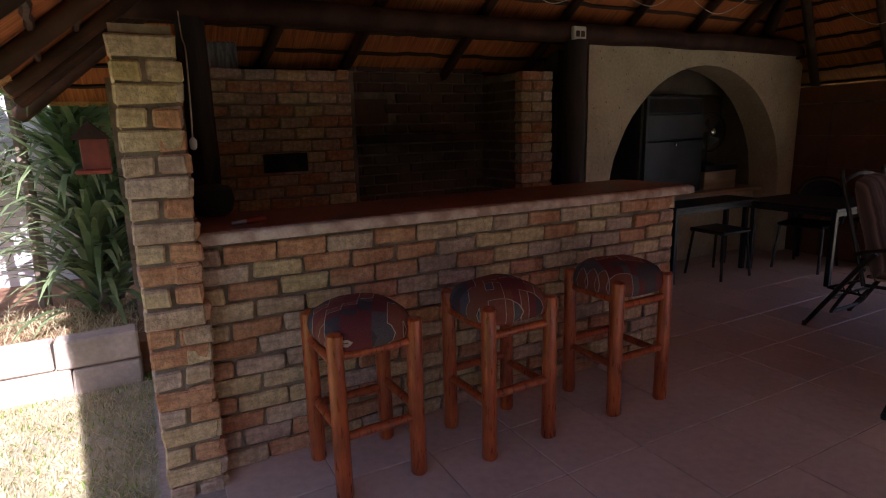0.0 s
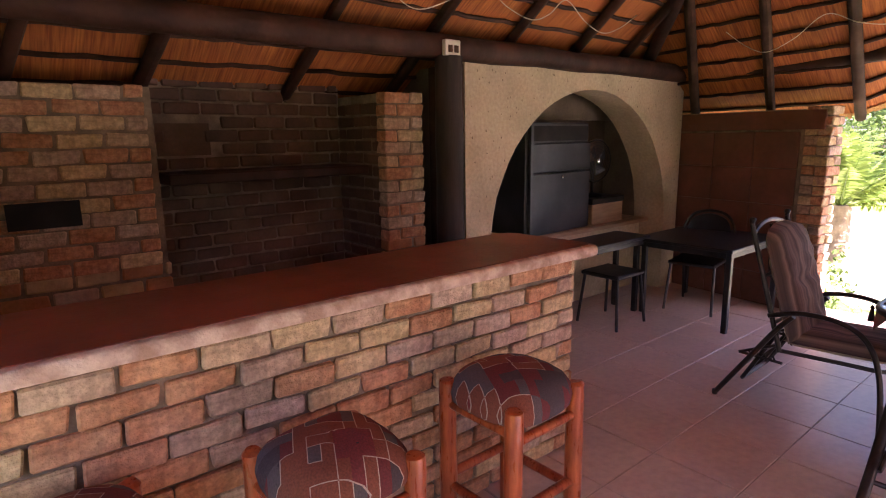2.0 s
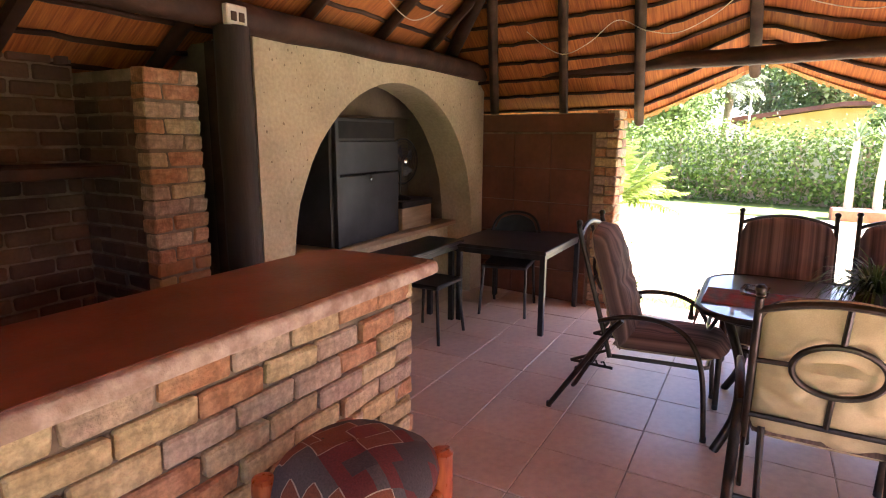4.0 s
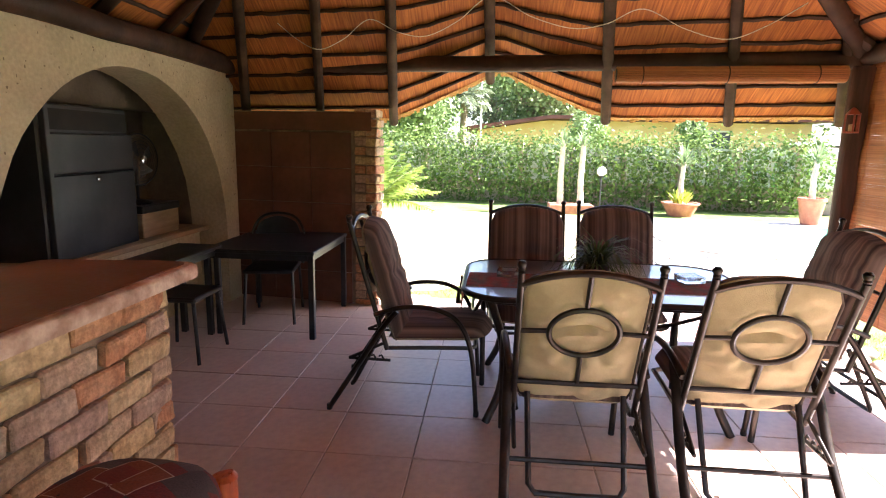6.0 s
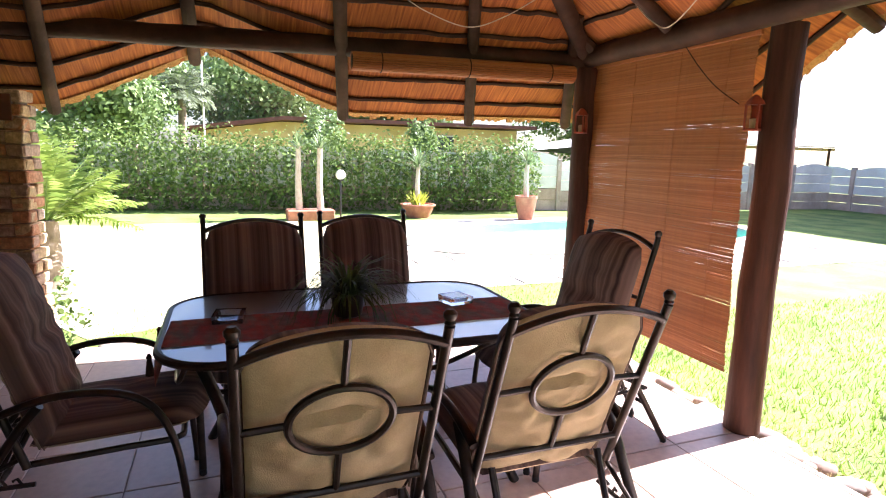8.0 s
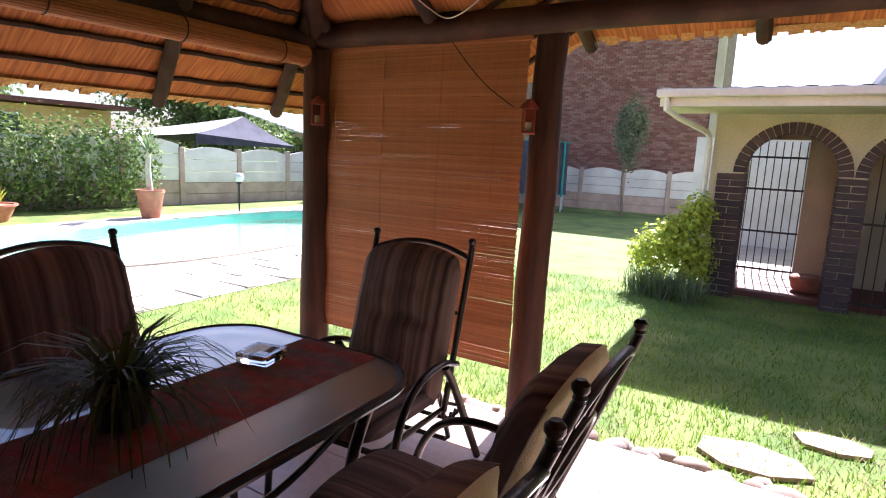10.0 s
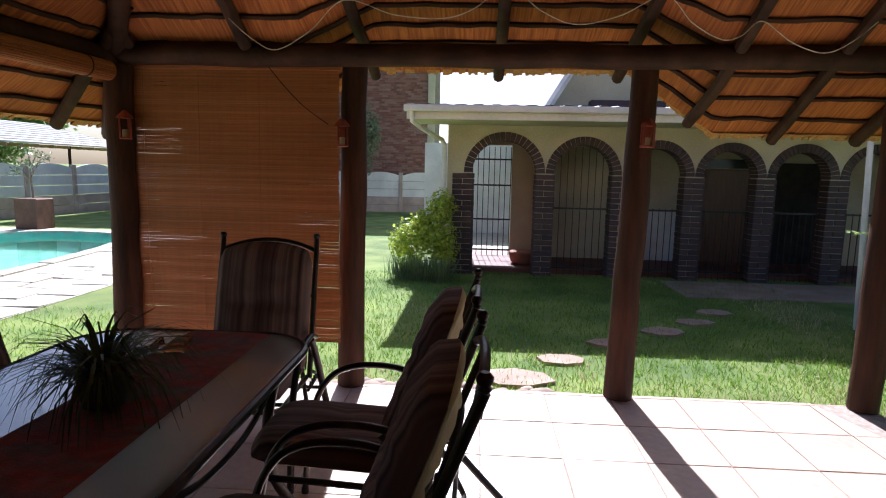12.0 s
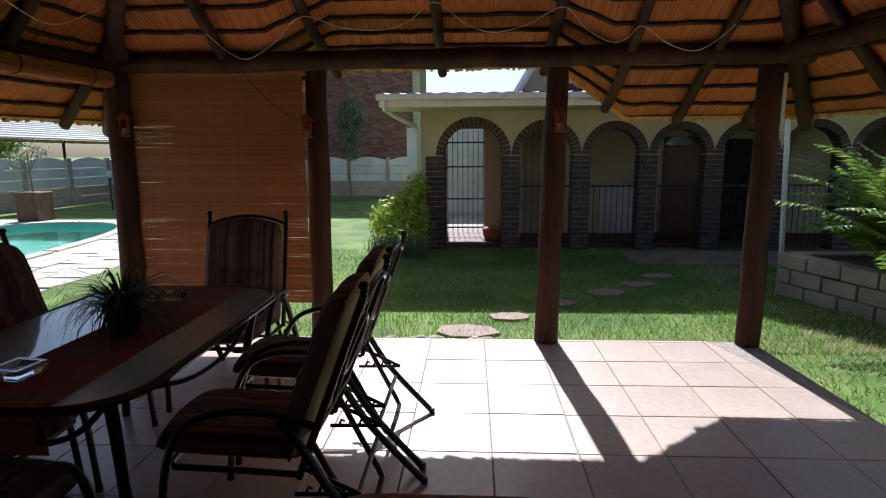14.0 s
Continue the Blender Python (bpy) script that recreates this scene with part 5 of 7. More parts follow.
m_siding = mat("white_plank_wall", (0.72, 0.71, 0.68), (0.82, 0.81, 0.78), scale=3, rough=0.8, bump=0.15, stain=0.12)


def leaf_cloud(g, c, r, n, size, rng, shell=0.55, up=0.3, flat_bottom=None):
    """Many small leaves in an uneven lump round c."""
    for _ in range(n):
        d = Vector((rng.gauss(0, 1), rng.gauss(0, 1), rng.gauss(0, 1))).normalized()
        k = shell + (1 - shell) * rng.random()
        bump = 1 + 0.22 * noise.noise(d * 2.3 + Vector(c)) + 0.15 * noise.noise(d * 5.1 + Vector(c))
        p = Vector((c[0] + d.x * r[0] * k * bump, c[1] + d.y * r[1] * k * bump, c[2] + d.z * r[2] * k * bump))
        if flat_bottom is not None and p.z < flat_bottom:
            p.z = flat_bottom + rng.random() * 0.1
        nrm = (d + Vector((rng.gauss(0, 0.6), rng.gauss(0, 0.6), rng.gauss(0, 0.6) + up))).normalized()
        a = nrm.cross(Vector((rng.gauss(0, 1), rng.gauss(0, 1), rng.gauss(0, 1)))).normalized()
        b = nrm.cross(a)
        s = size * rng.uniform(0.6, 1.3)
        w = s * 0.32
        b0 = len(g.v)
        g.v += [tuple(p - a * s * 0.5), tuple(p + b * w), tuple(p + a * s * 0.5), tuple(p - b * w)]
        g.f.append((b0, b0 + 1, b0 + 2, b0 + 3))
    return g


def strap(g, p, az, tilt, ln, w, droop, rng, segs=6):
    """One long arching leaf."""
    side = Vector((-math.sin(az), math.cos(az), 0))
    base = len(g.v)
    q = Vector(p)
    for s in range(segs + 1):
        f = s / segs
        t = tilt + droop * f * f
        ww = w * (1 - f) ** 0.7 * (0.6 + 0.8 * min(1, f * 4)) * 0.6 + 0.001
        g.v += [tuple(q - side * ww), tuple(q + side * ww)]
        q = q + Vector((math.cos(az) * math.sin(t), math.sin(az) * math.sin(t), math.cos(t))) * (ln / segs)
    for s in range(segs):
        g.f.append((base + 2 * s, base + 2 * s + 1, base + 2 * s + 3, base + 2 * s + 2))


def frond(g, stem, p, az, tilt, ln, droop, leaf, rng, n=26):
    """A feather palm leaf: a bent rib with leaflets on both sides."""
    q = Vector(p)
    pts = [q.copy()]
    for s in range(n):
        f = s / n
        t = tilt + droop * f
        d = Vector((math.cos(az) * math.sin(t), math.sin(az) * math.sin(t), math.cos(t)))
        q = q + d * (ln / n)
        pts.append(q.copy())
        if s > 3:
            side = Vector((-math.sin(az), math.cos(az), 0))
            l2 = leaf * math.sin(math.pi * (0.12 + 0.86 * f)) ** 0.6 * rng.uniform(0.85, 1.1)
            for sg in (-1, 1):
                dd = (side * sg * 0.8 + d * 0.55 + Vector((0, 0, rng.uniform(-0.25, 0.15)))).normalized()
                wv = d.cross(dd).cross(dd).normalized() * (0.016 + 0.05 * leaf * 0.4)
                b0 = len(g.v)
                mid = q + dd * l2 * 0.5 + Vector((0, 0, -0.03 * l2))
                tip = q + dd * l2 + Vector((0, 0, -0.22 * l2))
                g.v += [tuple(q), tuple(mid + wv), tuple(tip), tuple(mid - wv)]
                g.f.append((b0, b0 + 1, b0 + 2, b0 + 3))
    stem.tube(pts[::3] + [pts[-1]], [0.011 * (1 - 0.8 * k / len(pts[::3])) for k in range(len(pts[::3]) + 1)], 5)


# ---- lawn, pool and paving ----
PC, PN = (12.05, -6.5), 96


def pool_line(k, fx=1.0, fy=1.0, n=PN, c=PC):
    a = 2 * math.pi * k / n
    cx, sx = math.cos(a), math.sin(a)
    e = 0.72
    x, y = 1.95 * fx * math.copysign(abs(cx) ** e, cx), 4.15 * fy * math.copysign(abs(sx) ** e, sx)
    return c[0] + x - 0.16 * y * 0.55, c[1] + y


g = Geo()
scales = [1.0, 1.04, 1.25, 1.6, 2.2, 3.2, 5.0, 9.0, 20.0, 60.0, 150.0]
for s in scales:
    for k in range(PN):
        x, y = pool_line(k)
        x, y = PC[0] + (x - PC[0]) * (s if s < 2 else s * 1.6), PC[1] + (y - PC[1]) * s
        g.v.append((x, y, -0.12))
for i in range(len(scales) - 1):
    for k in range(PN):
        g.f.append((i * PN + k, i * PN + (k + 1) % PN, (i + 1) * PN + (k + 1) % PN, (i + 1) * PN + k))
solid("ground", g, m_grass, "patchy green lawn with dry yellowish spots", "lawn", kind="structure")

pool = thing("swimming_pool", label="turquoise swimming pool with a pale coping", category="pool", kind="structure")
g = Geo()
for s, z in ((1.0, -0.11), (0.985, -0.4), (0.96, -1.1), (0.8, -1.35)):
    for k in range(PN):
        x, y = pool_line(k)
        g.v.append((PC[0] + (x - PC[0]) * s, PC[1] + (y - PC[1]) * s, z))
for i in range(3):
    for k in range(PN):
        g.f.append((i * PN + k, i * PN + (k + 1) % PN, (i + 1) * PN + (k + 1) % PN, (i + 1) * PN + k))
g.f.append(tuple(range(3 * PN, 4 * PN)))
part("basin", g, m_basin, pool, smooth=True)
g = Geo()
rings_n = 14
for i in range(rings_n + 1):
    for k in range(PN):
        x, y = pool_line(k)
        s = 0.999 * (1 - i / (rings_n + 0.5))
        px, py = PC[0] + (x - PC[0]) * s, PC[1] + (y - PC[1]) * s
        g.v.append((px, py, -0.21 + 0.006 * noise.noise(Vector((px * 2.5, py * 2.5, 0)))))
for i in range(rings_n):
    for k in range(PN):
        g.f.append((i * PN + k, i * PN + (k + 1) % PN, (i + 1) * PN + (k + 1) % PN, (i + 1) * PN + k))
g.f.append(tuple(range(rings_n * PN, (rings_n + 1) * PN)))
wat = part("water", g, m_water, pool, "clear turquoise water", smooth=True)
wat.visible_shadow = False
for k in range(0, PN, 2):
    quad = [pool_line(k + 0.04), pool_line(k + 1.96)]
    out = [(PC[0] + (x - PC[0]) * 1.13, PC[1] + (y - PC[1]) * 1.065) for x, y in quad]
    part("coping_stone", Geo().prism([quad[0], quad[1], out[1], out[0]], -0.16, -0.085), m_pave, pool)
g = Geo()
rng = random.Random(31)
for i in range(11):
    for j in range(16):
        x, y = 8.0 + 0.52 * i + rng.uniform(-0.02, 0.02), -11.3 + 0.62 * j + (i % 2) * 0.3
        if x > 15.0 or y > -1.3:
            continue
        w, d = rng.uniform(0.47, 0.51), rng.uniform(0.56, 0.605)
        cxp, cyp = x + w / 2, y + d / 2
        inp = abs((cxp - PC[0] + 0.088 * (cyp - PC[1])) / 2.42) ** 2.8 + abs((cyp - PC[1]) / 4.55) ** 2.8
        if inp > 1.0 and cxp < 10.9:
            g.rbox((x, y, -0.16), (x + w, y + d, -0.1 + rng.uniform(-0.006, 0.006)), 0.008, 0.012)
gb = Geo()
for k in range(PN):
    x, y = pool_line(k)
    dx, dy = x - PC[0], y - PC[1]
    f = min(*( (lim - c0) / d0 for lim, c0, d0 in ((7.98, PC[0], dx), (14.9, PC[0], dx), (-11.3, PC[1], dy), (-1.3, PC[1], dy)) if abs(d0) > 1e-6 and (lim - c0) / d0 > 0), 99)
    gb.v += [(PC[0] + dx * 1.02, PC[1] + dy * 1.02, -0.113), (PC[0] + dx * f, PC[1] + dy * f, -0.113)]
for k in range(PN):
    n2 = (k + 1) % PN
    gb.f.append((2 * k, 2 * n2, 2 * n2 + 1, 2 * k + 1))
tagged(part("paving_bed", gb, m_pave), "pale sandy mortar bed round the pool", "paving", kind="structure")
tagged(part("pool_paving", g, m_pave), "pale sandstone paving slabs beside the pool", "paving", kind="structure")

# grass blades on the lawn beside the shelter
g, gd = Geo(), Geo()
rng = random.Random(77)
for _ in range(42000):
    if rng.random() < 0.8:
        x, y = rng.uniform(-1.2, 6.3), -1.85 - 5.0 * rng.random() ** 1.5
    else:
        x, y = (6.6 + 1.4 * rng.random(), rng.uniform(-4, 2.0)) if rng.random() < 0.5 else (rng.uniform(-2.2, -0.26), rng.uniform(1.2, 3.6))
    dry = (0.4 if x < -0.25 else 0) + noise.noise(Vector((x * 0.9, y * 0.9, 3))) + (0.5 if y > -2.5 and x < 6 else 0) - 0.25 + (0.35 if x > 6.5 or x < -0.25 else 0)
    tgt = gd if rng.random() < dry else g
    a, ln, w = rng.uniform(0, 6.283), rng.uniform(0.025, 0.06), rng.uniform(0.003, 0.006)
    sx, sy = math.cos(a) * w, math.sin(a) * w
    lx, ly = rng.gauss(0, 0.02), rng.gauss(0, 0.02)
    b0 = len(tgt.v)
    tgt.v += [(x - sx, y - sy, -0.122), (x + sx, y + sy, -0.122), (x + lx, y + ly, -0.12 + ln)]
    tgt.f.append((b0, b0 + 1, b0 + 2))
for _ in range(11000):
    x, y = rng.uniform(-2.4, -0.25), rng.uniform(0.9, 3.65)
    a, ln, w = rng.uniform(0, 6.283), rng.uniform(0.02, 0.05), rng.uniform(0.003, 0.007)
    tgt = gd if rng.random() < 0.75 else g
    b0 = len(tgt.v)
    tgt.v += [(x - math.cos(a) * w, y - math.sin(a) * w, -0.122), (x + math.cos(a) * w, y + math.sin(a) * w, -0.122), (x + rng.gauss(0, 0.025), y + rng.gauss(0, 0.025), -0.12 + ln)]
    tgt.f.append((b0, b0 + 1, b0 + 2))
for _ in range(9000):
    x, y = rng.uniform(-1.7, 0.5), rng.uniform(-3.2, 1.2)
    a, ln, w = rng.uniform(0, 6.283), rng.uniform(0.025, 0.06), rng.uniform(0.003, 0.007)
    tgt = gd if rng.random() < 0.3 else g
    b0 = len(tgt.v)
    tgt.v += [(x - math.cos(a) * w, y - math.sin(a) * w, -0.122), (x + math.cos(a) * w, y + math.sin(a) * w, -0.122), (x + rng.gauss(0, 0.025), y + rng.gauss(0, 0.025), -0.12 + ln)]
    tgt.f.append((b0, b0 + 1, b0 + 2))
solid("grass", g, m_blades, "short green grass blades", "grass", kind="stuff")
solid("dry_grass", gd, m_dry, "dry straw-coloured grass blades", "grass", kind="stuff")

# dry lawn between the shelter and the hedge, its sun glare painted as paleness
m_pale_lawn = mat("pale_lawn_with_glare", (0.46, 0.44, 0.25), (0.64, 0.58, 0.38), scale=2.2, rough=0.95, bump=0.9, bscale=85, stain=0.25, stain_scale=0.7, grain=0.5)
rng4 = random.Random(14)
edge = [(7.6 + 0.5 * math.sin(1.3 * k) + rng4.uniform(-0.15, 0.15), 5.6 - 0.45 * k) for k in range(15)] + [(7.9 + 0.55 * k, -1.15 + rng4.uniform(-0.12, 0.12)) for k in range(14)] + [(15.2 + rng4.uniform(-0.2, 0.2), -0.6 + 0.62 * k) for k in range(11)]
solid("glare_lawn_east", Geo().prism(edge, -0.13, -0.114), m_pale_lawn, "dry lawn before the hedge, coloured pale for sun glare", "lawn", kind="structure")

# dry lawn strip in front of the garden bed, paled to hold sun glare
rng2 = random.Random(55)
poly = [(-0.24, 0.7), (-0.24, 3.66), (-2.6, 3.70), (-4.2, 3.72)] + [(-4.2 + 0.35 * k + rng2.uniform(-0.1, 0.1), 1.9 - 0.11 * k + rng2.uniform(-0.2, 0.2)) for k in range(11)]
solid("glare_lawn", Geo().prism(poly[::-1], -0.13, -0.115), m_glare_lawn, "strip of dry lawn coloured pale for sun glare", "lawn", kind="structure")
gw = Geo()
for _ in range(9000):
    x, y = rng2.uniform(-2.4, -0.26), rng2.uniform(0.9, 3.65)
    a, ln, w = rng2.uniform(0, 6.283), rng2.uniform(0.02, 0.045), rng2.uniform(0.003, 0.007)
    b0 = len(gw.v)
    gw.v += [(x - math.cos(a) * w, y - math.sin(a) * w, -0.117), (x + math.cos(a) * w, y + math.sin(a) * w, -0.117), (x + rng2.gauss(0, 0.03), y + rng2.gauss(0, 0.03), -0.115 + ln)]
    gw.f.append((b0, b0 + 1, b0 + 2))
solid("straw_grass", gw, m_dry, "dry straw-coloured grass on the pale strip", "grass", kind="stuff")

# stones
rng = random.Random(9)


def lump(r, rng):
    bm = bmesh.new()
    bmesh.ops.create_icosphere(bm, subdivisions=2, radius=1)
    for v in bm.verts:
        k = 1 + 0.22 * noise.noise(v.co * 1.7 + Vector((r * 90, 0, 0)))
        v.co = Vector((v.co.x * r * 1.25 * k, v.co.y * r * k, v.co.z * r * 0.62 * k))
    me = bpy.data.meshes.new("stone")
    bm.to_mesh(me)
    bm.free()
    me.materials.append(m_rock)
    me.shade_smooth()
    return me


lumps = [lump(r, rng) for r in (0.05, 0.065, 0.08, 0.1)]
edging = thing("stone_edging", label="loose row of brown river stones along the slab edge", category="stones")
for k in range(110):
    if k < 62:
        x, y = 2.45 + 3.7 * k / 62 + rng.uniform(-0.05, 0.05), -1.93 - abs(rng.gauss(0, 0.06))
    else:
        x, y = 6.55 + abs(rng.gauss(0, 0.14)), -1.8 + 3.8 * (k - 62) / 48 + rng.uniform(-0.05, 0.05)
    ob = new("stone", rng.choice(lumps))
    ob.parent = edging
    ob.matrix_basis = pose(x, y, -0.09, rng.uniform(-20, 20), rng.uniform(-20, 20), rng.uniform(0, 360))
for x, y, r, a in ((2.80, -2.32, 0.30, 10), (2.35, -2.82, 0.235, 40), (1.82, -3.36, 0.22, 5), (1.17, -3.84, 0.24, 65), (0.69, -4.27, 0.22, 20), (0.28, -4.76, 0.22, 50)):
    n = 7
    r *= 0.88
    poly = [(x + r * rng.uniform(0.8, 1.12) * math.cos(radians(a) + 2 * math.pi * k / n) * 1.15, y + r * rng.uniform(0.75, 1.05) * math.sin(radians(a) + 2 * math.pi * k / n) * 0.8) for k in range(n)]
    solid("stepping_stone", Geo().prism(poly, -0.14, -0.095), m_step, "flat pinkish stepping stone set in the grass", "stepping stone", group="stepping stones across the lawn")

# ---- the house with arches ----
HY, HT = -6.9, 0.24
HOUSE_AT = (-0.12, 0, 0)
house = thing("arched_house", HOUSE_AT, label="cream house with purple brick arches and a white fascia", category="house")
spans = [(3.47, 2.21), (2.21, 1.05), (1.05, -0.04), (-0.04, -1.10), (-1.10, -2.16), (-2.16, -3.25), (-3.25, -4.4)]
for x1, x0 in spans:
    cx, half = (x0 + x1) / 2, (x1 - x0) / 2
    part("wall", arch_wall(Geo(), x0, x1, 2.30, arch_pts(cx, half - 0.13, 1.48, half - 0.13, 20, -0.15), HY - HT, HY), m_wallcream, house)
part("wall", Geo().box((3.47, HY - HT, -0.15), (3.72, HY, 2.30)), m_wallcream, house)
for x1, x0 in spans:
    cx, half = (x0 + x1) / 2, (x1 - x0) / 2
    g = Geo()
    n = 22
    for k in range(n):
        a0, a1 = math.pi * (k + 0.06) / n, math.pi * (k + 0.94) / n
        ri, ro = half - 0.135, half - 0.005
        vs = []
        for y in (HY - HT - 0.01, HY + 0.018):
            for r, a in ((ri, a0), (ro, a0), (ro, a1), (ri, a1)):
                vs.append((cx + r * math.cos(a), y, 1.48 + r * math.sin(a)))
        g.add(vs, [(0, 1, 2, 3), (7, 6, 5, 4), (0, 4, 5, 1), (1, 5, 6, 2), (2, 6, 7, 3), (3, 7, 4, 0)])
    part("arch_bricks", g, m_clinker, house, "ring of purple brown bricks")
for x in [spans[0][0] - 0.0] + [s[1] for s in spans]:
    g = Geo()
    wide = 0.30 if x < 3.4 else 0.34
    for c in range(19):
        z = -0.14 + c * 0.085
        if c % 2:
            g.rbox((x - wide / 2, HY - HT - 0.012, z), (x + 0.01, HY + 0.02, z + 0.075), 0.005, 0.003)
            g.rbox((x + 0.02, HY - HT - 0.012, z), (x + wide / 2, HY + 0.02, z + 0.075), 0.005, 0.003)
        else:
            g.rbox((x - wide / 2, HY - HT - 0.012, z), (x + wide / 2, HY + 0.02, z + 0.075), 0.005, 0.003)
    part("brick_pier", g, m_clinker, house, "purple brown brick pier")
part("fascia", Geo().rbox((-6.0, -5.90, 2.19), (4.24, -5.86, 2.30), 0.004), m_fascia, house)
gt = Geo().rbox((-6.0, -5.862, 2.285), (4.27, -5.75, 2.375), 0.012)
part("gutter", gt, m_fascia, house, "white gutter")
part("soffit", Geo().box((-6.0, HY, 2.20), (4.2, -5.90, 2.225)), m_wallcream, house)
part("side_wall", Geo().box((3.50, -8.6, -0.15), (3.72, HY - HT, 2.3)), m_wallcream, house)
part("downpipe", Geo().tube([(4.16, -5.82, 2.29), (4.16, -5.84, 2.16), (4.05, -6.05, 2.08), (3.80, -6.75, 1.96), (3.765, -6.80, 1.88), (3.765, -6.80, -0.1)], 0.035, 8), m_fascia, house, "white downpipe", smooth=True)
g = Geo()
nw = 130
for i in range(nw + 1):
    x = -6.0 + 10.25 * i / nw
    z = 0.012 * math.sin(i * 2.1)
    g.v += [(x, -5.80, 2.385 + z), (x, -10.5, 2.80 + z)]
for i in range(nw):
    g.f.append((2 * i, 2 * i + 2, 2 * i + 3, 2 * i + 1))
part("roof", g, m_zinc, house, "pale corrugated roof sheets")
part("floor", Geo().box((-6, -9.2, -0.15), (3.7, HY - HT, -0.05)), m_roofred, house, "dark red polished verandah floor")
# rooms behind the arches
for a, b in (((2.1, -8.75, -0.15), (2.62, -8.6, 2.28)), ((3.36, -8.75, -0.15), (3.72, -8.6, 2.28)), ((2.62, -8.75, 1.98), (3.36, -8.6, 2.28)), ((1.95, -8.5, -0.15), (2.1, -7.95, 2.28)), ((-6, -8.65, -0.15), (2.1, -8.5, 2.28))):
    part("back_wall", Geo().box(a, b), m_wallcream, house)
# unseen ceiling, made dark to dim the rooms behind the arches
part("ceiling", Geo().box((-6, -8.7, 2.28), (3.7, HY - HT, 2.32)), m_door, house, "dark ceiling added to cut bounce light in the verandah")
# unseen end wall, added to shut sky light out of the verandah
part("side_wall", Geo().box((-4.62, -8.5, -0.15), (-4.42, HY - HT, 2.27)), m_wallcream, house)
yardwall = solid("wall_yard", Geo().box((1.0, -13.0, -0.15), (4.5, -12.8, 2.2)), m_siding, "pale sunlit yard wall beyond the passage", "wall", kind="structure")
solid("yard_paving", Geo().box((1.9, -12.8, -0.14), (4.6, -9.2, -0.1)), m_pave, "pale yard paving beyond the passage", "paving", kind="structure")
gate = thing("gate", HOUSE_AT, label="black steel security gate in the verandah passage", category="gate")
for k in range(8):
    x = 2.64 + 0.1 * k
    part("bar", Geo().tube([(x, -8.58, -0.1), (x, -8.58, 1.95)], 0.008, 6), m_black, gate)
for z in (0.05, 0.62, 1.25, 1.72):
    part("rail", Geo().rbox((2.62, -8.59, z - 0.015), (3.36, -8.57, z + 0.015), 0.002), m_black, gate)
for n2, (x1, x0) in enumerate(spans[1:6]):
    gr = thing("arch_grille", HOUSE_AT, label="dark steel burglar bars in a brick arch", category="bars", group="bars in the arches")
    top = 1.9 if n2 == 0 else 0.98
    hw = (x1 - x0) / 2 - 0.15
    for k in range(9):
        x = (x0 + x1) / 2 - hw + 2 * hw * k / 8
        zt = min(top, 1.48 + math.sqrt(max(0.0, hw * hw - (x - (x0 + x1) / 2) ** 2)))
        part("bar", Geo().tube([(x, HY - 0.14, -0.13), (x, HY - 0.14, zt)], 0.007, 6), m_black, gr)
    for z in (0.0, 0.95):
        part("rail", Geo().rbox(((x0 + x1) / 2 - hw, HY - 0.15, z - 0.014), ((x0 + x1) / 2 + hw, HY - 0.13, z + 0.014), 0.002), m_black, gr)
win = part("window", Geo().box((2.10, -8.45, 0.75), (2.112, -8.12, 1.75)), m_pane, house, "window with a red curtain")
part("curtain", Geo().box((2.114, -8.30, 1.15), (2.12, -8.22, 1.62)), m_curtain, win, "red curtain")
part("frame", Geo().rbox((2.10, -8.48, 0.70), (2.14, -8.09, 0.75), 0.003).rbox((2.10, -8.48, 1.75), (2.14, -8.09, 1.80), 0.003).rbox((2.10, -8.50, 0.70), (2.14, -8.45, 1.80), 0.003).rbox((2.10, -8.12, 0.70), (2.14, -8.07, 1.80), 0.003), m_door, win)
part("door", Geo().rbox((-1.6, -8.51, -0.1), (-0.8, -8.47, 1.62), 0.006).rbox((-1.5, -8.47, 0.1), (-0.9, -8.455, 0.7), 0.006), m_door, house, "dark varnished stable door")
part("fanlight", Geo().box((-1.6, -8.505, 1.64), (-0.8, -8.485, 1.8)), m_pane, house)
# the doorway's dark interior is painted as a black sheet
part("doorway", Geo().box((-2.85, -8.505, -0.1), (-1.95, -8.485, 1.75)), m_matt_black, house, "black sheet coloured as a shaded open doorway")
part("panel", Geo().rbox((-0.4, -8.49, -0.05), (0.4, -8.46, 0.85), 0.004), m_siding, house, "white panel behind the bars")
basket = thing("plant_tub", HOUSE_AT, label="low dark clay tub standing in the verandah", category="tub")
part("tub", Geo().lathe([(0.16, -0.05), (0.2, 0.0), (0.22, 0.14), (0.2, 0.16)], 16, (2.45, -7.7, 0)), m_terra, basket, smooth=True)
apron = solid("house_paving", Geo().box((-6, -6.75, -0.14), (0.3, -5.6, -0.105)), m_step, "brick paving in front of the house doors", "paving", kind="structure")

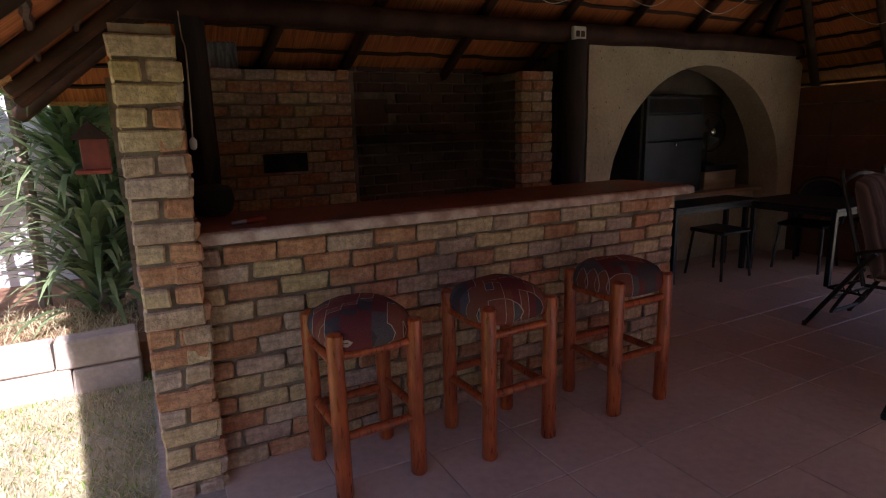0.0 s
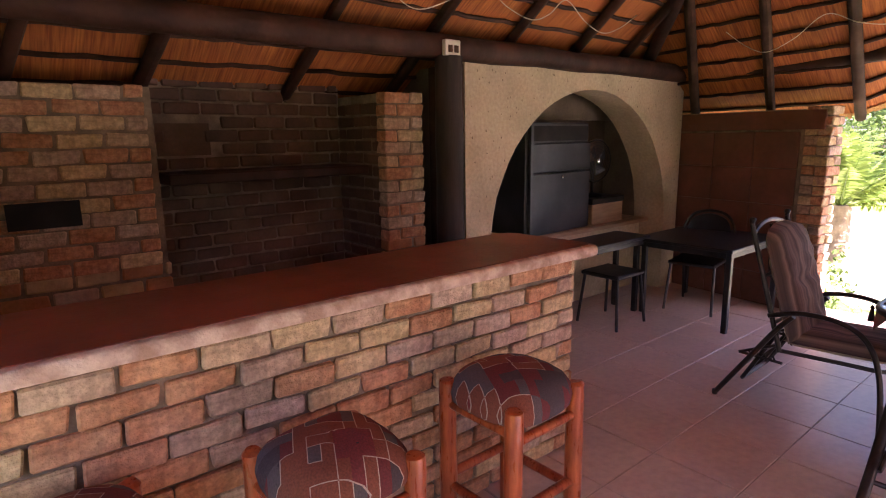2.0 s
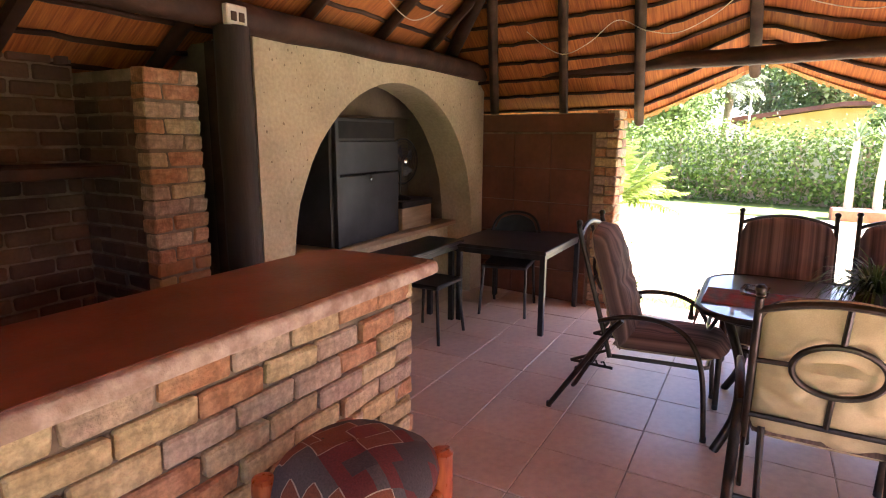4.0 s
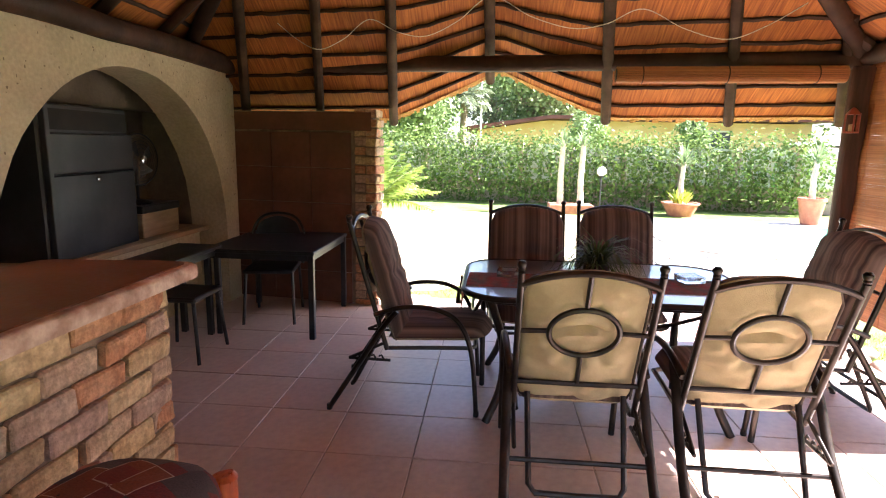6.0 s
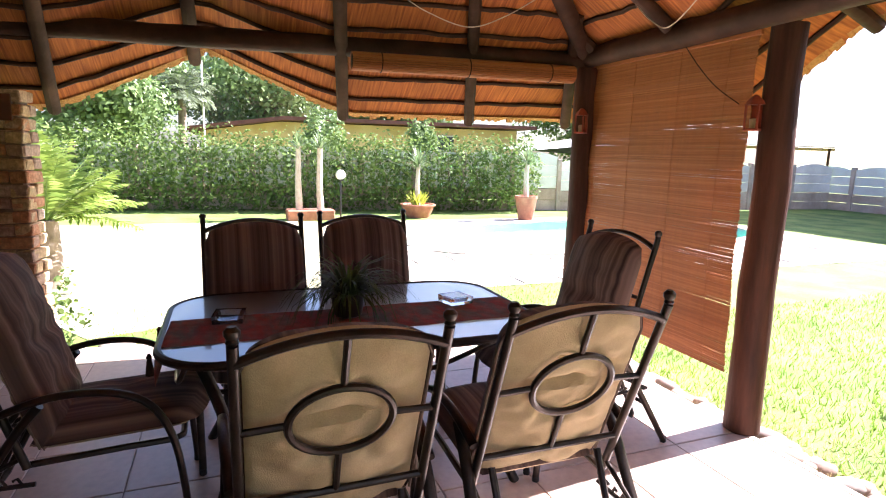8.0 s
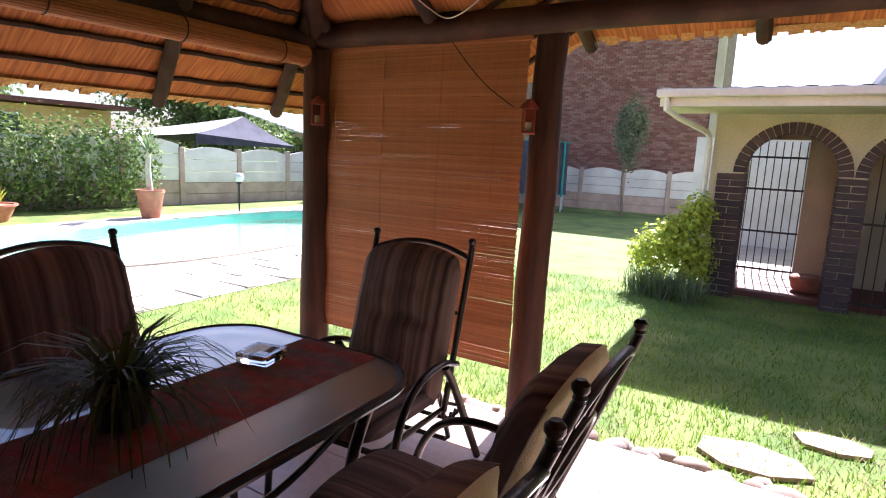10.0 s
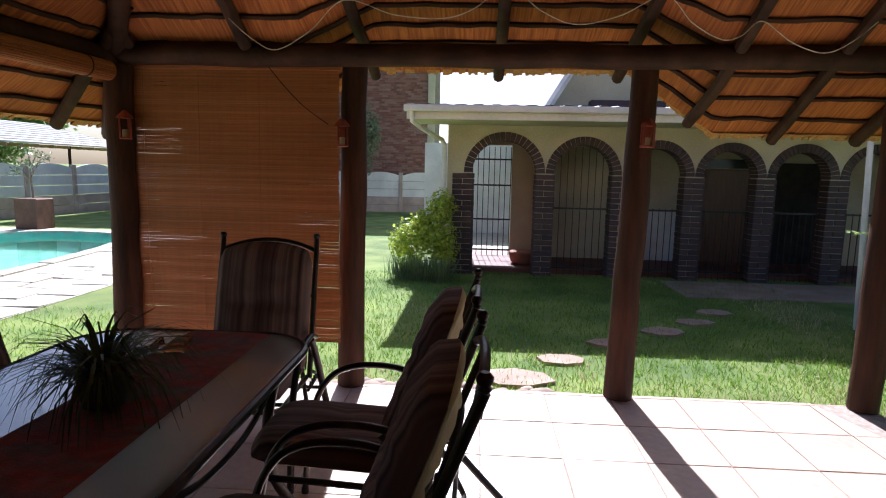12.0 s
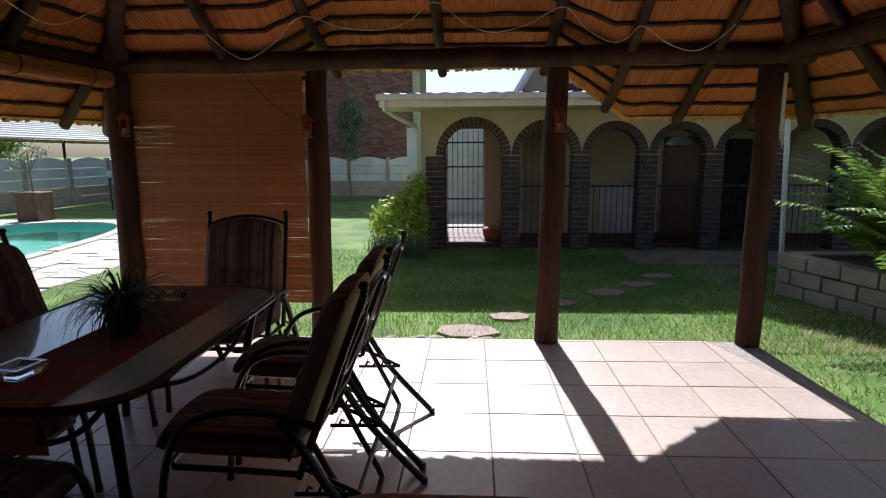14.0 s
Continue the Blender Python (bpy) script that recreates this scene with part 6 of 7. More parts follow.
# gable house behind and tall brick building
gable = thing("gabled_house", label="cream gabled house rising behind the low roof", category="house")
pts2 = [(1.75, 0.0), (1.75, 2.75), (-0.6, 6.6), (-3.0, 2.75), (-3.0, 0.0)]
g = Geo().add([(x, -9.6, z) for x, z in pts2] + [(x, -14, z) for x, z in pts2], [(0, 1, 2, 3, 4), (9, 8, 7, 6, 5), (0, 5, 6, 1), (3, 8, 9, 4)])
part("wall", g, m_wallcream, gable)
for s, (xa, za, xb, zb) in enumerate(((2.05, 2.35, -0.6, 6.75), (-3.3, 2.35, -0.6, 6.75))):
    g = Geo().add([(xa, -9.1, za), (xb, -9.1, zb), (xb, -14, zb), (xa, -14, za), (xa, -9.1, za + 0.14), (xb, -9.1, zb + 0.14), (xb, -14, zb + 0.14), (xa, -14, za + 0.14)],
                  [(3, 2, 1, 0), (4, 5, 6, 7), (0, 1, 5, 4), (1, 2, 6, 5), (2, 3, 7, 6), (3, 0, 4, 7)])
    part("roof", g, m_zinc, gable)
    part("bargeboard", Geo().tube([(xa, -9.08, za + 0.02), (xb, -9.08, zb + 0.02)], 0.07, 4), m_fascia, gable)
part("ledge", Geo().rbox((-1.2, -9.3, 2.68), (1.05, -9.0, 2.86), 0.01), m_clinker, gable, "purple brown ledge")
bb = thing("brick_building", label="tall red brown face brick building behind the fence", category="building")
part("wall", Geo().box((5.3, -30, -0.15), (16.0, -22.35, 9.0)), m_mortar, bb)
g = Geo()
rng = random.Random(2)
for c in range(62):
    z = 0.9 + c * 0.088
    u = 5.28 + (0.0 if c % 2 else 0.12)
    while u < 11.5:
        y0 = -22.30 + rng.uniform(-0.012, 0.012)
        g.box((u, -22.36, z), (u + 0.225, y0, z + 0.072))
        u += 0.245
tagged(part("bricks", g, m_redbrick, bb, "weathered face bricks"), kind="stuff")
part("verge", Geo().rbox((5.0, -22.5, 0), (5.28, -22.2, 9.0), 0.01), m_wallcream, bb, "cream plastered corner")
part("roof", Geo().box((4.8, -30.2, 9.0), (16.3, -22.0, 9.25)), m_roofred, bb)


# ---- precast walls ----
def precast(name, pts, height, label, step=1.55):
    th = thing(name, label=label, category="wall", kind="structure")
    for a, b in zip(pts, pts[1:]):
        a, b = Vector((*a, 0)), Vector((*b, 0))
        n = max(1, round((b - a).length / step))
        ang = math.degrees(math.atan2(b.y - a.y, b.x - a.x))
        L2 = (b - a).length / n
        for k in range(n):
            o = lerp(a, b, k / n)
            m = pose(o.x, o.y, 0, 0, 0, ang)
            part("post", Geo().rbox((-0.07, -0.08, -0.2), (0.07, 0.08, height + 0.02), 0.012).moved(m), m_precast_low, th)
            z = -0.15
            for j in range(5):
                h = (height + 0.15) / 5
                if j < 4:
                    part("panel", Geo().rbox((0.06, -0.025, z + 0.006), (L2 - 0.06, 0.025, z + h - 0.006), 0.01).moved(m), m_precast if j > 1 else m_precast_low, th)
                else:
                    g = Geo()
                    q = 12
                    for y in (-0.025, 0.025):
                        g.v += [(0.06 + (L2 - 0.12) * i / q, y, z + 0.006) for i in range(q + 1)] + [(0.06 + (L2 - 0.12) * i / q, y, z + h * 0.72 + 0.13 * math.sin(math.pi * i / q)) for i in range(q + 1)]
                    s2 = q + 1
                    for i in range(q):
                        g.f += [(i, i + 1, s2 + i + 1, s2 + i), (2 * s2 + i, 3 * s2 + i, 3 * s2 + i + 1, 2 * s2 + i + 1), (s2 + i, s2 + i + 1, 3 * s2 + i + 1, 3 * s2 + i)]
                    part("panel", g.moved(m), m_precast, th)
                z += h
    return th


precast("wall_garden_east", [(19.4, 6.0), (16.8, -8.6)], 1.6, "white precast concrete garden wall behind the hedge")
precast("wall_garden_pool", [(16.8, -8.6), (15.8, -19.2)], 1.42, "white precast concrete garden wall with arched panels and tan base", 1.72)
precast("wall_garden_south", [(16.6, -19.2), (3.0, -19.6)], 1.35, "white precast concrete fence with arched panels")

# ---- planting ----
rng = random.Random(41)
g = Geo()
for k in range(44):
    f = k / 43
    y = 6.3 - 13.7 * f
    x = 19.4 + (16.8 - 19.4) * (6.0 - y) / 15.0 - 0.5
    leaf_cloud(g, (x + rng.uniform(-0.1, 0.1), y, 0.95 + rng.uniform(-0.05, 0.05)), (0.55, 0.42, 1.12 + rng.uniform(-0.06, 0.1)), 520, 0.108, rng, 0.75, 0.2, -0.1)
hedge = thing("hedge", label="dense clipped green creeper hedge along the garden wall", category="hedge")
part("leaves", g, m_hedge, hedge)
g = Geo()
for k in range(20):
    y = 6.0 - 12.6 * k / 19
    x = 19.4 + (16.8 - 19.4) * (6.0 - y) / 15.0 - 0.45
    g.tube([(x, y, -0.15), (x + rng.uniform(-0.1, 0.1), y + rng.uniform(-0.2, 0.2), 0.7), (x, y + rng.uniform(-0.3, 0.3), 1.5)], [0.03, 0.02, 0.008], 6)
tagged(part("stem", g, m_bark, hedge), kind="stuff")


def tree(x, y, h, r, n, leaf, material, label, seed, trunk=0.14):
    rng = random.Random(seed)
    t = thing("tree", (0, 0, 0), label, "tree", "trees beyond the wall")
    tg, lg = Geo(), Geo()
    top = Vector((x + rng.uniform(-0.3, 0.3), y + rng.uniform(-0.3, 0.3), h * 0.62))
    tg.tube([(x, y, -0.2), lerp((x, y, 0), top, 0.5) + Vector((0.1, 0.05, 0)), top], [trunk, trunk * 0.75, trunk * 0.4], 8)
    for k in range(13):
        a, el = rng.uniform(0, 6.283), rng.uniform(-0.15, 1.1)
        d = Vector((math.cos(a) * math.cos(el), math.sin(a) * math.cos(el), math.sin(el)))
        e = top + Vector((d.x * r, d.y * r, d.z * h * 0.33)) * rng.uniform(0.55, 0.95)
        st = lerp((x, y, 0), top, rng.uniform(0.6, 1.0))
        tg.tube([st, lerp(st, e, 0.5) + Vector((0, 0, 0.12)), e], [trunk * 0.4, trunk * 0.22, 0.015], 5)
        if k % 4 == 0:
            leaf_cloud(lg, st, (r * 0.7, r * 0.7, h * 0.24), n // 13, leaf, rng, 0.3, 0.3)
        leaf_cloud(lg, e, (r * 0.55, r * 0.55, h * 0.2), n // 13, leaf, rng, 0.25, 0.3)
    part("trunk", tg, m_bark, t, smooth=True)
    part("crown", lg, material, t)
    return t


tree(21.5, 5.0, 4.9, 2.1, 5200, 0.18, m_tree, "leafy green tree rising behind the hedge", 1)
tree(22.3, 3.7, 3.9, 1.3, 4200, 0.15, m_tree, "leafy green tree rising behind the hedge", 11)
tree(40.0, -3.5, 7.5, 4.5, 8000, 0.3, m_tree, "tall green tree in the distance", 13)
tree(34.0, 0.6, 6.6, 2.2, 5200, 0.2, m_olive, "grey green feathery tree behind the hedge", 2)
tree(30.5, -1.0, 6.4, 3.0, 8400, 0.23, m_tree, "broad green tree behind the yellow house", 3)
tree(33, -7.5, 5.6, 3.2, 8400, 0.23, m_tree, "broad green tree behind the yellow house", 4)
tree(27.5, -17.0, 5.2, 3.2, 8400, 0.23, m_tree, "dark green tree beyond the garden wall", 5)
tree(25.0, 9.5, 6.0, 3.0, 8000, 0.207, m_tree, "leafy green tree rising behind the hedge", 6)
tree(30.0, -26.0, 6.5, 4.0, 8400, 0.276, m_tree, "dark green tree beyond the garden wall", 7)
tree(38.0, 6.0, 8.5, 4.5, 8400, 0.299, m_tree, "tall green tree in the distance", 8)
tree(7.0, -17.3, 3.7, 0.5, 2200, 0.1, m_olive, "slender grey green young tree before the fence", 9, 0.05)

tree(22.6, -2.3, 3.0, 0.85, 2600, 0.13, m_tree, "small green tree before the yellow house", 21, 0.06)
tree(23.2, -6.4, 2.9, 0.7, 2200, 0.13, m_tree, "small green tree before the yellow house", 22, 0.06)

tree(25.0, -17.8, 3.0, 2.2, 4200, 0.2, m_tree, "dark green tree beyond the garden wall", 23)
tree(25.5, -22.0, 3.0, 2.4, 4200, 0.2, m_tree, "dark green tree beyond the garden wall", 24)

# palm and lamp post behind the hedge
pt = thing("palm_tree", label="grey green palm with drooping fronds behind the hedge", category="palm")
part("trunk", Geo().tube([(24.0, 2.3, -0.2), (24.05, 2.25, 1.7), (24.0, 2.2, 3.3)], [0.17, 0.14, 0.13], 10), m_bark, pt, smooth=True)
g, st = Geo(), Geo()
rng = random.Random(61)
for k in range(42):
    frond(g, st, (24.0, 2.2, 3.3), rng.uniform(0, 6.283), rng.uniform(0.1, 1.3), rng.uniform(1.0, 1.5), rng.uniform(1.1, 2.0), 0.34, rng, 24)
part("leaves", g, m_olive, pt)
tagged(part("stalk", st, m_frond, pt), kind="stuff")
lp = thing("lamp_post", label="thin pale metal post rising beyond the hedge", category="post")
part("post", Geo().tube([(24.5, 1.55, -0.2), (24.5, 1.55, 4.6)], 0.035, 8), m_precast, lp, smooth=True)

yh = thing("yellow_house", label="yellow plastered house with a dark red roof beyond the hedge", category="house")
yz = [(1.7, -0.15), (1.7, 2.22), (-1.2, 2.66), (-12.0, 2.66), (-12.0, -0.15)]
part("wall", Geo().add([(26, y, z) for y, z in yz] + [(33, y, z) for y, z in yz], [(0, 1, 2, 3, 4), (9, 8, 7, 6, 5), (0, 5, 6, 1), (1, 6, 7, 2), (2, 7, 8, 3), (3, 8, 9, 4)]), m_yellow, yh)
for a, b in (((2.2, 2.2), (-1.3, 2.72)), ((-1.3, 2.72), (-12.6, 2.74))):
    vs = [(x, y, z + dz) for x in (25.2, 33.5) for dz in (-0.02, 0.13) for y, z in (a, b)]
    part("roof", Geo().add(vs, [(0, 1, 3, 2), (4, 6, 7, 5), (0, 4, 5, 1), (2, 3, 7, 6), (0, 2, 6, 4), (1, 5, 7, 3)]), m_roofred, yh, "dark red roof sheets")
w1 = part("window", Geo().box((25.96, -8.8, 1.4), (26.0, -7.2, 2.3)), m_pane, yh)
part("frame", Geo().rbox((25.93, -8.85, 1.35), (25.97, -7.15, 1.42), 0.004).rbox((25.93, -8.85, 2.28), (25.97, -7.15, 2.35), 0.004).rbox((25.93, -8.03, 1.35), (25.97, -7.97, 2.35), 0.004), m_fascia, w1)
part("window", Geo().box((25.96, -3.2, 1.5), (26.0, -2.2, 2.3)), m_pane, yh)


def yucca(x, y, h, n, ln, label, seed, pot=None, trunk_r=0.06):
    rng = random.Random(seed)
    t = thing("potted_yucca" if pot else "yucca", (x, y, -0.12), label, "plant")
    z0 = 0.0
    if pot:
        r, ph = pot
        z0 = ph - 0.04
        part("pot", Geo().lathe([(r * 0.68, 0), (r * 0.8, ph * 0.3), (r, ph * 0.85), (r * 1.1, ph * 0.9), (r * 1.1, ph), (r * 0.95, ph), (r * 0.9, ph * 0.92)], 22), m_terra, t, "terracotta pot", smooth=True)
    part("trunk", Geo().tube([(0, 0, max(0, z0 - 0.1)), (0.03, 0.02, z0 + (h - z0) * 0.5), (0, 0, h)], [trunk_r * 1.2, trunk_r, trunk_r * 0.8], 10), m_pale_trunk, t, smooth=True)
    g = Geo()
    for _ in range(n):
        strap(g, (0, 0, h - rng.random() * 0.12), rng.uniform(0, 6.283), rng.uniform(0.05, 1.5), ln * rng.uniform(0.7, 1.1), 0.028, rng.uniform(0.1, 0.9), rng, 4)
    part("leaves", g, m_straphang, t, "stiff pointed leaves")
    return t, g


yucca(14.6, -6.3, 1.5, 70, 0.55, "spiky yucca in a tall terracotta pot by the pool", 3, (0.27, 0.62))
yucca(15.7, -3.75, 1.35, 70, 0.52, "spiky yucca in a wide terracotta bowl by the pool", 4, (0.42, 0.34))
for k, (x, y) in enumerate(((15.6, -0.75), (15.6, -1.25))):
    yucca(x, y, 1.75, 60, 0.42, "slim pale-stemmed yucca in a brick planter", 6 + k, None, 0.075)
part_box = thing("planter_box", label="low terracotta planter box holding two yuccas", category="planter")
part("box", Geo().rbox((15.35, -1.55, -0.14), (15.9, -0.45, 0.12), 0.02), m_terra, part_box)
rng = random.Random(15)
t = thing("agave_plant", (15.7, -3.75, 0.2), "small spiky rosette in the terracotta bowl", "plant")
g = Geo()
for _ in range(50):
    strap(g, (rng.uniform(-0.15, 0.15), rng.uniform(-0.15, 0.15), 0), rng.uniform(0, 6.283), rng.uniform(0.1, 1.1), 0.42, 0.03, 0.6, rng, 4)
part("leaves", g, m_gold, t)


def globe_lamp(x, y, h):
    t = thing("garden_lamp", (x, y, -0.12), "white globe garden lamp on a black post", "lamp", "garden lamps")
    part("post", Geo().tube([(0, 0, 0), (0, 0, h)], 0.022, 8), m_black, t, smooth=True)
    part("collar", Geo().lathe([(0.06, h - 0.03), (0.07, h), (0.04, h + 0.02)], 12), m_black, t, smooth=True)
    part("globe", Geo().lathe([(0.12 * math.sin(a) + 0.002, h + 0.12 - 0.12 * math.cos(a)) for a in [k * math.pi / 10 for k in range(11)]], 16), m_white, t, "white globe", smooth=True)


globe_lamp(15.7, -1.75, 0.95)
globe_lamp(14.5, -8.6, 0.75)
globe_lamp(13.6, -13.88, 0.95)
sq = thing("square_planter", (13.9, -11.22, -0.12), "square brown planter with a small bare tree", "planter")
part("box", Geo().rbox((-0.29, -0.29, 0), (0.29, 0.29, 0.74), 0.02), m_planter, sq)
tg, lg = Geo(), Geo()
rng = random.Random(6)
tg.tube([(0, 0, 0.6), (0.03, 0, 1.2), (0.0, 0.05, 1.8)], [0.025, 0.02, 0.01], 6)
for k in range(9):
    a = k * 0.7
    e = Vector((0.35 * math.cos(a), 0.35 * math.sin(a), 1.35 + 0.07 * k))
    tg.tube([(0, 0, 1.0 + 0.07 * k), lerp((0, 0, 1.1 + 0.07 * k), e, 0.6), e], [0.012, 0.008, 0.004], 5)
    leaf_cloud(lg, e, (0.16, 0.16, 0.14), 26, 0.06, rng, 0.2)
part("stem", tg, m_bark, sq)
part("leaves", lg, m_olive, sq)

# shade canopies beyond the wall
cn = thing("shade_canopy", label="pyramid shade canopy, one side coloured lit and the others shaded", category="canopy")
ap = (18.9, -12.5, 2.55)
cs = [(18.0, -9.95, 1.86), (18.0, -14.0, 1.62), (21.8, -14.4, 1.7), (20.6, -8.5, 1.78)]
# light and shade of the sides are put into pale and dark cloth
sides = (("shaded_side", 0, 1, m_canvas, "cloth coloured dark as in shade"), ("back", 1, 2, m_canvas, ""), ("back", 2, 3, m_canvas, ""), ("lit_side", 3, 0, m_canvas_lit, "cloth coloured pale as in light"))
for nm, i, j, mt, lb in sides:
    g = Geo()
    n = 8
    for r in range(n + 1):
        for c in range(n + 1):
            p = lerp(lerp(cs[i], cs[j], c / n), ap, r / n)
            sag = 0.16 * math.sin(math.pi * c / n) * (1 - r / n) * 0.5 + 0.07 * math.sin(math.pi * r / n)
            g.v.append((p.x, p.y, p.z - sag))
    for r in range(n):
        for c in range(n):
            k = r * (n + 1) + c
            g.f.append((k, k + 1, k + n + 2, k + n + 1))
    part(nm, g, mt, cn, lb, smooth=True)
part("valance", Geo().add([cs[0], cs[1], (18.0, -14.0, 1.55), (18.0, -9.95, 1.55)], [(0, 1, 2, 3)]), m_canvas, cn, "cloth coloured dark as in shade")
for x, y, z in cs:
    part("pole", Geo().tube([(x, y, -0.15), (x, y, z)], 0.04, 8), m_black, cn)
# trampoline on the far lawn
tp = thing("trampoline", (10.05, -17.2, -0.12), "round trampoline with dark safety net and teal padding", "trampoline")
n = 40
part("mat", Geo().lathe([(0.002, 0.55), (1.02, 0.55), (1.02, 0.57)], n), m_canvas, tp, "black jumping mat")
part("padding", Geo().lathe([(1.0, 0.55), (1.16, 0.55), (1.18, 0.575), (1.0, 0.585)], n), m_teal, tp, "teal edge padding", smooth=True)
part("net", Geo().lathe([(1.13, 0.58), (1.12, 1.4), (1.13, 2.26)], n), m_canvas, tp, "dark safety net", smooth=True)
part("top_hoop", Geo().tube([(1.14 * math.cos(k * math.pi / 16), 1.14 * math.sin(k * math.pi / 16), 2.27) for k in range(32)], 0.02, 6, closed=True), m_teal, tp, smooth=True)
for k in range(6):
    x, y = 1.17 * math.cos(k * math.pi / 3 + 2.9), 1.17 * math.sin(k * math.pi / 3 + 2.9)
    part("pole", Geo().tube([(x, y, 0.5), (x, y, 2.3)], 0.04, 8), m_teal, tp, "teal foam sleeve", smooth=True)
    part("leg", Geo().tube([(x, y, 0.0), (x, y, 0.56)], 0.022, 8), m_precast, tp, "pale steel leg", smooth=True)
cp = thing("carport", label="pale corrugated carport roof beyond the wall", category="carport")
for k in range(10):
    x0, x1 = 18.2 + 0.43 * k, 18.2 + 0.43 * (k + 1) + 0.04
    z0, z1 = 2.12 + 0.103 * k, 2.12 + 0.103 * (k + 1) + 0.005
    part("roof_sheet", Geo().add([(x0, -14.6, z0 + 0.05), (x1, -14.6, z1), (x1, -22.6, z1), (x0, -22.6, z0 + 0.05), (x0, -14.6, z0), (x1, -14.6, z1 - 0.03), (x1, -22.6, z1 - 0.03), (x0, -22.6, z0)],
                                 [(0, 1, 2, 3), (7, 6, 5, 4), (0, 3, 7, 4), (1, 5, 6, 2), (0, 4, 5, 1), (3, 2, 6, 7)]), m_fascia, cp)
for k in range(12):
    y = -14.8 - 0.7 * k
    part("rafter", Geo().rbox((18.15, y - 0.03, 2.0), (18.9, y + 0.03, 2.1), 0.004), m_wood, cp, "pale timber rafter end")
for y in (-14.8, -18.5, -22.4):
    part("post", Geo().tube([(18.3, y, -0.15), (18.3, y, 2.1)], 0.05, 8), m_pole_x, cp)

# golden shrub and lavender at the house corner
rng = random.Random(19)
sh = thing("golden_shrub", (-0.26, 0, 0), label="bright yellow green shrub at the corner of the house", category="shrub")
g = Geo()
for c, r, n in (((4.02, -6.6, 0.5), (0.36, 0.34, 0.4), 900), ((3.92, -6.6, 0.95), (0.24, 0.24, 0.3), 600), ((4.42, -6.6, 0.40), (0.34, 0.30, 0.40), 800), ((3.88, -6.5, 0.3), (0.24, 0.24, 0.34), 450), ((4.2, -6.55, 0.72), (0.2, 0.2, 0.22), 350)):
    leaf_cloud(g, c, r, int(n * 1.6), 0.062, rng, 0.3, 0.5)
part("leaves", g, m_gold, sh)
part("stems", Geo().tube([(4.02, -6.6, -0.12), (4.02, -6.6, 0.4), (3.95, -6.6, 0.9)], [0.03, 0.02, 0.01], 6), m_bark, sh)
lv = thing("lavender_bush", (-0.26, 0, 0), label="dark grey green low bush beneath the golden shrub", category="shrub")
g = Geo()
for c in ((4.2, -6.25, 0.12), (3.9, -6.22, 0.1), (4.42, -6.35, 0.08)):
    for _ in range(260):
        strap(g, (c[0] + rng.gauss(0, 0.12), c[1] + rng.gauss(0, 0.1), -0.12), rng.uniform(0, 6.283), rng.uniform(0, 0.7), rng.uniform(0.25, 0.42), 0.008, 0.4, rng, 3)
part("leaves", g, m_straphang, lv)

# cycad by the screen wall
rng = random.Random(23)
cy = thing("cycad", label="light green cycad palm outside the screen wall", category="palm")
g, st = Geo(), Geo()
for k in range(46):
    frond(g, st, (9.3, 2.78, 0.62), rng.uniform(0, 6.283), rng.uniform(0.1, 1.3), rng.uniform(0.85, 1.2), rng.uniform(0.2, 0.7), 0.24, rng, 26)
part("leaves", g, m_frond, cy)
tagged(part("ribs", st, m_frond, cy), kind="stuff")
part("trunk", Geo().tube([(9.3, 2.78, -0.12), (9.3, 2.78, 0.66)], [0.16, 0.13], 10), m_bark, cy, smooth=True)
ck = thing("ground_creeper", label="low leafy creeper at the foot of the screen wall", category="plant")
g = Geo()
for _ in range(9):
    leaf_cloud(g, (6.68 + rng.uniform(-0.05, 0.15), 2.02 + rng.uniform(-0.15, 0.1), rng.uniform(-0.05, 0.6)), (0.1, 0.1, 0.13), 26, 0.05, rng, 0.2)
part("leaves", g, m_hedge, ck)

# block planter with a feather palm
pl = thing("block_planter", label="raised cement block planter on the lawn", category="planter")
pa, pb = Vector((-0.88, -3.95, 0)), Vector((-1.25, -2.75, 0))
ang = math.degrees(math.atan2((pb - pa).y, (pb - pa).x))
L3 = (pb - pa).length
for c in range(3):
    z = -0.14 + c * 0.17
    u = -0.2 if c % 2 else 0.0
    while u < L3 + 1.2:
        a, b = max(u, 0), min(u + 0.39, L3 + 1.2)
        if b - a > 0.05:
            part("block", Geo().rbox((a, -0.1, z), (b - 0.012, 0.1, z + 0.158), 0.01, 0.004).moved(pose(pa.x, pa.y, 0, 0, 0, ang)), m_block, pl)
        u += 0.4
    u = 0.0 if c % 2 else -0.2
    while u < 2.4:
        a, b = max(u, 0.1), min(u + 0.39, 2.4)
        if b - a > 0.05:
            part("block", Geo().rbox((a, -0.1, z), (b - 0.012, 0.1, z + 0.158), 0.01, 0.004).moved(pose(pa.x, pa.y + 0.05, 0, 0, 0, 180)), m_block, pl)
        u += 0.4
part("soil", Geo().prism([(-0.95, -3.85), (-1.3, -2.2), (-3.2, -1.8), (-3.2, -3.85)], -0.14, 0.3), m_soil, pl, "red garden soil")
pm = thing("feather_palm", label="bushy green feather palm growing in the block planter", category="palm")
g, st = Geo(), Geo()
rng = random.Random(27)
for k in range(190):
    x, y = -2.05 + rng.gauss(0, 0.28), -3.0 + rng.gauss(0, 0.3)
    frond(g, st, (x, y, 0.3), rng.uniform(0, 6.283), rng.uniform(0.02, 0.8), rng.uniform(0.9, 1.9), rng.uniform(0.5, 1.4), 0.19, rng, 32)
part("leaves", g, m_frond, pm)
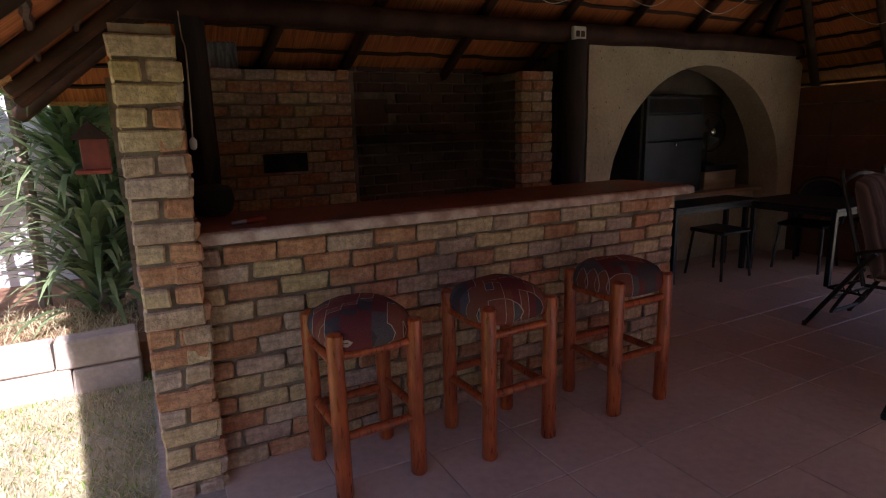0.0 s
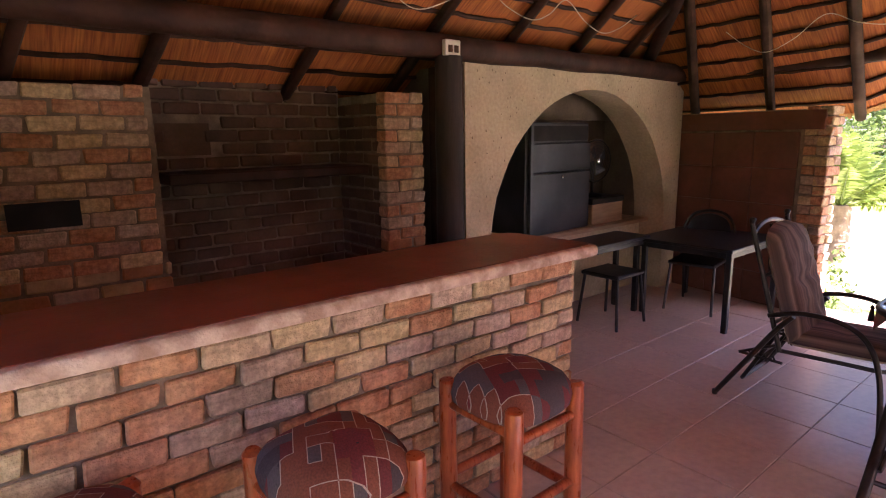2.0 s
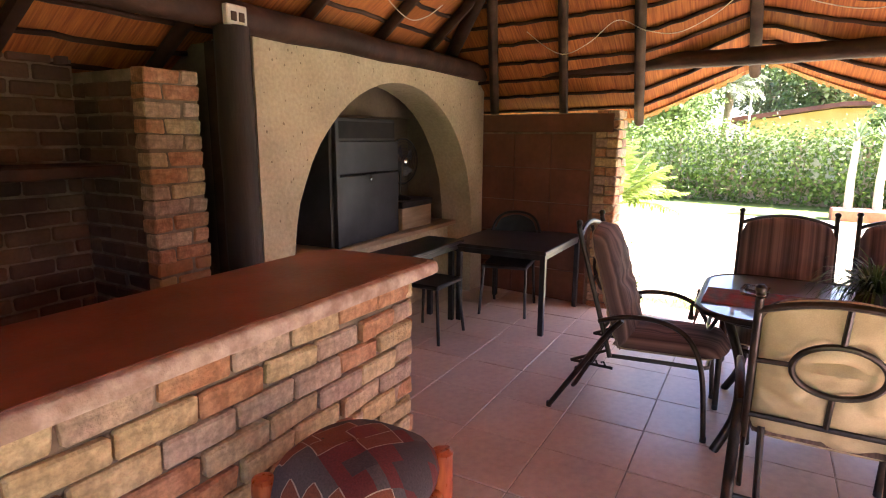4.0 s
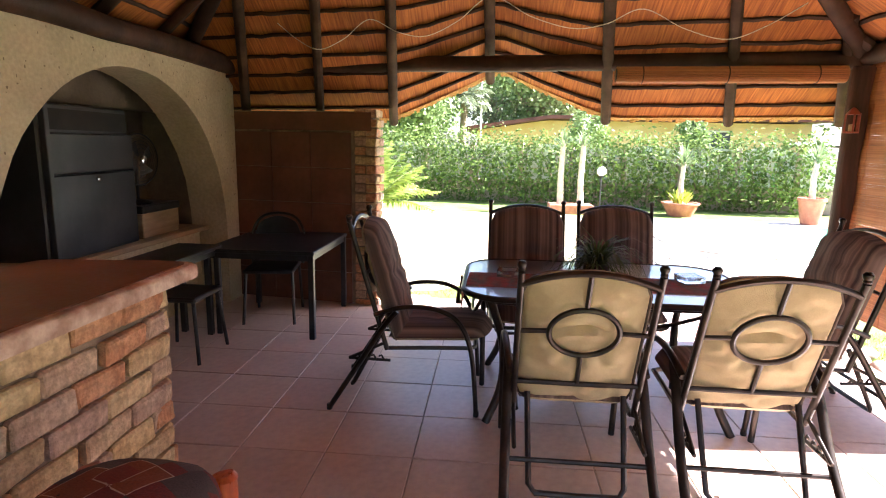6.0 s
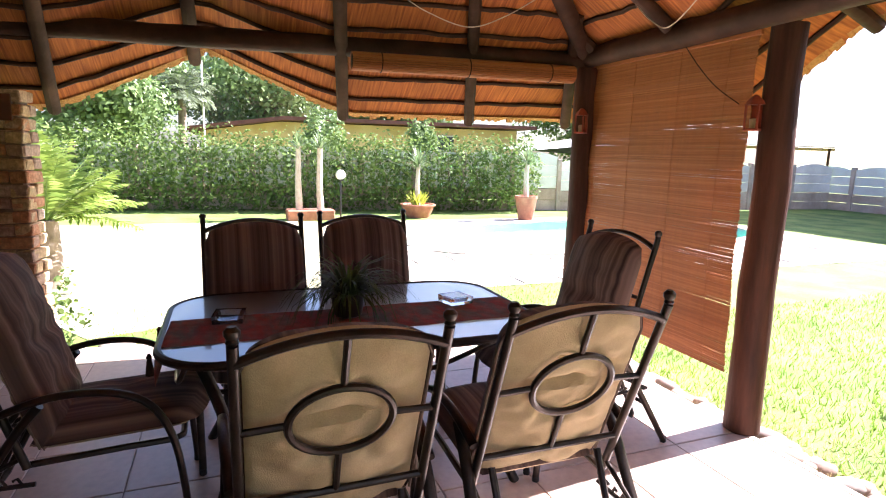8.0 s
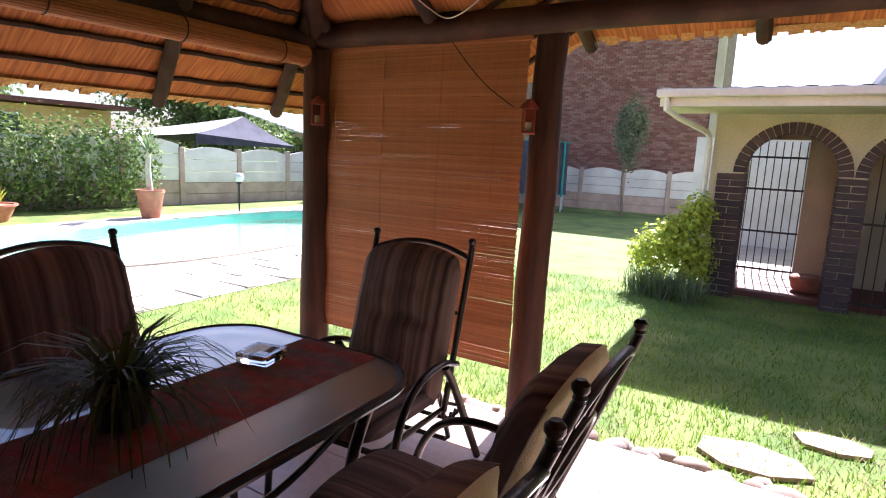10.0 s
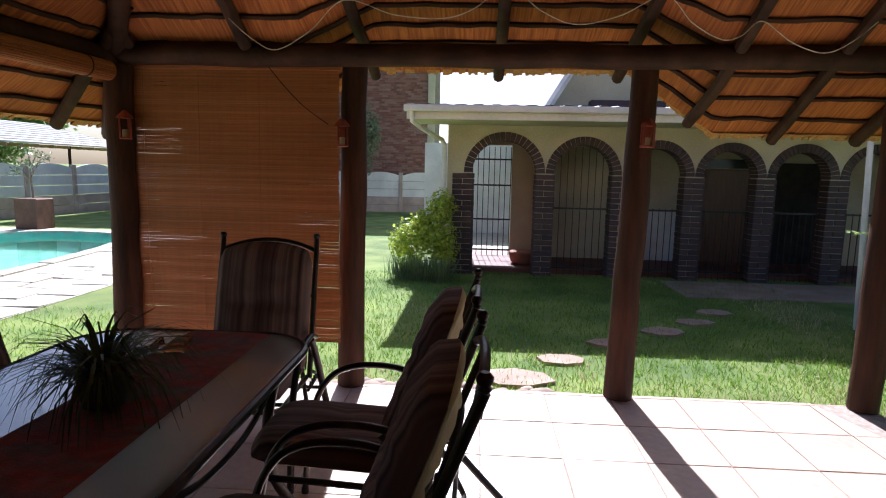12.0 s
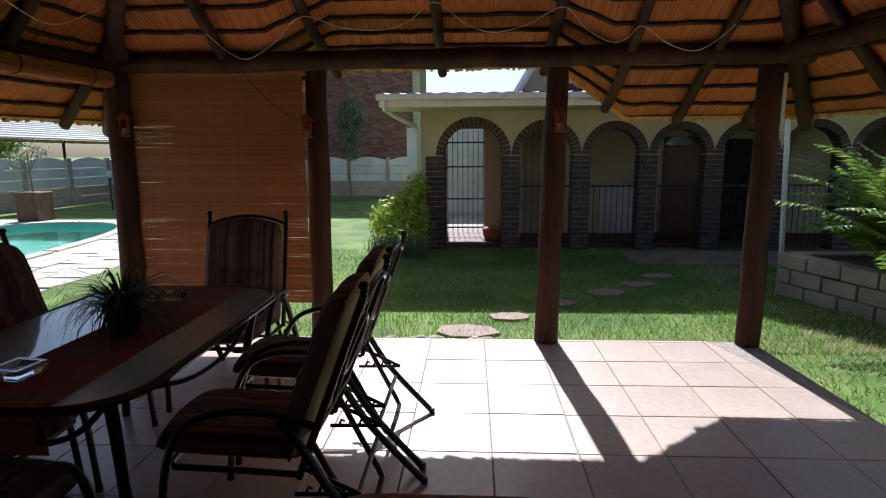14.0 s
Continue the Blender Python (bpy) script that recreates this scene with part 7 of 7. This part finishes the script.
tagged(part("stalk", st, m_frond, pm), kind="stuff")
gp = thing("steel_pole", label="grey steel pole standing behind the planter", category="pole")
part("pole", Geo().tube([(-1.02, -4.25, -0.15), (-0.95, -4.3, 2.2)], 0.03, 10), m_precast, gp, smooth=True)

# ---- bed beside the brick column ----
rng = random.Random(33)
low = thing("block_edging", label="low pale cement block wall edging a garden bed", category="wall")
for c, (z0, z1) in enumerate(((-0.14, 0.04), (0.05, 0.23))):
    u = -0.29
    k = 0
    while u > -4:
        w = (0.40 if c == 0 else 0.48)
        part("block", Geo().rbox((u - w, 3.66 - 0.03 * u - 0.0 + c * 0.02, z0), (u - 0.012, 3.86, z1), 0.012, 0.006), m_block, low)
        u -= w
        k += 1
bed = solid("soil_bed", Geo().prism([(-0.24, 3.84), (-0.24, 6.2), (-5, 6.2), (-5, 3.84)], -0.14, 0.1), m_soil, "red soil garden bed with dry leaves", "soil", kind="structure")
g = Geo()
for _ in range(2600):
    x, y = rng.uniform(-2.2, -0.3), rng.uniform(4.05, 5.0)
    strap(g, (x, y, 0.1), rng.uniform(0, 6.283), rng.uniform(0.5, 1.5), rng.uniform(0.05, 0.16), 0.004, 0.5, rng, 2)
solid("straw_litter", g, m_dry, "dry straw mulch on the soil bed", "mulch", kind="stuff")
sd = thing("wall_plank", label="white plank garden wall catching the sun", category="wall", kind="structure")
for k in range(12):
    z = -0.1 + 0.195 * k
    part("plank", Geo().rbox((-6, 6.2 + rng.uniform(-0.004, 0.004), z), (-0.2, 6.25, z + 0.188), 0.006), m_siding, sd)
part("backing", Geo().box((-6, 6.255, -0.15), (1.5, 6.3, 2.3)), m_siding, sd)
dp = thing("strap_leaf_plant", label="tall drooping strap-leaved plant beside the brick column", category="plant")
g = Geo()
for x, y, h in ((-0.62, 5.0, 1.8), (-1.0, 5.25, 2.1), (-0.45, 5.2, 1.45), (-0.55, 4.75, 0.8), (-1.3, 4.9, 2.15), (-0.5, 4.9, 1.1)):
    part("stem", Geo().tube([(x, y, 0.1), (x + 0.03, y, h * 0.5), (x, y, h)], [0.05, 0.045, 0.035], 8), m_bark, dp, smooth=True)
    far = x < -0.8
    for _ in range(70 if far else 130):
        strap(g, (x, y, h - (0.3 if far else 0.8) * rng.random()), rng.uniform(0, 6.283), rng.uniform(0.3, 1.3), rng.uniform(0.55, 0.95) if far else rng.uniform(0.7, 1.2), 0.05, rng.uniform(1.2, 2.1), rng, 7)
part("leaves", g, m_straphang, dp, "long drooping green leaves")
for x, y, h, r in ((-1.6, 5.7, 1.3, 0.6), (-0.4, 5.9, 1.5, 0.5)):
    b2 = thing("dark_shrub", label="dark leafy shrub against the plank wall", category="shrub", group="shrubs behind the column")
    part("leaves", leaf_cloud(Geo(), (x, y, h), (r, 0.25, 0.5), 700, 0.1, rng, 0.3), m_tree, b2)
    part("stem", Geo().tube([(x, y, 0.1), (x, y, h)], 0.02, 6), m_bark, b2)
